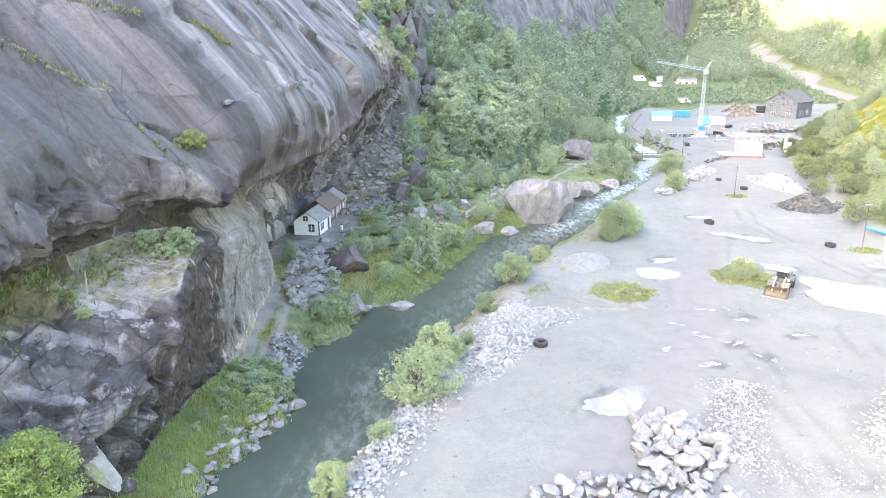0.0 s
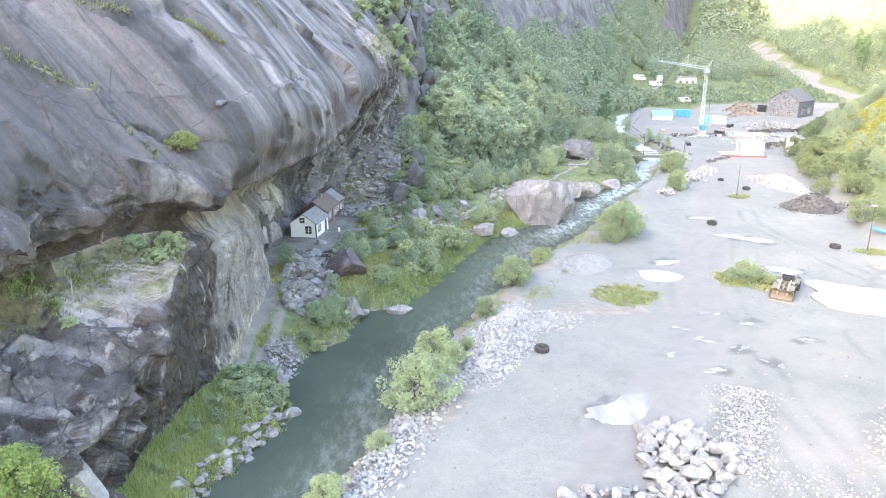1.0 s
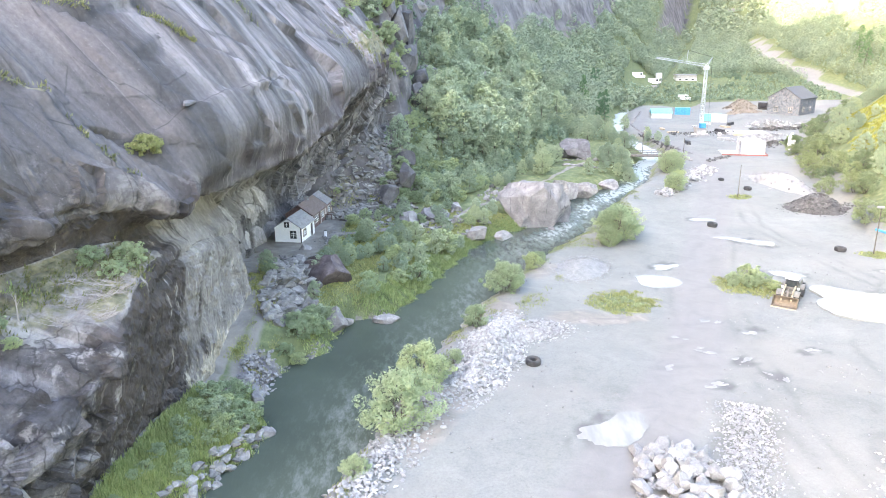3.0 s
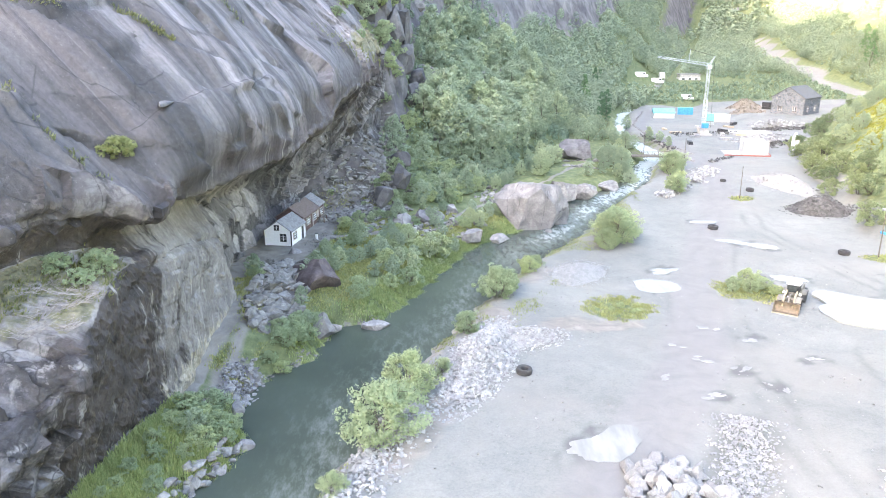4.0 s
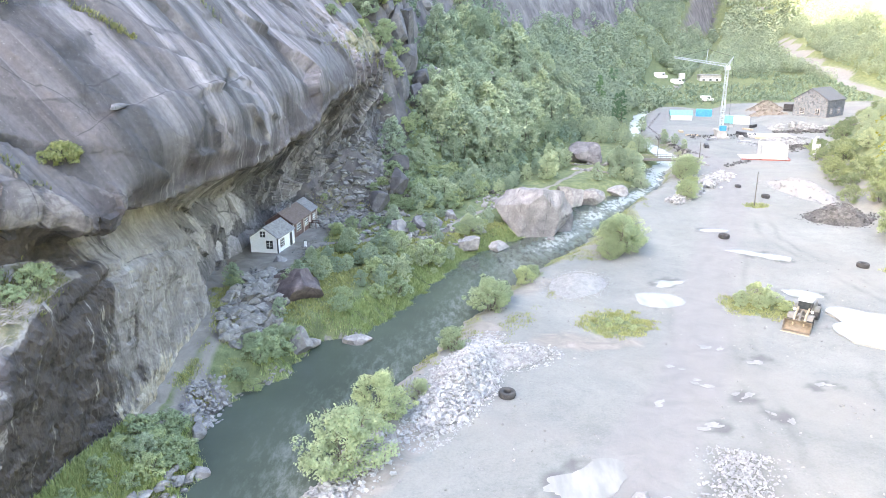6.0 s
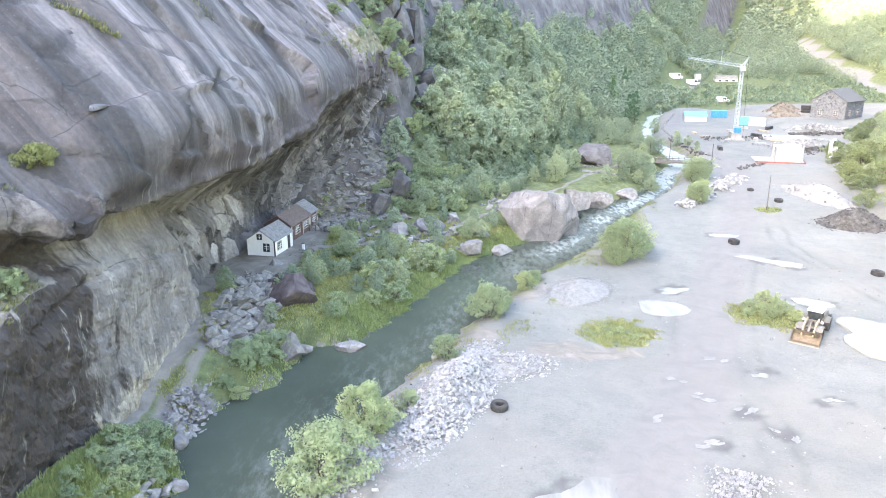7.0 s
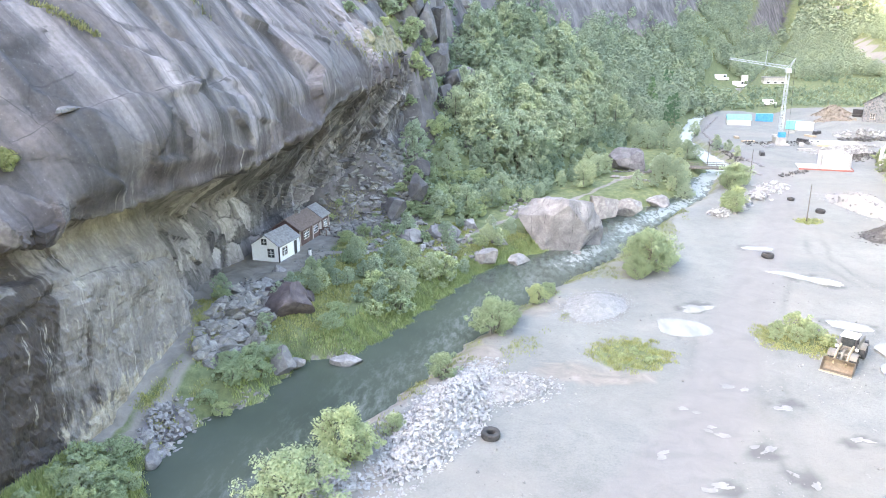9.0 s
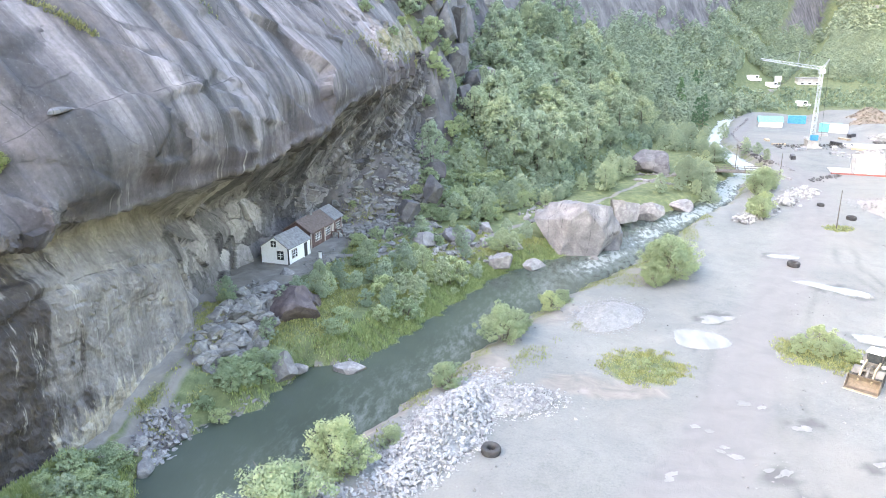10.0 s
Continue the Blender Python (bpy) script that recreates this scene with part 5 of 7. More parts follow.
def house_window(parent, m, w, h, cols, rows, frame_mat, name="window"):
    """A framed window, built in the xz plane facing -y, under a house."""
    def placed(bm):
        bmesh.ops.transform(bm, matrix=m, verts=bm.verts)
        return bm
    win = part(name, placed(boxed(-w / 2, -0.02, -h / 2, w / 2, 0.03, h / 2)), GLASS, parent, "dark glass in small panes")
    f = bmesh.new()
    t = 0.09
    for x in (-w / 2 - t, w / 2):
        box(f, x, -0.06, -h / 2 - t, x + t, 0.02, h / 2 + t)
    for z in (-h / 2 - t, h / 2):
        box(f, -w / 2, -0.06, z, w / 2, 0.02, z + t)
    part("window_frame", placed(f), frame_mat, win)
    bars = bmesh.new()
    for i in range(1, cols):
        x = -w / 2 + w * i / cols
        box(bars, x - 0.035, -0.045, -h / 2, x + 0.035, 0.0, h / 2)
    for j in range(1, rows):
        z = -h / 2 + h * j / rows
        box(bars, -w / 2, -0.043, z - 0.03, w / 2, 0.0, z + 0.03)
    part("glazing_bars", placed(bars), WHITE_PAINT, win)
    return win


def facing(x, y, z, turn):
    return pose(x, y, z, 0, 0, turn)


def white_house():
    w, l, eave, ridge = 3.8, 5.2, 2.25, 3.55
    h = thing("white_house", pose(-20.3, 101.6, 1.75, 0, 0, -10), "small white wooden house under the overhanging rock", "house")
    part("wall", gable_body(bmesh.new(), w, l, eave, ridge - 0.05), WHITE_PAINT, h, "white painted boarding")
    boards = bmesh.new()
    for i in range(26):
        x = -w / 2 + (i + 0.5) * w / 26
        top = eave + (ridge - eave) * (1 - abs(x) / (w / 2)) - 0.12
        box(boards, x - 0.012, -0.018, 0.15, x + 0.012, 0.0, top)
    part("gable_battens", boards, WHITE_PAINT, h)
    part("roof", gable_roof(bmesh.new(), w, l, eave, ridge, 0.22), SLATE, h, "grey slate roof")
    base = bmesh.new()
    box(base, -w / 2 - 0.06, -0.06, -0.4, w / 2 + 0.06, l + 0.06, 0.12)
    part("foundation", base, GREY_STONE, h, "grey stone footing")
    for x, y in ((-w / 2, 0), (w / 2, 0), (w / 2, l)):
        part("corner_board", boxed(x - 0.07, y - 0.07, 0.12, x + 0.07, y + 0.07, eave), DARK_TRIM if x > 0 and y == 0 else WHITE_PAINT, h)
    house_window(h, facing(0.75, -0.01, 1.25, 0), 0.75, 0.95, 2, 3, DARK_TRIM)
    house_window(h, facing(-0.15, -0.01, 2.65, 0), 0.55, 0.6, 2, 2, DARK_TRIM)
    house_window(h, facing(w / 2 + 0.01, 1.4, 1.25, 90), 1.1, 0.95, 3, 3, PALE_WOOD)
    # a solid dark panel stands for the shade inside the open door
    d = part("door", boxed(w / 2 - 0.02, 3.7, 0.1, w / 2 + 0.05, 4.55, 1.95), DARK_TRIM, h, "dark panel painted as the shade of an open doorway")
    f = bmesh.new()
    for y in (3.6, 4.55):
        box(f, w / 2, y, 0.1, w / 2 + 0.09, y + 0.1, 2.05)
    box(f, w / 2, 3.7, 1.95, w / 2 + 0.09, 4.55, 2.05)
    part("door_frame", f, WHITE_PAINT, d)


def brown_house():
    w, l, eave, ridge = 4.2, 9.6, 2.3, 3.7
    h = thing("brown_house", pose(-20.2, 109.0, 1.75, 0, 0, -8), "weathered brown wooden house with pale trim", "house")
    part("wall", gable_body(bmesh.new(), w, l, eave, ridge - 0.05), BROWN_WOOD, h)
    part("roof", gable_roof(bmesh.new(), w, l * 0.72, eave, ridge, 0.25), BROWN_ROOF, h, "brown grey roof")
    low = gable_roof(bmesh.new(), w, l * 0.28, eave, ridge, 0.2)
    bmesh.ops.translate(low, vec=(0, l * 0.72 + 0.2, 0.1), verts=low.verts)
    part("roof", low, SLATE, h, "paler lean roof section")
    for y in (0.0, l * 0.42, l * 0.7, l):
        part("corner_board", boxed(w / 2 - 0.03, y - 0.1, -0.1, w / 2 + 0.07, y + 0.1, eave), PALE_WOOD, h)
    for y, ww in ((2.0, 1.7), (5.0, 1.5), (8.3, 1.3)):
        house_window(h, facing(w / 2 + 0.01, y, 1.25, 90), ww, 1.0, 4, 3, PALE_WOOD)
    part("door", boxed(w / 2 - 0.02, 6.2, 0.0, w / 2 + 0.05, 6.95, 1.8), PALE_WOOD, h)
    st = bmesh.new()
    for i in range(3):
        box(st, w / 2, 5.9, -0.4 + 0.0, w / 2 + 1.2 - i * 0.35, 7.2, -0.05 + 0.14 * i)
    part("steps", st, GREY_STONE, h)
    for y in (5.9, 7.2):
        rail = boxed(w / 2 + 0.15, y - 0.04, 0.85, w / 2 + 1.25, y + 0.04, 0.95)
        for x in (w / 2 + 0.2, w / 2 + 1.2):
            box(rail, x - 0.05, y - 0.05, -0.1, x + 0.05, y + 0.05, 0.87)
        part("railing", rail, BROWN_WOOD, h)
    part("chimney", boxed(-0.35, 3.6, ridge - 0.4, 0.25, 4.2, ridge + 0.5), GREY_STONE, h)


white_house()
brown_house()


# ---- tyres and the wheel loader ----
def tyre_bm(r, w, inner, axis, centre, lugs=True):
    bm = bmesh.new()
    lathe(bm, [(inner, -w * 0.36), (r * 0.86, -w * 0.5), (r * 0.97, -w * 0.44), (r, -w * 0.3), (r, w * 0.3), (r * 0.97, w * 0.44), (r * 0.86, w * 0.5), (inner, w * 0.36), (inner * 1.03, w * 0.2), (inner * 1.03, -w * 0.2), (inner, -w * 0.36)], 28, axis, centre)
    return bm


def loose_tyre(x, y, r, turn):
    w = r * 0.86
    t = thing("tyre", pose(x, y, gz1(x, y) + w * 0.5 - 0.02, 3, 2, turn), "worn black loader tyre lying on the gravel", "tyre", "loose tyres")
    part("casing", tyre_bm(r, w, r * 0.47, "z", (0, 0, 0)), RUBBER, t, smooth=True)
    lug = bmesh.new()
    for i in range(22):
        a = 2 * math.pi * i / 22
        made = bmesh.ops.create_cube(lug, size=1.0)["verts"]
        m = pose(0, 0, 0, 0, 0, math.degrees(a)) @ pose(r * 0.995, 0, 0, 28 if i % 2 else -28) @ Matrix.Diagonal((0.07, 0.09, w * 0.62, 1))
        bmesh.ops.transform(lug, matrix=m, verts=made)
    part("tread", lug, RUBBER, t)


for x, y, r, a in ((10.2, 67.8, 0.72, 10), (46.6, 119.6, 0.8, 40), (60.7, 106, 0.78, 70), (62.5, 143.9, 0.75, 0), (60.7, 153.1, 0.6, 30)):
    loose_tyre(x, y, r, a)


def wheel_loader():
    ld = thing("wheel_loader", pose(43.9, 86.3, gz1(43, 85), 0, 0, -36) @ Matrix.Diagonal((0.88, 0.88, 0.88, 1)), "worn wheel loader with its bucket on the ground", "wheel loader")
    # bucket: a swept trough, front towards -y
    b = bmesh.new()
    prof = [(-0.0, 0.04), (0.95, 0.02), (1.22, 0.3), (1.3, 0.75), (1.12, 1.2), (0.8, 1.42)]
    outer = [(y + 0.06, z - 0.03 + 0.05 * i / 5) for i, (y, z) in enumerate(prof)]
    for x0, x1 in ((-1.55, 1.55),):
        rows = [[b.verts.new((x, y - 4.4, z)) for y, z in prof + outer[::-1]] for x in (x0, x1)]
        n = len(rows[0])
        for i in range(n):
            b.faces.new((rows[0][i], rows[1][i], rows[1][(i + 1) % n], rows[0][(i + 1) % n]))
        for r_ in rows:
            b.faces.new(r_)
    for x in (-1.55, 1.5):
        vs = [[b.verts.new((x + dx, y - 4.4, z)) for y, z in prof] for dx in (0, 0.05)]
        b.faces.new(vs[0])
        b.faces.new(vs[1][::-1])
        for i in range(len(prof)):
            b.faces.new((vs[0][i], vs[1][i], vs[1][(i + 1) % 6], vs[0][(i + 1) % 6]))
    bmesh.ops.recalc_face_normals(b, faces=b.faces)
    bucket = part("bucket", b, RUST_STEEL, ld, "rust-brown steel bucket")
    part("cutting_edge", boxed(-1.6, -4.62, 0.0, 1.6, -4.2, 0.06, 0.015), EDGE_STEEL, bucket, "bright yellowish cutting edge")
    for x in (-0.62, 0.62):
        a = bmesh.new()
        for p, q in (((x, -3.15, 0.75), (x, -2.3, 1.75)), ((x, -2.3, 1.75), (x, -0.9, 2.05))):
            made = bmesh.ops.create_cube(a, size=1.0)["verts"]
            p, q = Vector(p), Vector(q)
            m = Matrix.Translation((p + q) / 2) @ (q - p).to_track_quat("Y", "Z").to_matrix().to_4x4() @ Matrix.Diagonal((0.16, (q - p).length + 0.2, 0.42, 1))
            bmesh.ops.transform(a, matrix=m, verts=made)
        part("lift_arm", a, EDGE_STEEL, ld, "pale yellowed lift arm")
        part("hydraulic_ram", barred((x * 0.75, -2.2, 1.0), (x * 0.75, -0.7, 1.3), 0.09), GREY_METAL, ld)
    part("tilt_linkage", bar(barred((0, -3.1, 1.15), (0, -2.2, 2.0), 0.13), (0, -2.2, 2.0), (0, -0.8, 1.75), 0.11), LOADER_PAINT, ld)
    part("cross_tube", barred((-0.7, -2.15, 1.5), (0.7, -2.15, 1.5), 0.16, sides=10), LOADER_PAINT, ld)
    fr = boxed(-0.62, -2.2, 0.75, 0.62, -0.3, 1.25, 0.05)
    box(fr, -0.7, -0.4, 0.7, 0.7, 3.0, 1.3, 0.05)
    part("chassis", fr, LOADER_PAINT, ld)
    part("engine_hood", boxed(-0.85, 0.9, 1.25, 0.85, 3.3, 2.25, 0.12), LOADER_PAINT, ld, "faded beige engine cover")
    part("counterweight", boxed(-1.2, 3.1, 0.75, 1.2, 3.75, 1.6, 0.12), DARK_TRIM, ld)
    for x in (-0.95, 0.95):
        for nm, y in (("front", -1.9), ("rear", 1.9)):
            mud = bmesh.new()
            lathe(mud, [(0.95, -0.36), (1.0, -0.36), (1.0, 0.36), (0.95, 0.36)], 24, "x", (x * 1.15, y, 0.8))
            bmesh.ops.delete(mud, geom=[v for v in mud.verts if v.co.z < 1.25], context="VERTS")
            part("mudguard", mud, LOADER_PAINT, ld)
            wh = part("wheel", tyre_bm(0.8, 0.62, 0.4, "x", (x * 1.15, y, 0.8)), RUBBER, ld, "large black treaded tyre", smooth=True)
            rim = bmesh.new()
            lathe(rim, [(0.02, 0.1), (0.2, 0.1), (0.3, 0.02), (0.42, 0.16), (0.42, -0.16), (0.02, -0.1)], 20, "x", (x * 1.15, y, 0.8))
            part("rim", rim, LOADER_PAINT, wh)
    cab = part("cab", boxed(-0.72, -0.55, 1.3, 0.72, 0.85, 1.9, 0.04), LOADER_PAINT, ld, "cab with dark windows and a white roof")
    part("cab_glass", boxed(-0.66, -0.5, 1.9, 0.66, 0.8, 2.95), GLASS, cab)
    for x in (-0.7, 0.7):
        for y in (-0.53, 0.15, 0.83):
            part("cab_post", boxed(x - 0.05, y - 0.05, 1.88, x + 0.05, y + 0.05, 2.98), DARK_TRIM, cab)
    part("cab_roof", boxed(-0.85, -0.72, 2.95, 0.85, 0.98, 3.15, 0.06), WHITE_PAINT, cab, "white cab roof")
    for x in (-1.0, 1.0):
        lamp = part("headlight", boxed(x - 0.16, -1.05, 1.75, x + 0.16, -0.85, 2.05, 0.04), WHITE_PAINT, ld)
        part("lamp_bracket", barred((x, -0.9, 1.8), (x * 0.6, -0.5, 1.5), 0.04), DARK_TRIM, lamp)
    part("exhaust", barred((0.4, 1.6, 2.2), (0.4, 1.6, 3.0), 0.07, sides=8), DARK_TRIM, ld)
    part("ladder", boxed(-1.25, -0.3, 0.5, -0.75, 0.3, 1.3), DARK_TRIM, ld)


wheel_loader()


# ---- puddles on the quarry floor ----
def puddle(cx, cy, rx, ry, turn, seed, wob=0.35):
    bm = bmesh.new()
    n = 72
    c, s = math.cos(radians(turn)), math.sin(radians(turn))
    ring = []
    zs = []
    for i in range(n):
        a = 2 * math.pi * i / n
        k = 1 + wob * float(fbm(math.cos(a) * 1.2 + seed * 7.7, math.sin(a) * 1.2, 0.0, 5, seed=seed)) * 1.5
        x, y = rx * k * math.cos(a), ry * k * math.sin(a)
        ring.append((cx + c * x - s * y, cy + s * x + c * y))
        zs.append(gz1(*ring[-1]))
    z = max(zs + [gz1(cx, cy)]) + 0.02
    vs = [bm.verts.new((x, y, z)) for x, y in ring] + [bm.verts.new((x, y, z - 0.25)) for x, y in ring]
    bm.faces.new(vs[:n])
    for i in range(n):
        bm.faces.new((vs[i], vs[n + i], vs[n + (i + 1) % n], vs[(i + 1) % n]))
    bmesh.ops.recalc_face_normals(bm, faces=bm.faces)
    tagged(part("puddle", bm, PUDDLE), "still pale puddle reflecting the bright sky", "puddle", "quarry puddles")


for i, v in enumerate(PUDDLES):
    if v[2] > 1.6:
        puddle(v[0], v[1], v[2], v[3], v[4], i + 1, v[5])
        continue
    # small ones break up into two or three pools
    for q in range(2 + i % 2):
        puddle(v[0] + R.uniform(-0.9, 0.9), v[1] + R.uniform(-0.9, 0.9), v[2] * R.uniform(0.25, 0.62), v[3] * R.uniform(0.35, 0.7), v[4] + R.uniform(-25, 25), 40 + 3 * i + q, 0.7)

# ---- heaps and rubble farther up the quarry ----
heap("sand_heap", 71.5, 149, 4.6, 12.5, 8, 2.5, 260, 0.2, 0.8, plain("pale_sand", (0.27, 0.265, 0.265), 0.95, vary=0.1), "long heap of pale sand and stone", CHIPS, 6)
heap("dark_heap", 69.3, 130.1, 6.6, 4.6, -8, 2.8, 700, 0.15, 0.6, DARK_HEAP, "heap of dark soil and stones", CHIPS, 7)
heap("earth_heap", 118, 284, 8, 5, 20, 3.2, 260, 0.4, 1.4, plain("earth_pile", (0.26, 0.225, 0.19), 0.95), "heap of brown earth and stone", CHIPS, 8)
heap("earth_heap", 113, 270, 7, 4.5, 0, 2.2, 260, 0.4, 1.4, plain("earth_pile", (0.26, 0.225, 0.19), 0.95), "heap of brown earth and stone", CHIPS, 9)


def rubble_row(name, ax, ay, bx, by, width, count, smin, smax, material, label, meshes, seed, high=0.4):
    r = random.Random(seed)
    places = []
    for _ in range(count):
        t, o = r.random(), r.gauss(0, 0.42) * width
        d = math.hypot(bx - ax, by - ay)
        x, y = ax + t * (bx - ax) - o * (by - ay) / d, ay + t * (by - ay) + o * (bx - ax) / d
        s = smin + (smax - smin) * r.random() ** 2
        places.append((x, y, gz1(x, y) + s * 0.15 + high * max(0, 1 - abs(o) / width) * r.random(), s))
    return piled(name, meshes, places, material, label)


rubble_row("rubble", 44, 139.5, 52, 150, 1.8, 260, 0.4, 1.3, BLAST_HEAP, "row of pale broken rock along the bank", CHIPS, 20, 0.9)
rubble_row("rubble", 54, 152, 63, 168, 2.4, 300, 0.4, 1.4, BLAST_HEAP, "row of pale broken rock along the bank", CHIPS, 21, 0.9)
rubble_row("rubble", -6.3, 42, 0.4, 62, 2.6, 2300, 0.1, 0.62, BLAST_HEAP, "pale broken stones down the river bank", CHIPS, 22, 0.2)
rubble_row("rubble", 21.8, 46, 27.3, 59, 2.6, 3600, 0.05, 0.4, GRAVEL_HEAP, "scattered pale stones on the quarry floor", CHIPS, 23, 0.15)
rubble_row("rubble", 42, 57, 33, 46, 2.6, 1100, 0.07, 0.5, BLAST_HEAP, "scattered pale stones on the quarry floor", CHIPS, 24, 0.15)
rubble_row("rubble", 36, 40, 22, 46, 4, 400, 0.1, 0.4, BLAST_HEAP, "scattered pale stones on the quarry floor", CHIPS, 28, 0.1)
rubble_row("rubble", 84, 196, 98, 206, 2.6, 260, 0.3, 1.3, DARK_HEAP, "dark rubble beside the unfinished walls", CHIPS, 41, 0.8)
rubble_row("rubble", 90, 214, 104, 222, 3.0, 240, 0.3, 1.3, BLAST_HEAP, "pale rubble behind the unfinished walls", CHIPS, 42, 0.7)
rubble_row("rubble", 66, 176, 74, 183, 1.4, 90, 0.3, 0.9, DARK_HEAP, "dark rubble beside the haul road", CHIPS, 43, 0.4)
rubble_row("rubble", 64, 196, 62.6, 226, 1.0, 160, 0.3, 1.0, DARK_HEAP, "stones along the edge of the haul road", CHIPS, 44, 0.4)
rubble_row("rubble", 102, 242, 128, 240, 3.5, 300, 0.4, 1.8, BLAST_HEAP, "rubble at the foot of the excavated bank", CHIPS, 25, 0.8)
rubble_row("rubble", 72, 224, 92, 226, 4, 160, 0.3, 1.2, DARK_HEAP, "building rubble round the crane", CHIPS, 26, 0.5)
rubble_row("rubble", 84, 206, 100, 215, 5, 220, 0.3, 1.5, BLAST_HEAP, "building rubble beside the new walls", CHIPS, 27, 0.5)


# ---- the crane ----
def tower_crane():
    c = thing("tower_crane", pose(80.9, 223.5, gz1(80.9, 223.5)), "slim grey tower crane standing on the quarry floor", "crane")
    base = boxed(-2.2, -2.2, 0.0, 2.2, 2.2, 0.4)
    box(base, -1.4, -1.4, 0.4, 1.4, 1.4, 2.2)
    part("ballast", base, CONCRETE, c, "concrete ballast blocks")
    for s, (z0, z1, w) in enumerate(((0.4, 10.5, 0.45), (10.0, 19.5, 0.36))):
        m = bmesh.new()
        for x in (-w, w):
            for y in (-w, w):
                box(m, x - 0.07, y - 0.07, z0, x + 0.07, y + 0.07, z1)
        n = int((z1 - z0) / 1.2)
        for i in range(n):
            za, zb = z0 + i * 1.2, z0 + (i + 1) * 1.2
            for a, b in (((-w, -w), (w, -w)), ((w, -w), (w, w)), ((w, w), (-w, w)), ((-w, w), (-w, -w))):
                p, q = (a, b) if i % 2 else (b, a)
                bar(m, (*p, za), (*q, zb), 0.04, sides=4)
                bar(m, (*a, za), (*b, za), 0.05, sides=4)
        part("mast_section", m, STEEL, c)
    top = boxed(-0.7, -0.7, 19.3, 0.7, 0.7, 20.4)
    part("turntable", top, STEEL, c)
    part("apex", bar(barred((0.3, 0, 20.4), (1.4, -0.2, 23.0), 0.16), (-0.4, 0, 20.4), (1.4, -0.2, 23.0), 0.12), STEEL, c)
    j = bmesh.new()
    tip = Vector((-15.8, -1.5, 22.8))
    root = Vector((0, 0, 20.2))
    n = 14
    for i in range(n):
        a, b = root.lerp(tip, i / n), root.lerp(tip, (i + 1) / n)
        k0, k1 = 0.75 * (1 - 0.5 * i / n), 0.75 * (1 - 0.5 * (i + 1) / n)
        for s in (-0.45, 0.45):
            bar(j, a + Vector((0, s, 0)), b + Vector((0, s, 0)), 0.09, sides=4)
            bar(j, a + Vector((0, s, 0)), b + Vector((0, 0, k1)), 0.05, sides=4)
        bar(j, a + Vector((0, 0, k0)), b + Vector((0, 0, k1)), 0.09, sides=4)
        bar(j, a + Vector((0, -0.45, 0)), b + Vector((0, 0.45, 0)), 0.05, sides=4)
    part("jib", j, STEEL, c, "long lattice jib, slightly raised")
    part("jib_post", barred(root.lerp(tip, 0.4) + Vector((0, 0, 0.3)), root.lerp(tip, 0.4) + Vector((0.2, 0, 3.8)), 0.1), STEEL, c)
    t = bmesh.new()
    post = root.lerp(tip, 0.4) + Vector((0.2, 0, 3.8))
    bar(t, post, tip, 0.04, sides=4)
    bar(t, post, (1.4, -0.2, 23.0), 0.04, sides=4)
    bar(t, (1.4, -0.2, 23.0), (2.2, 0.0, 2.0), 0.04, sides=4)
    part("tie_rope", t, DARK_TRIM, c)
    part("winch", boxed(-0.9, -2.0, 2.2, 0.9, -0.8, 3.6, 0.1), BLUE_PAINT, c, "blue winch housing")


tower_crane()


# ---- sheds, stores and vehicles ----
def shed(x, y, turn, w, l, h, wall, roof, label, name="site_shed"):
    s = thing(name, pose(x, y, gz1(x, y), 0, 0, turn), label, "shed")
    part("body", boxed(-w / 2, -l / 2, -0.2, w / 2, l / 2, h, 0.05), wall, s)
    r = bmesh.new()
    vs = [r.verts.new(p) for p in ((-w / 2 - .2, -l / 2 - .2, h), (w / 2 + .2, -l / 2 - .2, h), (w / 2 + .2, l / 2 + .2, h), (-w / 2 - .2, l / 2 + .2, h), (0, -l / 2 - .2, h + 1.5), (0, l / 2 + .2, h + 1.5))]
    for f in ((0, 1, 4), (1, 2, 5, 4), (2, 3, 5), (3, 0, 4, 5), (3, 2, 1, 0)):
        r.faces.new([vs[i] for i in f])
    part("roof", r, roof, s)
    part("door", boxed(w / 2 - 0.02, -0.6, 0, w / 2 + 0.04, 0.6, 2.1), GREY_METAL, s)
    return s


shed(82.5, 270, 80, 7.0, 7.2, 1.7, WHITE_WALL, CYAN_ROOF, "white site shed with a turquoise roof")


def container(x, y, turn, l, col, label):
    s = thing("container", pose(x, y, gz1(x, y), 0, 0, turn), label, "container")
    part("body", boxed(-1.2, -l / 2, 0, 1.2, l / 2, 2.6, 0.04), col, s)
    ribs = bmesh.new()
    for i in range(int(l / 0.6)):
        y0 = -l / 2 + 0.3 + i * 0.6
        box(ribs, -1.24, y0 - 0.1, 0.15, 1.24, y0 + 0.1, 2.45)
    part("ribs", ribs, col, s)
    for xx in (-0.55, 0.55):
        part("door", boxed(xx - 0.5, -l / 2 - 0.05, 0.1, xx + 0.5, -l / 2, 2.5), col, s)


container(93.5, 279, 75, 5.5, BLUE_PAINT, "blue steel container on the site")
container(97, 257.5, 60, 6, CYAN_ROOF, "turquoise steel container beside white sacks")
container(98.5, 255, 66, 5, WHITE_WALL, "white steel container beside the turquoise one")


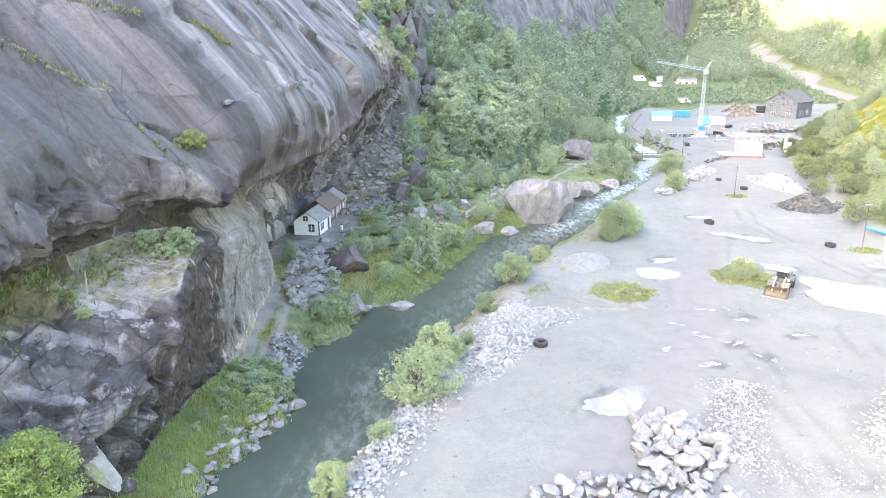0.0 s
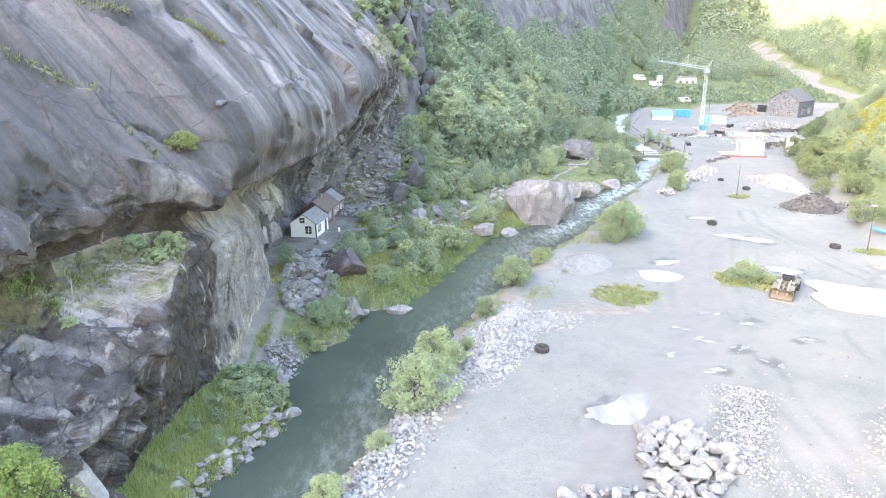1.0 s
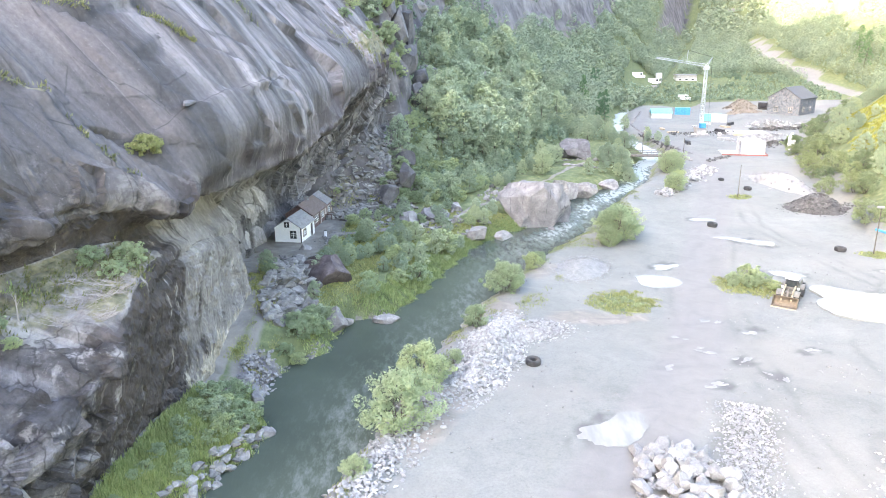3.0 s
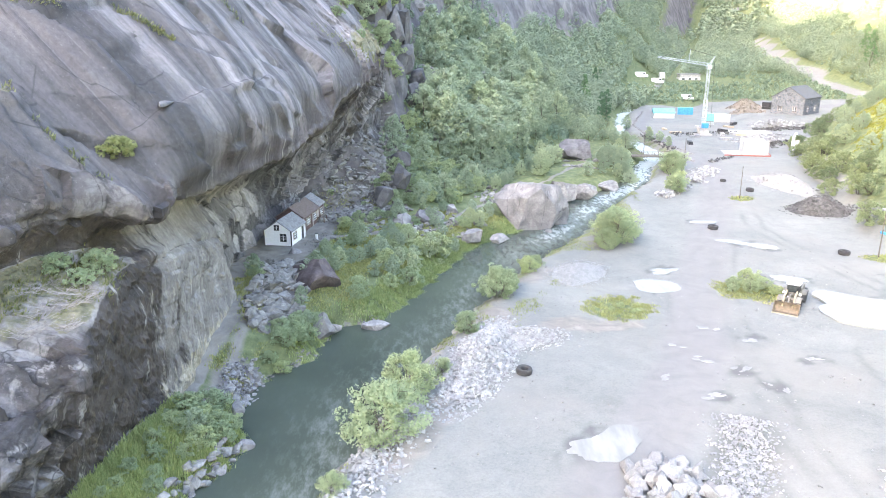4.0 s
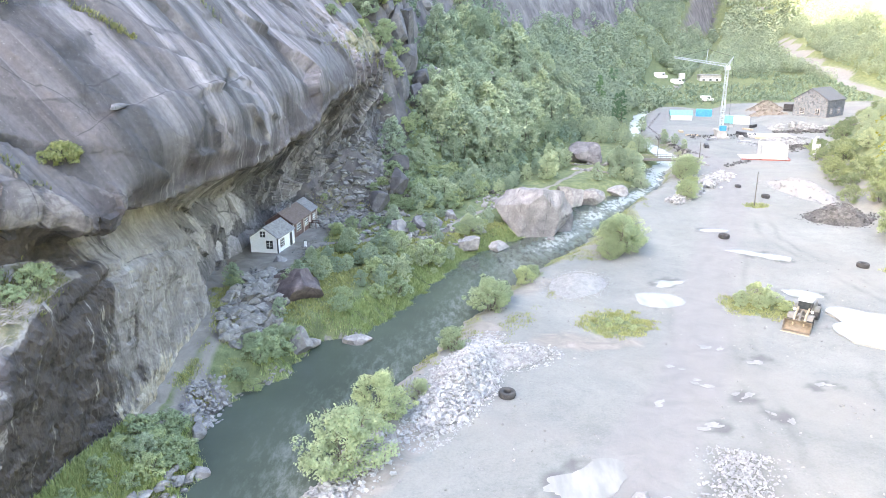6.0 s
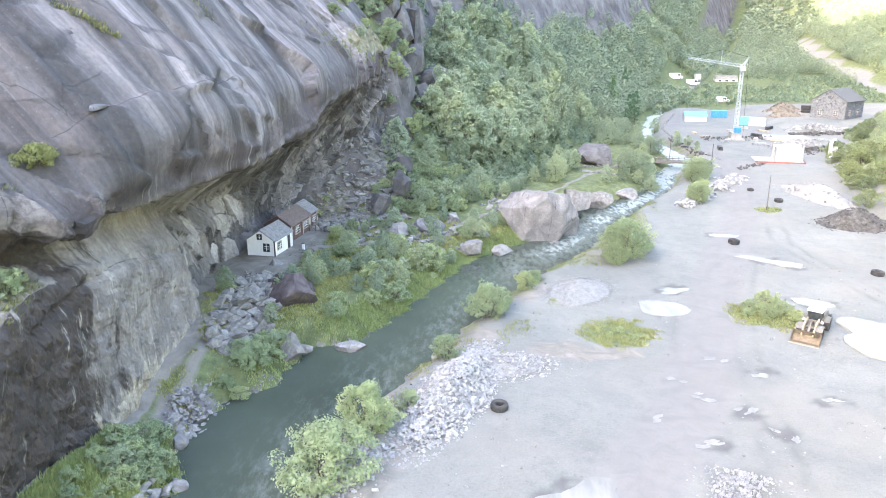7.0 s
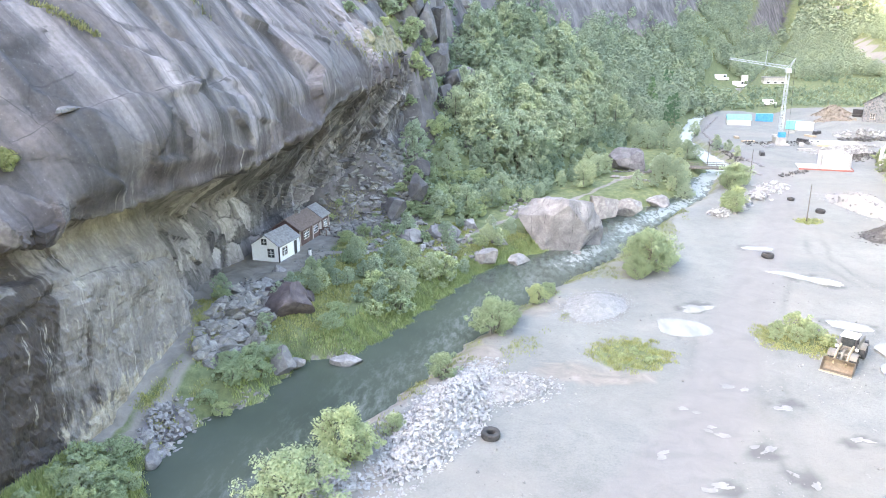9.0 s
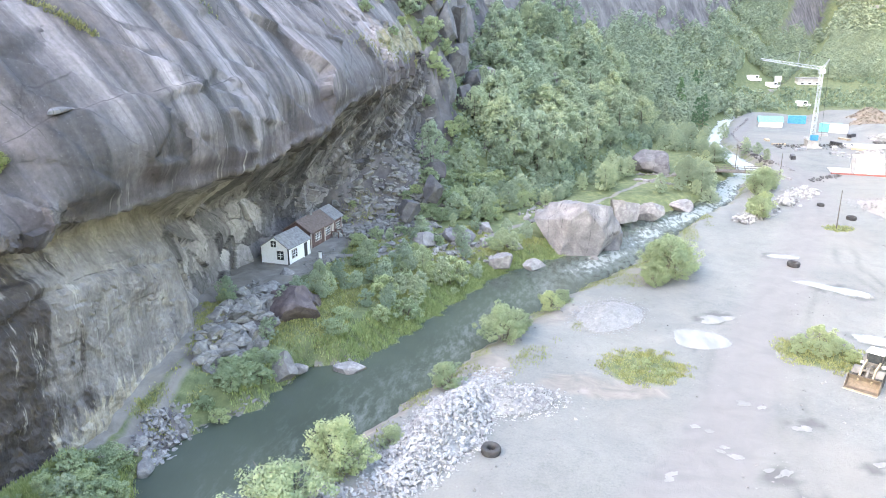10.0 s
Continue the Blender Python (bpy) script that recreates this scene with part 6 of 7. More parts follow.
def van(x, y, turn, label, l=5.2, h=2.4):
    v = thing("van", pose(x, y, gz1(x, y), 0, 0, turn), label, "van", "parked vans")
    b = boxed(-0.98, -l / 2 + 1.2, 0.35, 0.98, l / 2, h, 0.15)
    box(b, -0.96, -l / 2, 0.35, 0.96, -l / 2 + 1.3, h * 0.55, 0.12)
    part("body", b, WHITE_PAINT, v)
    part("windscreen", boxed(-0.85, -l / 2 + 1.1, h * 0.58, 0.85, -l / 2 + 1.22, h * 0.9), GLASS, v)
    for sx in (-1, 1):
        part("side_window", boxed(sx * 0.98 - 0.02, -l / 2 + 1.5, h * 0.6, sx * 0.98 + 0.02, -l / 2 + 2.6, h * 0.88), GLASS, v)
        for yy in (-l / 2 + 0.9, l / 2 - 1.0):
            part("wheel", tyre_bm(0.35, 0.24, 0.18, "x", (sx * 0.9, yy, 0.35)), RUBBER, v)


van(107, 318, 80, "white van parked by the site road")
van(104.5, 385, 85, "white camper van parked beside the far store", 6.5, 3.0)
van(114, 388, 80, "white camper van parked beside the far store", 6.5, 3.0)


def far_store():
    s = thing("store_building", pose(128, 382, gz1(128, 384) - 0.8, 0, 0, -5) @ Matrix.Diagonal((0.8, 0.8, 0.62, 1)), "low white store with a grey upper wall", "building")
    part("wall", boxed(-6.5, -4, -1, 6.5, 4, 2.8), WHITE_WALL, s)
    part("upper_wall", boxed(-6.4, -3.9, 2.8, 6.4, 3.9, 5.2), CONCRETE, s)
    part("roof", boxed(-6.8, -4.3, 5.2, 6.8, 4.3, 5.5), SLATE, s)
    for x in (-4, 0, 4):
        part("window", boxed(x - 0.8, -4.05, 1.0, x + 0.8, -3.95, 2.2), GLASS, s)
    p = thing("retaining_wall", pose(112, 381, gz1(112, 381), 0, 0, -4), "grey concrete wall in front of the parked vans", "wall")
    part("wall", boxed(-8, -0.4, -1, 8, 0.4, 1.2), CONCRETE, p)
    w = thing("white_tank", pose(117.5, 393, gz1(117.5, 393)), "white boxy tank on a frame", "tank")
    part("tank", boxed(-1.4, -1.2, 2.8, 1.4, 1.2, 5.6, 0.2), WHITE_WALL, w)
    for x in (-1.5, 1.5):
        part("leg", boxed(x - 0.15, -0.15, -0.3, x + 0.15, 0.15, 3.6), GREY_METAL, w)


far_store()


def stone_house():
    w, l, eave, ridge = 11.5, 12.5, 6.2, 9.8
    h = thing("stone_house", pose(123.6, 261.5, gz1(126, 266) - 0.5, 0, 0, -50), "grey rubble-stone house with a slate roof", "house")
    part("wall", gable_body(bmesh.new(), w, l, eave, ridge - 0.05, -1.5), MASONRY, h)
    part("roof", gable_roof(bmesh.new(), w, l, eave, ridge, 0.4, 0.2), DARK_SLATE, h, "grey slate roof")
    for x in (-2.6, 2.6):
        house_window(h, facing(x, -0.01, 2.2, 0), 1.3, 1.7, 2, 3, PALE_WOOD)
    for y in (3, 8.5):
        house_window(h, facing(w / 2 + 0.01, y, 2.4, 90), 1.3, 1.6, 2, 3, PALE_WOOD)


stone_house()


def new_walls():
    b = thing("concrete_shell", pose(79.0, 186.5, gz1(79, 187), 0, 0, -12) @ Matrix.Diagonal((0.72, 0.72, 0.85, 1)), "unfinished white concrete walls on a red-edged slab", "building")
    part("slab", boxed(-7.5, -3.2, -0.2, 7.5, 7.5, 0.3), CONCRETE, b)
    part("formwork", boxed(-7.6, -3.35, -0.2, 7.6, -3.2, 0.4), RED_PAINT, b, "red formwork along the slab edge")
    part("formwork", boxed(7.5, -3.3, -0.2, 7.65, 7.5, 0.55), RED_PAINT, b, "red formwork along the slab edge")
    part("front_wall", boxed(-1.2, -2.2, 0.3, 6.2, -1.9, 4.2), WHITE_WALL, b)
    part("side_wall", boxed(-1.2, -1.9, 0.3, -0.9, 6.5, 4.2), WHITE_WALL, b)
    part("side_wall", boxed(5.9, -1.9, 0.3, 6.2, 6.5, 4.2), WHITE_WALL, b)
    part("back_wall", boxed(-0.9, 6.2, 0.3, 5.9, 6.5, 4.2), WHITE_WALL, b)
    part("deck", boxed(-0.9, -1.9, 3.6, 5.9, 6.2, 3.8), CONCRETE, b)
    for x in (-1.8, 6.6):
        part("column", boxed(x - 0.25, -2.3, 0.3, x + 0.25, -1.8, 4.4), GREY_METAL, b)
    w = thing("white_wall", pose(95.5, 196, gz1(95, 196), 0, 0, 60), "short white concrete wall on the slope foot", "wall")
    part("wall", boxed(-5, -0.3, -0.4, 5, 0.3, 3.6), WHITE_WALL, w)
    part("buttress", boxed(-3, -1.4, -0.4, -2.6, -0.3, 2.6), WHITE_WALL, w)
    p = thing("slab", pose(96, 226, gz1(96, 226), 0, 0, -8), "pale concrete slab cast in front of the bank", "slab")
    part("slab", boxed(-6, -4, -0.3, 6, 4, 0.5), CONCRETE, p)


new_walls()


def bridge():
    b = thing("bridge", pose(52.6, 186, 0.1, 0, 0, -8), "small timber bridge over the river", "bridge")
    part("deck", boxed(-7.0, -1.5, -0.2, 7.0, 1.5, 0.1), BARK, b, "weathered timber deck")
    for y in (-1.5, 1.4):
        rail = bmesh.new()
        for i in range(11):
            x = -7 + 1.4 * i
            box(rail, x - 0.05, y, 0.1, x + 0.05, y + 0.1, 0.95)
        box(rail, -7.2, y, 0.88, 7.2, y + 0.1, 0.97)
        box(rail, -7.2, y, 0.5, 7.2, y + 0.1, 0.56)
        part("railing", rail, BARK, b)
    for x in (-7.3, 6.3):
        part("abutment", boxed(x, -1.9, -3.2, x + 1.0, 1.9, 0.0), GREY_STONE, b)


bridge()


def pole(x, y, h, label, lamp=False, lean=0.0):
    p = thing("pole", pose(x, y, gz1(x, y) - 0.2, lean), label, "pole")
    part("shaft", barred((0, 0, 0), (0, 0, h), 0.1, 0.06, 8), BARK, p)
    if lamp:
        part("lamp_head", boxed(-0.55, -0.25, h - 0.1, 0.35, 0.25, h + 0.2, 0.06), GREY_METAL, p)
    return p


pole(64.8, 104.5, 7.2, "wooden post with a grey lamp head", True)
pole(58.4, 138.5, 6.4, "thin wooden pole in a weedy mound")
pole(60, 176, 6, "thin wooden pole by the site road")
pole(56, 197, 7, "thin wooden pole by the river bank")
rails = thing("blue_pipe", pose(71.2, 109, gz1(71.2, 109) + 0.2), "light blue pipe lying along the hill foot", "pipe")
part("pipe", barred((-1.2, 4, 0.1), (1.5, -9, 0.1), 0.22, sides=10), BLUE_PAINT, rails)
gabled = thing("excavator", pose(124.5, 279, gz1(124.5, 279), 0, 0, 40), "small dark excavator beside the stone house", "excavator")
part("tracks", boxed(-1.2, -1.8, 0, 1.2, 1.8, 0.8, 0.2), RUBBER, gabled)
part("body", boxed(-1.2, -1.4, 0.9, 1.2, 1.8, 2.6, 0.15), DARK_TRIM, gabled)
part("boom", bar(barred((0.2, -1.2, 1.6), (0.2, -2.6, 5.6), 0.2), (0.2, -2.6, 5.6), (0.2, -4.6, 3.6), 0.16), DARK_TRIM, gabled)
post = thing("gatepost", pose(-15.6, 104.9, gz1(-15.6, 104.9)), "small white post beside the house door", "post")
part("post", boxed(-0.16, -0.16, -0.1, 0.16, 0.16, 0.85, 0.03), WHITE_PAINT, post)
part("cap", boxed(-0.2, -0.2, 0.85, 0.2, 0.2, 0.93, 0.02), DARK_TRIM, post)
rubble_row("garden_wall", 31, 178, 41, 175, 0.35, 90, 0.4, 0.9, GREY_STONE, "low dry-stone wall on the meadow", CHIPS, 41, 0.3)
rubble_row("garden_wall", 30, 171, 39, 168, 0.35, 90, 0.4, 0.9, GREY_STONE, "low dry-stone wall on the meadow", CHIPS, 42, 0.3)
rubble_row("kerb_stones", 57.5, 196, 63, 176, 0.3, 60, 0.5, 1.0, GREY_STONE, "row of edge stones beside the site road", CHIPS, 43, 0.1)

# ---- clutter of the building site ----
rubble_row("edge_stones", 66, 188, 63, 215, 0.35, 80, 0.4, 0.9, GREY_STONE, "row of edge stones beside the site road", CHIPS, 44, 0.1)
rubble_row("edge_stones", 63, 215, 66, 248, 0.35, 80, 0.4, 0.9, GREY_STONE, "row of edge stones beside the site road", CHIPS, 45, 0.1)
rubble_row("edge_stones", 66, 248, 80, 288, 0.4, 90, 0.4, 0.9, GREY_STONE, "row of edge stones beside the site road", CHIPS, 46, 0.1)
rubble_row("rubble", 100, 232, 122, 236, 2.2, 260, 0.3, 1.6, DARK_HEAP, "brown earth and stones down the excavated bank", CHIPS, 47, 0.8)
TIMBER = plain("site_timber", (0.45, 0.36, 0.26), 0.85)


def plank_stack(x, y, turn, n, mat_, label):
    st = thing("plank_stack", pose(x, y, gz1(x, y), 0, 0, turn), label, "plank stack", "site clutter")
    for i in range(n):
        part("plank", boxed(-1.8, -0.6 + 0.02 * i, 0.16 * i, 1.8, 0.6 - 0.03 * i, 0.16 * i + 0.12), mat_, st)
    for x0 in (-1.3, 1.3):
        part("bearer", boxed(x0 - 0.1, -0.7, -0.12, x0 + 0.1, 0.7, 0.02), TIMBER, st)


for i, (x, y) in enumerate(((74, 228), (77, 219), (86, 221), (89, 229), (92, 221), (84, 213), (90, 208), (71, 205), (95, 240), (86, 240), (91, 247), (99, 246), (73, 236))):
    plank_stack(x, y, i * 37, 3 + i % 4, (TIMBER, GREY_METAL, CONCRETE, DARK_TRIM)[i % 4], ("stack of site timber", "stack of grey steel panels", "stack of pale concrete slabs", "stack of dark panels")[i % 4] + " by the crane")


# ---- green things ----
def many_stems(name, spots, material, label, blade=(0.25, 0.6), per=7, width=0.05, spread=0.3, seed=1):
    """Tufts of blades at (x, y) spots, joined into one mesh of kind stuff."""
    g = np.random.RandomState(seed)
    p = np.repeat(np.asarray(spots, float), per, 0)
    n = len(p)
    p = p + g.normal(size=(n, 2)) * spread
    z = ground_z(p[:, 0], p[:, 1]) - 0.03
    hgt = g.uniform(*blade, n)
    a = g.uniform(0, 6.28, n)
    lean = g.uniform(0.1, 0.6, n) * hgt
    side = np.stack([-np.sin(a), np.cos(a), np.zeros(n)], -1) * (width * g.uniform(0.6, 1.4, n))[:, None]
    foot = np.column_stack([p, z])
    tip = foot + np.stack([np.cos(a) * lean, np.sin(a) * lean, hgt], -1)
    v = np.stack([foot - side, foot + side, tip], 1).reshape(-1, 3)
    return mesh_ob(name, v, np.arange(n * 3).reshape(-1, 3), material, kind="stuff", label=label, category="grass")


G = np.random.RandomState(5)


def sample(n, x0, x1, y0, y1, keep):
    x, y = G.uniform(x0, x1, n * 6), G.uniform(y0, y1, n * 6)
    k = keep(x, y)
    return np.stack([x[k], y[k]], -1)[:n]


def bank_keep(x, y):
    e = river_l(y) - x
    return ((x > -13.2) | (y < 90) | (y > 121)) & (e > 0.1) & (x > foot_x(y) + 2.5) & (trail(x, y, FOOTPATH) > 0.8) & (blob(x, y, -15.8, 83, 2.6, 9) < 0.1) & (blob(x, y, -16.3, 67, 2.6, 4.2) < 0.1) & (vnoise(x / 3, y / 3, 0, 9) > -0.35)


many_stems("bank_grass", sample(5200, -24, 14, 40, 125, lambda x, y: bank_keep(x, y) & (river_l(y) - x > 2.2)), DRY_GRASS, "olive rough grass and heath on the bank", (0.12, 0.34), 13, 0.05, 0.32, 2)
many_stems("bank_grass", sample(3600, -20, 14, 40, 125, lambda x, y: bank_keep(x, y) & (river_l(y) - x < 2.6)), GRASS, "bright green grass at the water's edge", (0.15, 0.42), 14, 0.05, 0.26, 3)
many_stems("bank_grass", sample(3200, -22, -12, 38, 62, lambda x, y: (river_l(y) - x > 0.2) & (x > foot_x(y) + 0.4)), GRASS, "lush green grass below the rock wall", (0.2, 0.6), 12, 0.05, 0.3, 8)
many_stems("bank_grass", sample(2200, -10, 16, 82, 127, lambda x, y: (river_l(y) - x > 0.0) & (river_l(y) - x < 3.4)), GRASS, "lush bright green grass at the water's edge", (0.2, 0.55), 14, 0.06, 0.3, 15)
many_stems("path_weeds", sample(700, -21.5, -15.5, 58, 88, lambda x, y: (x > foot_x(y) + 0.5) & (trail(x, y, FOOTPATH) > 0.5) & (vnoise(x / 1.5, y / 1.5, 0, 31) > 0.0)), DRY_GRASS, "sparse dry weeds beside the path", (0.1, 0.3), 12, 0.05, 0.3, 12)
many_stems("quarry_weeds", sample(3200, 10, 70, 70, 145, lambda x, y: np.maximum.reduce([blob(x, y, *v) for v in GRASS_ISLANDS]) > 0.12 + 0.2 * vnoise(x, y)), DRY_GRASS, "yellow-green weeds on the quarry floor", (0.08, 0.3), 16, 0.06, 0.22, 4)
many_stems("bank_weeds", sample(2600, -9, 40, 42, 150, lambda x, y: (x > river_r(y) + 0.6) & (x < river_r(y) + np.interp(y, [40, 66, 80, 106, 150], [2.5, 4, 8, 9, 4])) & (vnoise(x / 2.5, y / 2.5, 0, 4) > 0.1)), DRY_GRASS, "dry yellowish weeds along the quarry bank", (0.1, 0.32), 14, 0.045, 0.32, 5)
many_stems("hill_heath", sample(6000, 69, 140, 95, 200, lambda x, y: (x > right_edge(y) + 12 + 5 * vnoise(x / 6, y / 6, 0, 6))), HEATH, "yellow-green moss and heath on the hill", (0.2, 0.5), 12, 0.11, 0.5, 6)

# shrubs on the green bank below the rock
for x, y in sample(85, -22, 12, 44, 124, lambda x, y: bank_keep(x, y) & (river_l(y) - x > 1.0) & (np.maximum(np.abs(x + 19.5), np.abs(y - 109) - 6) > 5)):
    if R.random() < 0.45:
        plant("birch", R.choice(BIRCHES), x, y, gz1(x, y) - 0.05, R.uniform(0.26, 0.5), R.uniform(0, 6.28), "slender green birch sapling on the grassy bank", "tree", "bank saplings")
        continue
    s = R.uniform(0.4, 1.1)
    plant("shrub", R.choice(SHRUBS), x, y, gz1(x, y) - 0.05, s, R.uniform(0, 6.28), "green shrub on the grassy river bank", "shrub", "bank shrubs")
for x, y, s in ((-16.0, 55.5, 0.7), (-15.4, 57.6, 0.75), (-17.4, 56.6, 0.6), (-18.6, 53.4, 0.5), (-17.6, 50.2, 0.45), (-14.8, 58.8, 0.6), (-16.6, 58.6, 0.8), (-20.0, 49.6, 0.4), (-13.2, 71.2, 0.6), (-14.4, 75.6, 0.7), (-12.8, 77.8, 0.6), (-11.6, 79.2, 0.5), (-14.6, 71.2, 0.5), (-18.2, 59.5, 1.0), (-17.0, 62, 0.8), (-12.4, 74.6, 1.0), (-13.4, 73.4, 0.8), (-12.0, 76.4, 0.8), (-2, 94, 1.1), (-5, 96, 1.0), (-3.5, 100, 0.9), (1.5, 106, 1.3), (-1, 104, 0.9)):
    plant("shrub", R.choice(SHRUBS), x, y, gz1(x, y) - 0.05, s * 1.4, R.uniform(0, 6.28), "leafy green shrub at the water's edge", "shrub", "bank shrubs")
for x, y in sample(42, -9, 14, 121, 152, lambda x, y: (left_edge(y) - x > -4) & (left_edge(y) - x < 12) & (x > foot_x(np.minimum(y, 141)) + 6) & (trail(x, y, FOOTPATH) > 1.2)):
    plant("shrub", R.choice(SHRUBS), x, y, gz1(x, y) - 0.05, R.uniform(0.7, 1.8), R.uniform(0, 6.28), "green shrub below the wooded slope", "shrub", "slope shrubs")
for x, y, s in ((-9.7, 148.6, 1.8), (-8.1, 146.7, 1.6), (-10.2, 153.6, 2.0), (-8.8, 144.5, 1.3), (-6.6, 158, 2.0), (-9.5, 160, 2.2), (-9, 151, 2.0), (-5, 146.5, 1.6), (-3, 143.5, 1.5), (-7, 149, 1.5), (-10.5, 156, 2.2), (-1, 140, 1.3), (-4, 150, 1.8), (-7.5, 154, 2.0), (-2, 147, 1.6), (0, 143, 1.4), (-5.8, 143.5, 1.2), (-3.4, 139, 1.2)):
    plant("shrub", R.choice(SHRUBS), x, y, gz1(x, y) - 0.1, s, R.uniform(0, 6.28), "green shrub beside the corner of the rock", "shrub", "slope shrubs")
# bushes on the grass islands
for x, y, s in ((41.4, 93, 0.85), (42.9, 91.8, 0.65), (39.6, 92.8, 0.6), (41.0, 90.8, 0.6), (43.4, 89.8, 0.45), (38.8, 91.0, 0.4), (23.5, 85.9, 0.3), (24.7, 83.8, 0.25), (22.2, 84.6, 0.22)):
    plant("shrub", R.choice(SHRUBS), x, y, gz1(x, y) - 0.05, s * 1.5, R.uniform(0, 6.28), "green shrub among weeds on the quarry floor", "shrub", "quarry shrubs")

HILL_LEAF = foliage("hill_leaf", (0.16, 0.205, 0.125), (0.21, 0.26, 0.15), (0.27, 0.31, 0.19))
HILL_BUSHES = [make_plant("willow_bush", 70 + i, 2.6 + 0.2 * i, 1.9, 0.2, 44, 70, 0.16, HILL_LEAF, 3, 5, trunk=0.05) for i in range(3)]
# bushes and trees at the foot of the hill across the quarry
for x, y in sample(100, 66, 150, 108, 262, lambda x, y: (x - right_edge(y) > -1) & (x - right_edge(y) < 26) & (vnoise(x / 9, y / 9, 0, 12) > -0.45 + 0.02 * (x - right_edge(y)))):
    near = x - right_edge(y) < 8
    if near:
        plant("willow_bush", R.choice(HILL_BUSHES), x, y, gz1(x, y) - 0.1, R.uniform(0.9, 1.5), R.uniform(0, 6.28), "dense green bush at the foot of the hill", "bush", "hill bushes")
    else:
        plant("birch", R.choice(BIRCHES), x, y, gz1(x, y) - 0.1, R.uniform(0.35, 0.75), R.uniform(0, 6.28), "young green birch on the hillside", "tree", "hill trees")
for x, y, s in ((0.4, 103.5, 0.5), (2.6, 106.5, 0.42), (-1.6, 100.5, 0.45), (-3.4, 97.4, 0.42), (-7.5, 101, 0.36), (-6.2, 92.5, 0.34), (-9.6, 96, 0.34), (4.2, 110.5, 0.36), (-12, 99.5, 0.3), (-4.6, 107, 0.36)):
    plant("birch", BIRCHES[int(abs(x * 7)) % 8], x, y, gz1(x, y) - 0.1, s, x * 3, "slender young birch on the green bank", "tree", "bank birches")
# trees by the far river and site
for x, y in sample(34, 40, 72, 150, 250, lambda x, y: ((x < river_l(y) - 1) & (x > river_l(y) - 9)) | ((x > river_r(y) + 0.8) & (x < river_r(y) + 3.5) & (y > 185))):
    if abs(x - 52) < 9 and abs(y - 186) < 5:
        continue
    plant("birch", R.choice(BIRCHES), x, y, gz1(x, y) - 0.1, R.uniform(0.4, 0.8), R.uniform(0, 6.28), "slender green birch by the river", "tree", "riverside trees")
for x, y, s in ((43, 168, 0.9), (45, 172, 0.8), (41, 173, 0.85), (46, 177, 0.7), (44, 163, 0.7), (42, 178, 0.6), (38, 164, 0.5), (34, 160, 0.5)):
    plant("birch", R.choice(BIRCHES), x, y, gz1(x, y) - 0.1, s, R.uniform(0, 6.28), "slender green birch by the river", "tree", "riverside trees")
for x, y, s in ((53.4, 164.5, 1.5), (55.0, 167.5, 1.4), (52.0, 161.5, 1.1)):
    plant("willow_bush", R.choice(BUSHES), x, y, gz1(x, y) - 0.1, s, R.uniform(0, 6.28), "rounded green bush beside the river", "bush", "riverside bushes")
for x, y, s in ((205, 356, 1.7), (214, 352, 1.6), (222, 366, 1.8), (211, 372, 1.5), (60, 262, 1.1), (57, 258, 1.0), (53, 268, 1.2), (63, 300, 1.1)):
    plant("spruce", R.choice(PINES), x, y, gz1(x, y) - 0.2, s, R.uniform(0, 6.28), "tall dark green spruce on the slope", "tree", "spruces")


def far_woods(name, spots, leaf_mat, hmin, hmax, per, leaf, label, seed):
    """Distant woodland, joined: every crown a cloud of leaf clumps round its stem."""
    g = np.random.RandomState(seed)
    spots = np.asarray(spots)
    n = len(spots)
    h = g.uniform(hmin, hmax, n)
    z = ground_z(spots[:, 0], spots[:, 1])
    c = np.repeat(np.column_stack([spots, z]), per, 0)
    hh = np.repeat(h, per)
    t = g.uniform(0.12, 1, n * per)
    a = g.uniform(0, 6.28, n * per)
    rad = hh * 0.34 * np.sin(np.pi * np.clip(0.1 + 0.88 * t, 0, 1)) ** 0.7 * g.uniform(0.3, 1.0, n * per) ** 0.5
    c = c + np.stack([rad * np.cos(a), rad * np.sin(a), hh * t], -1)
    up = np.stack([rad / hh * 2.0 * np.cos(a), rad / hh * 2.0 * np.sin(a), t - 0.1], -1) + g.normal(size=(n * per, 3)) * 0.3
    u = np.cross(up, g.normal(size=(n * per, 3)))
    u /= np.maximum(np.linalg.norm(u, axis=1, keepdims=True), 1e-6)
    w = np.cross(u, up)
    w /= np.maximum(np.linalg.norm(w, axis=1, keepdims=True), 1e-6)
    s = (leaf * g.uniform(0.6, 1.4, n * per))[:, None]
    v = np.stack([c - u * s * 0.5, c + w * s * 0.4, c + u * s * 0.5, c - w * s * 0.4], 1).reshape(-1, 3)
    return mesh_ob(name, v, np.arange(len(v)).reshape(-1, 4), leaf_mat, kind="stuff", label=label, category="woods")


def hill_keep(x, y):
    z0 = ground_z(x, y)
    sl = np.hypot(ground_z(x + 1.5, y) - z0, ground_z(x, y + 1.5) - z0) / 1.5
    return (sl < 1.5) & (trail(x, y, HILL_ROAD) > 6) & (trail(x, y, FAR_ROAD) > 7) & (vnoise(x / 25, y / 25, 0, 15) > -0.55)


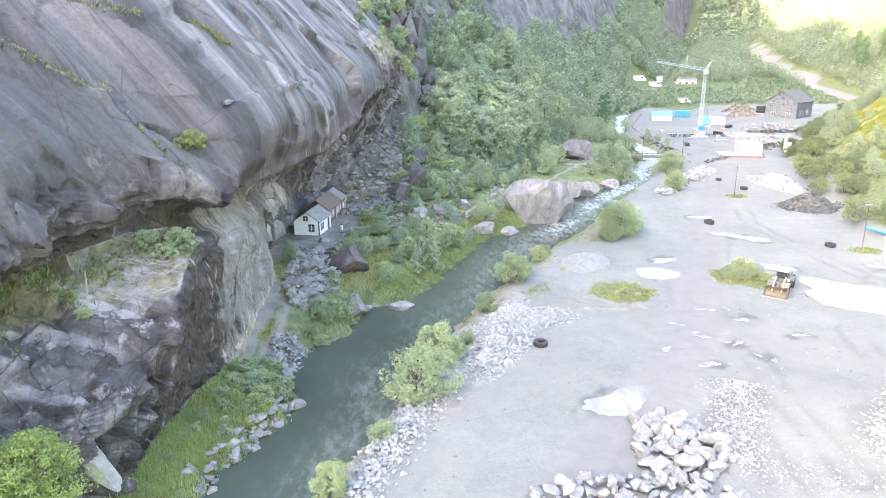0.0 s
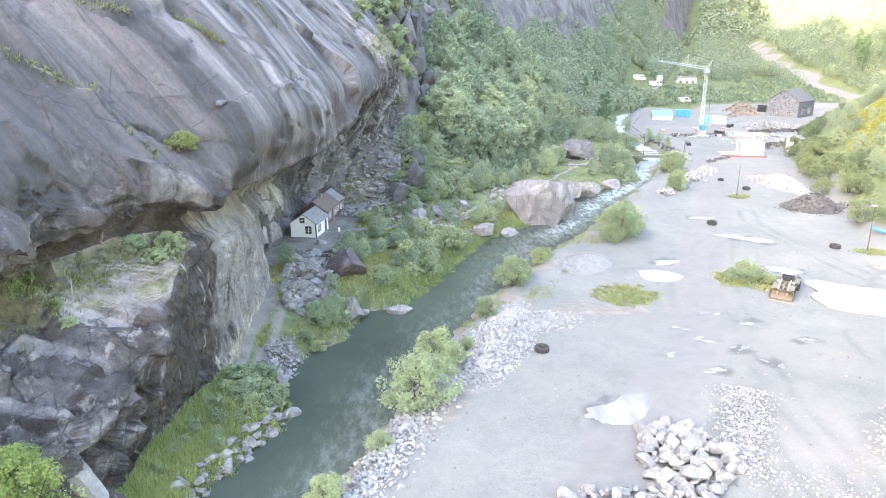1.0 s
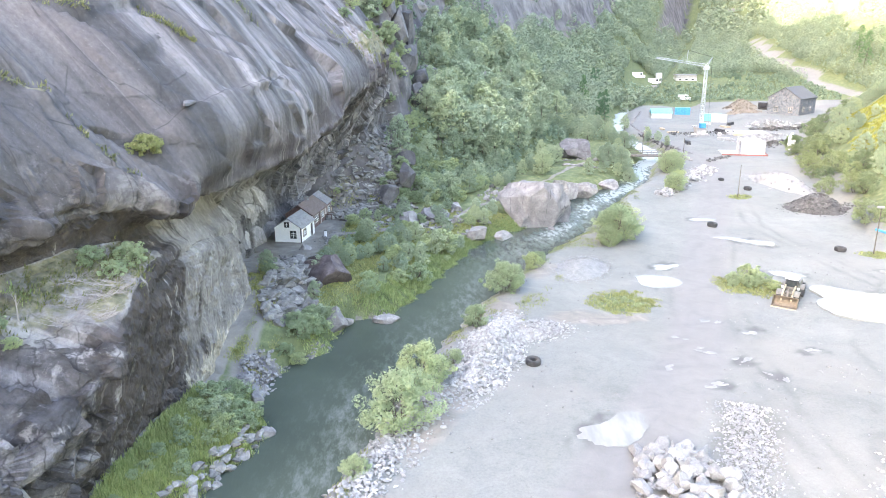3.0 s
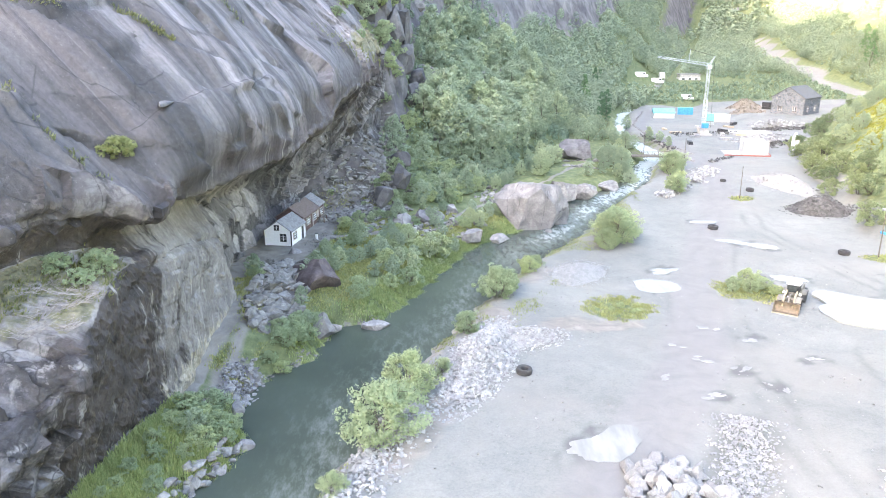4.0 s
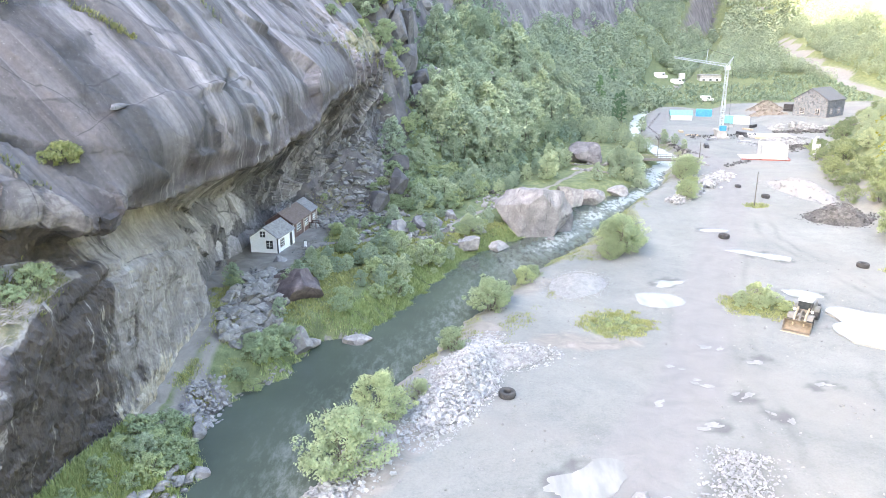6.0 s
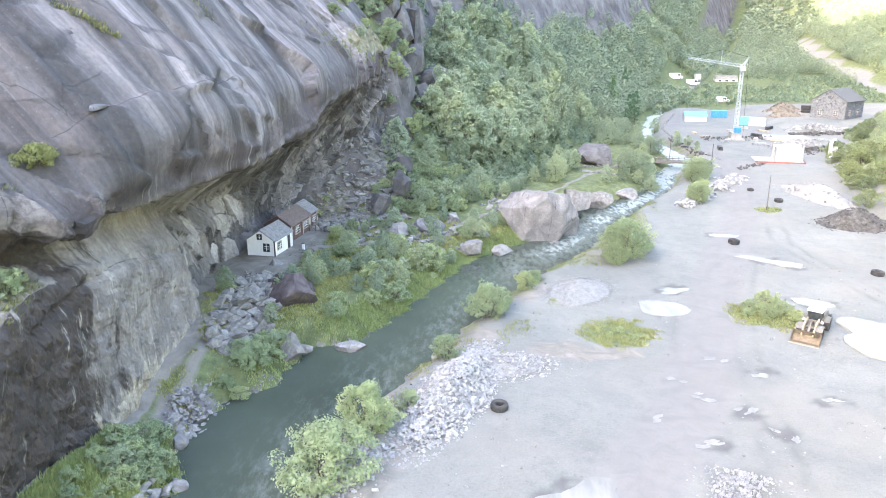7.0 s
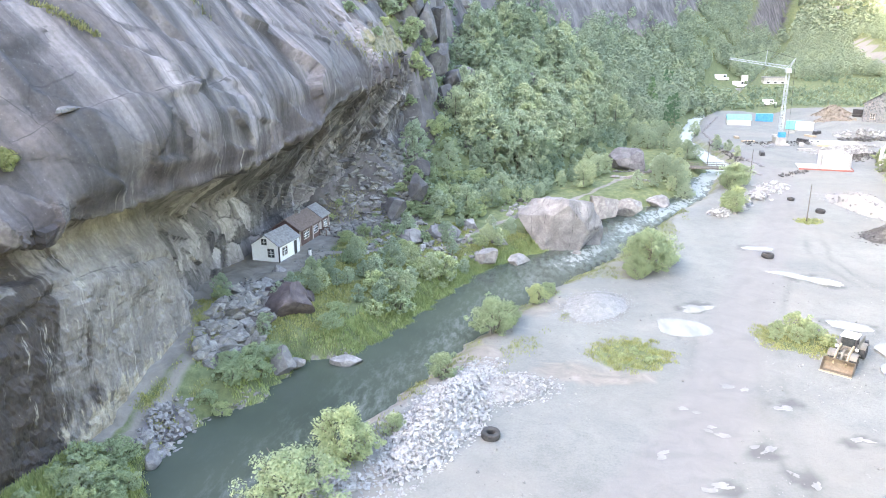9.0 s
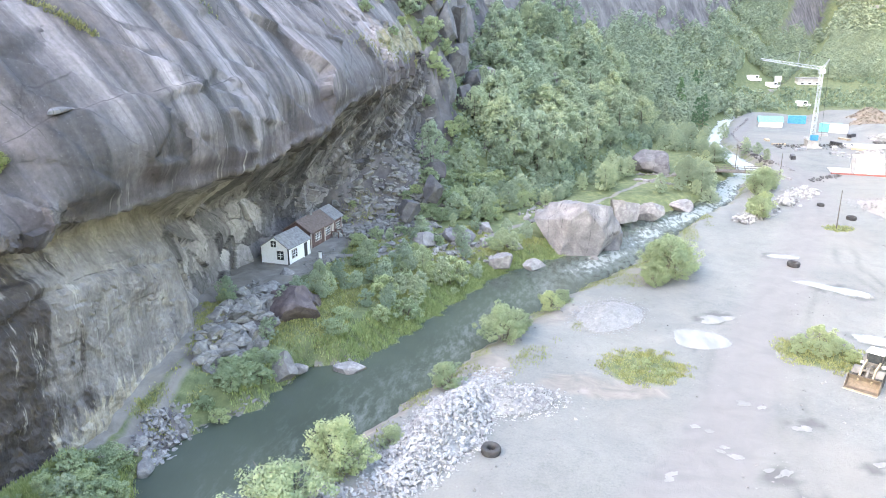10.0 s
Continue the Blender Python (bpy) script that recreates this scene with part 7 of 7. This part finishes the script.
far_woods("far_woods", sample(1500, 20, 330, 292, 620, lambda x, y: (x < left_edge(y) + np.where((y > 325) & (y < 402), -4, 14)) & (x > left_edge(y) - 90) & hill_keep(x, y)), FAR_LEAF, 4, 8.5, 90, 0.9, "green mixed woods on the far slope", 1)
far_woods("far_woods", sample(3500, 60, 460, 325, 640, lambda x, y: (x > right_edge(y) - 75) & (x > river_r(y) + 8) & (y > 395 + 0 * x) & hill_keep(x, y)), FAR_LEAF, 4, 8, 84, 0.72, "green mixed woods on the valley floor", 2)
far_woods("far_woods", sample(2600, 120, 330, 290, 460, lambda x, y: (x > right_edge(y) - 6) & hill_keep(x, y)), FAR_LEAF, 3.5, 8, 96, 0.52, "green mixed woods on the far hill", 3)
far_woods("far_woods", sample(5600, 60, 800, 600, 1000, lambda x, y: hill_keep(x, y)), FAR_LEAF, 6, 11, 30, 2.3, "green woods on the valley's end", 4)
far_woods("wood_undergrowth", sample(2100, -45, 62, 112, 262, lambda x, y: (left_edge(y) - x > -3) & (left_edge(y) - x < 70) & (x > np.where(y < 150, foot_x(np.minimum(y, 141)) + 5, -80)) & (blob(x, y, -12, 124, 9, 14) < 0) & (np.abs(x - 35) + np.abs(y - 186) > 12) & (vnoise(x / 8, y / 8, 0, 17) > -0.5)), UNDERGROWTH, 1.2, 3.6, 70, 0.46, "green undergrowth between the birches", 6)
far_woods("far_woods", sample(520, -30, 75, 245, 300, lambda x, y: (left_edge(y) - x > -3) & (left_edge(y) - x < 75) & hill_keep(x, y)), FAR_LEAF, 4.5, 8.5, 150, 0.55, "green birch woods up the slope", 7)
far_woods("cliff_woods", sample(950, -60, 330, 195, 640, lambda x, y: (left_edge(y) - x > 20) & (left_edge(y) - x < 110) & (vnoise(x / 14, y / 14, 0, 19) > -0.35)), FAR_LEAF, 3, 7, 80, 0.7, "green trees clinging to the steep rock", 9)
far_woods("far_woods", sample(1500, 190, 440, 395, 650, lambda x, y: (x > right_edge(y) - 8) & (trail(x, y, HILL_ROAD) > 5) & (vnoise(x / 20, y / 20, 0, 27) > -0.4)), FAR_LEAF, 4, 8.5, 60, 0.9, "sunlit green trees on the steep far hill", 10)
far_woods("far_thicket", sample(1100, 66, 200, 308, 400, lambda x, y: (x > river_l(y) - 30) & ((y < 362) | (x < 92) | (x > 142)) & hill_keep(x, y)), UNDERGROWTH, 1.0, 2.6, 26, 0.7, "low green thicket round the far site", 5)

# ---- loose rocks under the overhang and along the bank ----
SCREE = [hull_mesh("rock", 80 + i, GREY_STONE, 0.5, n=13) for i in range(8)]
BANK_STONE = stone("bank_stone", (0.17, 0.17, 0.175), (0.27, 0.265, 0.268), (0.4, 0.39, 0.385), by="object")
BANK_ROCKS = [hull_mesh("rock", 90 + i, BANK_STONE, 0.7, n=13) for i in range(6)]
pile2 = thing("stone_pile", pose(-16.2, 67.2, 0), "pile of grey stones at the water's edge", "stone pile")
for i in range(190):
    a, d = R.uniform(0, 6.28), R.random() ** 0.6
    x, y = -16.2 + 1.9 * d * math.cos(a), 67.2 + 3.5 * d * math.sin(a)
    s = R.uniform(0.25, 0.75) * (1.35 if y < 66 else 1.0)
    ob = new("rock", R.choice(BANK_ROCKS))
    ob.parent = pile2
    ob.matrix_parent_inverse = pile2.matrix_world.inverted()
    ob.matrix_world = spin(R, x, y, gz1(x, y) + s * 0.2 + 0.5 * (1 - d) * R.random(), s)
SCREE_STUFF = stone("scree_stone", (0.125, 0.121, 0.117), (0.215, 0.209, 0.203), (0.35, 0.341, 0.33))


def scree_field(cx, cy, rx, ry, turn, count, smin, smax, seed, label):
    r = random.Random(seed)
    places = []
    c, s_ = math.cos(radians(turn)), math.sin(radians(turn))
    for _ in range(count):
        a, d = r.uniform(0, 6.28), r.random() ** 0.6
        x, y = rx * d * math.cos(a), ry * d * math.sin(a)
        x, y = cx + c * x - s_ * y, cy + s_ * x + c * y
        s = smin + (smax - smin) * r.random() ** 2.5
        places.append((x, y, gz1(x, y) + s * 0.15, s))
    piled("scree", SCREE, places, SCREE_STUFF, label)


scree_field(-11, 125, 7.5, 12, -20, 1300, 0.25, 2.0, 31, "grey scree of broken rock below the cliff")
scree_field(-16.2, 84, 2.9, 9.5, 0, 620, 0.2, 2.4, 32, "grey rocks tumbled below the house terrace")
scree_field(-9, 141, 4, 5, 0, 260, 0.3, 1.6, 38, "grey scree at the corner of the cliff")
scree_field(-17.5, 90, 3.2, 5, 0, 260, 0.15, 1.0, 39, "grey stones on the slope below the house terrace")
scree_field(-14.5, 103, 2.5, 6, 0, 160, 0.15, 0.7, 40, "grey stones at the edge of the house terrace")
scree_field(-3, 117, 10, 7, 20, 260, 0.3, 1.5, 33, "grey rocks on the green bank")
rubble_row("scree", -18.9, 44.5, -13.7, 57.2, 1.2, 150, 0.15, 1.4, SCREE_STUFF, "grey stones along the water's edge", SCREE, 34, 0.2)
rubble_row("scree", -14.9, 69, -10.6, 75, 0.4, 60, 0.2, 0.7, SCREE_STUFF, "grey stones along the water's edge", SCREE, 36, 0.1)
rubble_row("scree", -9.8, 80, -4.8, 84.4, 0.4, 50, 0.2, 0.7, SCREE_STUFF, "grey stones along the water's edge", SCREE, 37, 0.1)
scree_field(15, 140, 10, 6, 50, 160, 0.4, 2.0, 35, "grey rocks at the edge of the wood")
for i, (x, y, z, sx, sz, m, lab) in enumerate([
        (-17.2, 97.5, 1.8, 1.7, 1.2, GREY_STONE, "pale rounded boulder below the white house"), (-15.6, 95.5, 1.3, 1.5, 1.0, GREY_STONE, "grey boulder below the white house"),
        (-14.9, 92.2, 1.4, 1.9, 1.6, BROWN_STONE, "dark brown boulder below the house terrace"), (-16.2, 82.3, 1.0, 1.5, 1.0, GREY_STONE, "grey slab on the rocky slope"), (-15.0, 80.0, 0.2, 1.6, 1.0, GREY_STONE, "grey slab on the rocky slope"),
        (-10.8, 108.5, 1.0, 1.3, 1.2, GREY_STONE, "grey boulder on the green bank"), (-9.2, 109.2, 0.8, 1.1, 0.9, GREY_STONE, "grey boulder on the green bank"),
        (0.5, 121.5, 1.0, 3.2, 1.8, PINK_STONE, "pinkish rock outcrop beside the path"), (-3.6, 116.2, 1.4, 2.6, 1.7, PINK_STONE, "pinkish rock outcrop below the path"), (7.2, 114.6, -0.8, 2.3, 1.5, GREY_STONE, "grey rock beside the path"), (-12.2, 90.2, 1.4, 2.4, 2.0, BROWN_STONE, "dark brown boulder leaning on a larger one"), (-6.4, 111.5, 0.6, 1.4, 1.1, GREY_STONE, "grey boulder on the green bank"), (5.0, 120, 0.0, 2.6, 1.8, GREY_STONE, "grey boulder beside the path"), (8.0, 121, -0.6, 2.6, 1.9, GREY_STONE, "grey boulder beside the path"),
        (3.5, 125, 1.2, 2.2, 1.8, GREY_STONE, "grey boulder beside the path"), (11.2, 117.5, -2.0, 2.2, 1.0, GREY_STONE, "low grey rock at the water's edge"), (-15.6, 63.6, -1.9, 1.1, 1.0, GREY_STONE, "pale grey boulder at the water's edge"),
        (-13.2, 57.8, -2.0, 1.0, 0.8, GREY_STONE, "grey boulder at the water's edge"), (-14.6, 54.6, -2.0, 0.9, 0.7, GREY_STONE, "grey boulder at the water's edge"), (-10.2, 59.5, -2.75, 1.5, 0.7, DARK_STONE, "brownish rock under the shallow water"),
        (-9.6, 80.5, -1.6, 1.0, 0.9, GREY_STONE, "grey boulder on the green bank"), (-4.5, 127, 6.6, 2.6, 2.4, SLATE_ROCK, "dark grey boulder in the scree"), (-7.5, 122, 4.2, 2.2, 1.8, SLATE_ROCK, "dark grey boulder in the scree"),
        (-5.2, 132, 8.0, 2.4, 2.4, SLATE_ROCK, "dark grey boulder in the scree"), (20, 122.4, -2.1, 0.8, 0.6, GREY_STONE, "small rock in the river"), (37, 156, -1.6, 3.0, 1.8, GREY_STONE, "grey boulder at the water's edge")]):
    boulder("boulder", x, y, z, (sx, sx * 0.9, sz), 100 + i, m, lab, turn=i * 40, detail=3 if sx < 2 else 4)
for x, y in sample(60, -30, 60, 150, 290, lambda x, y: (left_edge(y) - x > 4) & (left_edge(y) - x < 60)):
    s = R.uniform(1.2, 3.2)
    boulder("boulder", x, y, gz1(x, y) + 0.3, (s, s * 0.8, s * 0.8), int(x * 7 + y), GREY_STONE, "grey boulder among the trees", turn=R.uniform(0, 360), detail=2, group="woodland boulders")

peb = sample(2600, -4, 60, 42, 112, lambda x, y: (x > river_r(y) + 2.0) & (trail(x, y, HAUL_ROAD) > 2.0) & (vnoise(x / 5, y / 5, 0, 23) > -0.1))
piled("pebbles", CHIPS, [(x, y, gz1(x, y) + 0.02, 0.07 + 0.3 * R.random() ** 4) for x, y in peb], SCREE_STUFF, "small stones strewn over the quarry floor")
# ---- growth and loose blocks on the rock ----
def cliff_tufts(name, line, count, material, label, blade, seed, low=False, spread=0.35):
    g = np.random.RandomState(seed)
    ys_, zs_ = [q[0] for q in line], [q[1] for q in line]
    v = []
    for _ in range(count):
        t = g.uniform(0, len(line) - 1)
        i = min(int(t), len(line) - 2)
        y = ys_[i] + (t - i) * (ys_[i + 1] - ys_[i]) + g.normal() * spread
        z = zs_[i] + (t - i) * (zs_[i + 1] - zs_[i]) + g.normal() * spread * 0.6
        x, y2, z2 = on_cliff(y, z, low)
        for _ in range(8):
            h, a = g.uniform(*blade), g.uniform(0, 6.28)
            f = np.array([x, y, z2]) + g.normal(size=3) * 0.15
            sd = np.array([-math.sin(a), math.cos(a), 0]) * 0.06
            v += [f - sd, f + sd, f + np.array([math.cos(a) * h * 0.5 + 0.1, math.sin(a) * h * 0.5, h])]
    mesh_ob(name, np.array(v), np.arange(len(v)).reshape(-1, 3), material, kind="stuff", label=label, category="grass")


cliff_tufts("ledge_grass", [(50, 30.9), (54.0, 28.4), (56.0, 26.2)], 110, LEDGE_GRASS, "olive grass growing along a rock ledge", (0.12, 0.35), 1)
cliff_tufts("ledge_grass", [(60.5, 33.1), (65.6, 32.1)], 60, LEDGE_GRASS, "green grass growing along a rock ledge", (0.12, 0.35), 2)
cliff_tufts("ledge_grass", [(71.0, 31.7), (72.2, 30.5), (72.7, 29.3)], 90, LEDGE_GRASS, "green grass growing along a rock ledge", (0.12, 0.35), 3)
cliff_tufts("ledge_grass", [(83.9, 35.7), (88.8, 34.4), (89.8, 31.3)], 60, LEDGE_GRASS, "green grass growing along a rock ledge", (0.12, 0.35), 4)
cliff_tufts("ledge_grass", [(56.8, 24.5), (56.0, 22.9), (56.7, 20.8), (57.2, 19.2)], 26, LEDGE_GRASS, "small tufts in a rock joint", (0.15, 0.35), 5, spread=0.12)
cliff_tufts("ledge_grass", [(112, 30), (124, 27), (136, 25)], 160, LEDGE_GRASS, "dry grass on the rock shoulder", (0.12, 0.35), 6, spread=1.5)
cliff_tufts("ledge_grass", [(41, 11.5), (45, 13.4), (50, 13.8), (57, 14.2)], 420, LEDGE_GRASS, "rough grass on the ledge under the lip", (0.12, 0.35), 7, True, 0.8)
cliff_tufts("ledge_grass", [(42, 12.8), (45, 13.8), (48, 14.2)], 160, GRASS, "bright green grass on the ledge under the lip", (0.15, 0.4), 8, True, 0.5)
fx_, fy_, fz_2 = on_cliff(60.6, 21.4)
FERN_LEAF = foliage("fern_leaf", (0.165, 0.2, 0.085), (0.22, 0.25, 0.11), (0.285, 0.295, 0.15))
plant("fern_shrub", make_plant("fern_shrub", 95, 1.1, 1.25, 0.05, 60, 70, 0.11, FERN_LEAF, 3, 5, trunk=0.03), fx_ + 0.1, fy_, fz_2 - 0.3, 1.25, 1.0, "bright green shrub rooted in a rock joint", "shrub")
for y, z, s in ((134, 34.5, 1.1), (138, 31, 0.7), (130, 29.5, 0.6), (126, 33, 0.8)):
    x, y2, z2 = on_cliff(y, z)
    plant("shrub", R.choice(SHRUBS), x, y, z2 - 0.2, s * 1.3, R.uniform(0, 6.28), "green shrub on the rock shoulder", "shrub", "rock shrubs")
for x, y, s in ((-21.3, 54.6, 1.0), (-21.6, 52.6, 0.8), (-25.6, 45.6, 0.5), (-22.2, 56.6, 0.8), (-23.4, 53.2, 0.9), (-24.4, 44.6, 0.45)):
    plant("shrub", R.choice(SHRUBS), x, y, ledge_z(x, y) - 0.15, s, R.uniform(0, 6.28), "green shrub on the ledge under the lip", "shrub", "rock shrubs")
NEAR_LEAF = foliage("near_leaf", (0.17, 0.245, 0.09), (0.215, 0.29, 0.11), (0.265, 0.33, 0.13))
NEAR_TREE = make_plant("bushy_tree", 91, 3.2, 1.9, 0.2, 150, 110, 0.095, NEAR_LEAF, 4, 5, trunk=0.05)
plant("bushy_tree", NEAR_TREE, -22.9, 34.4, 4.0, 1.5, 0.4, "bright green bushy tree at the foot of the rock", "tree", "rock trees")
plant("bushy_tree", NEAR_TREE, -24.8, 33.6, 3.8, 1.4, 2.4, "bright green bushy tree at the foot of the rock", "tree", "rock trees")


def dead_bush(x, y, z, size, seed, label):
    r = random.Random(seed)
    bm = bmesh.new()
    for _ in range(46):
        a = r.uniform(0, 6.28)
        at = Vector((r.uniform(-.5, .5) * size, r.uniform(-.7, .7) * size, -0.1))
        for k_ in range(3):
            to = at + Vector((math.cos(a), math.sin(a), r.uniform(0.1, 0.7))) * size * 0.28
            bar(bm, at, to, 0.022 - 0.006 * k_, 0.016 - 0.006 * k_, 3)
            at = to
            a += r.uniform(-0.7, 0.7)
    ob = part("dead_bush", bm, DEAD_WOOD)
    ob.matrix_world = pose(x, y, z)
    tagged(ob, label, "dead bush", "dead bushes")


for i, (x, y, size) in enumerate(((-21.4, 50.4, 1.6), (-22.8, 49.4, 1.5), (-21.6, 52.0, 1.8), (-22.4, 47.6, 1.4), (-20.8, 48.8, 1.2), (-23.6, 51.0, 1.4), (-20.6, 51.6, 1.5))):
    dead_bush(x, y, ledge_z(x, y), size, i + 1, "bare grey dead branches on the rock ledge")
snag = thing("dead_birch", pose(-25.0, 46.5, ledge_z(-25.0, 46.5), 4, 3), "thin pale dead birch stem on the ledge", "tree")
part("trunk", bar(bar(barred((0, 0, -0.3), (0.1, 0, 1.9), 0.06, 0.035), (0.05, 0, 1.1), (0.35, 0.2, 1.7), 0.025, 0.01), (0.05, 0, 1.4), (-0.25, 0.2, 1.9), 0.02, 0.01), DEAD_WOOD, snag)
NEAR_ROCK = stone("near_rock", (0.1, 0.1, 0.11), (0.19, 0.185, 0.2), (0.33, 0.32, 0.33), 0.35, by="object")
PALE_ROCK = stone("pale_rock", (0.22, 0.215, 0.22), (0.34, 0.33, 0.33), (0.46, 0.45, 0.44), 0.35, by="object")
for i, (x, y, z, sx, sy, sz, m, lab) in enumerate([
        (-23.5, 40.6, 3.4, 1.9, 1.7, 3.9, PALE_ROCK, "pale slanting rock slab at the cliff foot"),
        (-26.0, 38.0, 5.0, 2.2, 2.2, 2.0, NEAR_ROCK, "grey rock block at the cliff foot")]):
    block = boulder("rock_block", x, y, z, (sx, sy, sz), 300 + i, m, lab, "rock", detail=5, cuts=20, rough=0.12)
    block.matrix_world = pose(x, y, z, 8, (-33, 0)[i], i * 33)
cx_, cy_, cz_ = on_cliff(66.0, 24.5)
boulder("rock_flake", cx_ + 0.15, cy_, cz_, (0.7, 2.7, 0.3), 417, SLATE_ROCK, "loose grey rock flake on the face", "rock", detail=3)
for x, y, sx, sz in ((29, 250, 7, 5), (22, 236, 5, 4), (12, 205, 4, 4), (40, 268, 6, 6), (-2, 172, 4, 4), (3, 160, 3, 3)):
    boulder("outcrop", x, y, gz1(x, y) + 0.5, (sx, sx * 0.7, sz), int(x + y), PINK_STONE, "pinkish grey rock outcrop among the birches", "rock", turn=30, detail=4, cuts=18)

# broken crags in the gully behind the corner of the rock
for i, (x, y, z, sx, sz) in enumerate(((-7.0, 147.5, 6, 2.6, 4.5), (-5.6, 149.5, 11, 2.4, 5.0), (-8.4, 150, 15, 3.0, 6.5), (-6.6, 152.5, 21, 2.6, 6.0), (-9.6, 153, 26, 3.2, 7.0), (-7.4, 156, 31, 2.8, 6.5), (-10.5, 157, 37, 3.4, 7.5),
                                       (-8.2, 160, 42, 3.2, 7.0), (-4.6, 153, 13, 1.9, 3.6), (-4.0, 157, 18, 2.2, 4.5), (-5.4, 161, 25, 2.4, 5.5), (-6.4, 166, 32, 3.0, 6.0), (-3.4, 164, 21, 2.2, 4.0), (-12.5, 150, 20, 3.0, 8.0), (-13, 154, 34, 3.5, 8.0))):
    boulder("crag", x, y, z, (sx * 1.35, sx * 1.2, sz), 500 + i, SLATE_ROCK, "dark upright crag in the gully beside the cliff", "rock", turn=i * 47, group="gully crags", detail=5, cuts=24, rough=0.12)
for x, y, s in ((-20.4, 48.5, 0.5), (-19.8, 51.5, 0.6), (-19.2, 54.6, 0.7), (-18.8, 57.4, 0.8), (-17.4, 58.8, 0.9), (-16.6, 60.4, 0.8), (-20.8, 46.2, 0.45), (-18.2, 52.0, 0.5), (-16.8, 54.2, 0.6), (-15.6, 56.4, 0.7)):
    plant("shrub", R.choice(SHRUBS), x, y, gz1(x, y) - 0.05, s, R.uniform(0, 6.28), "leafy green shrub below the rock wall", "shrub", "bank shrubs")
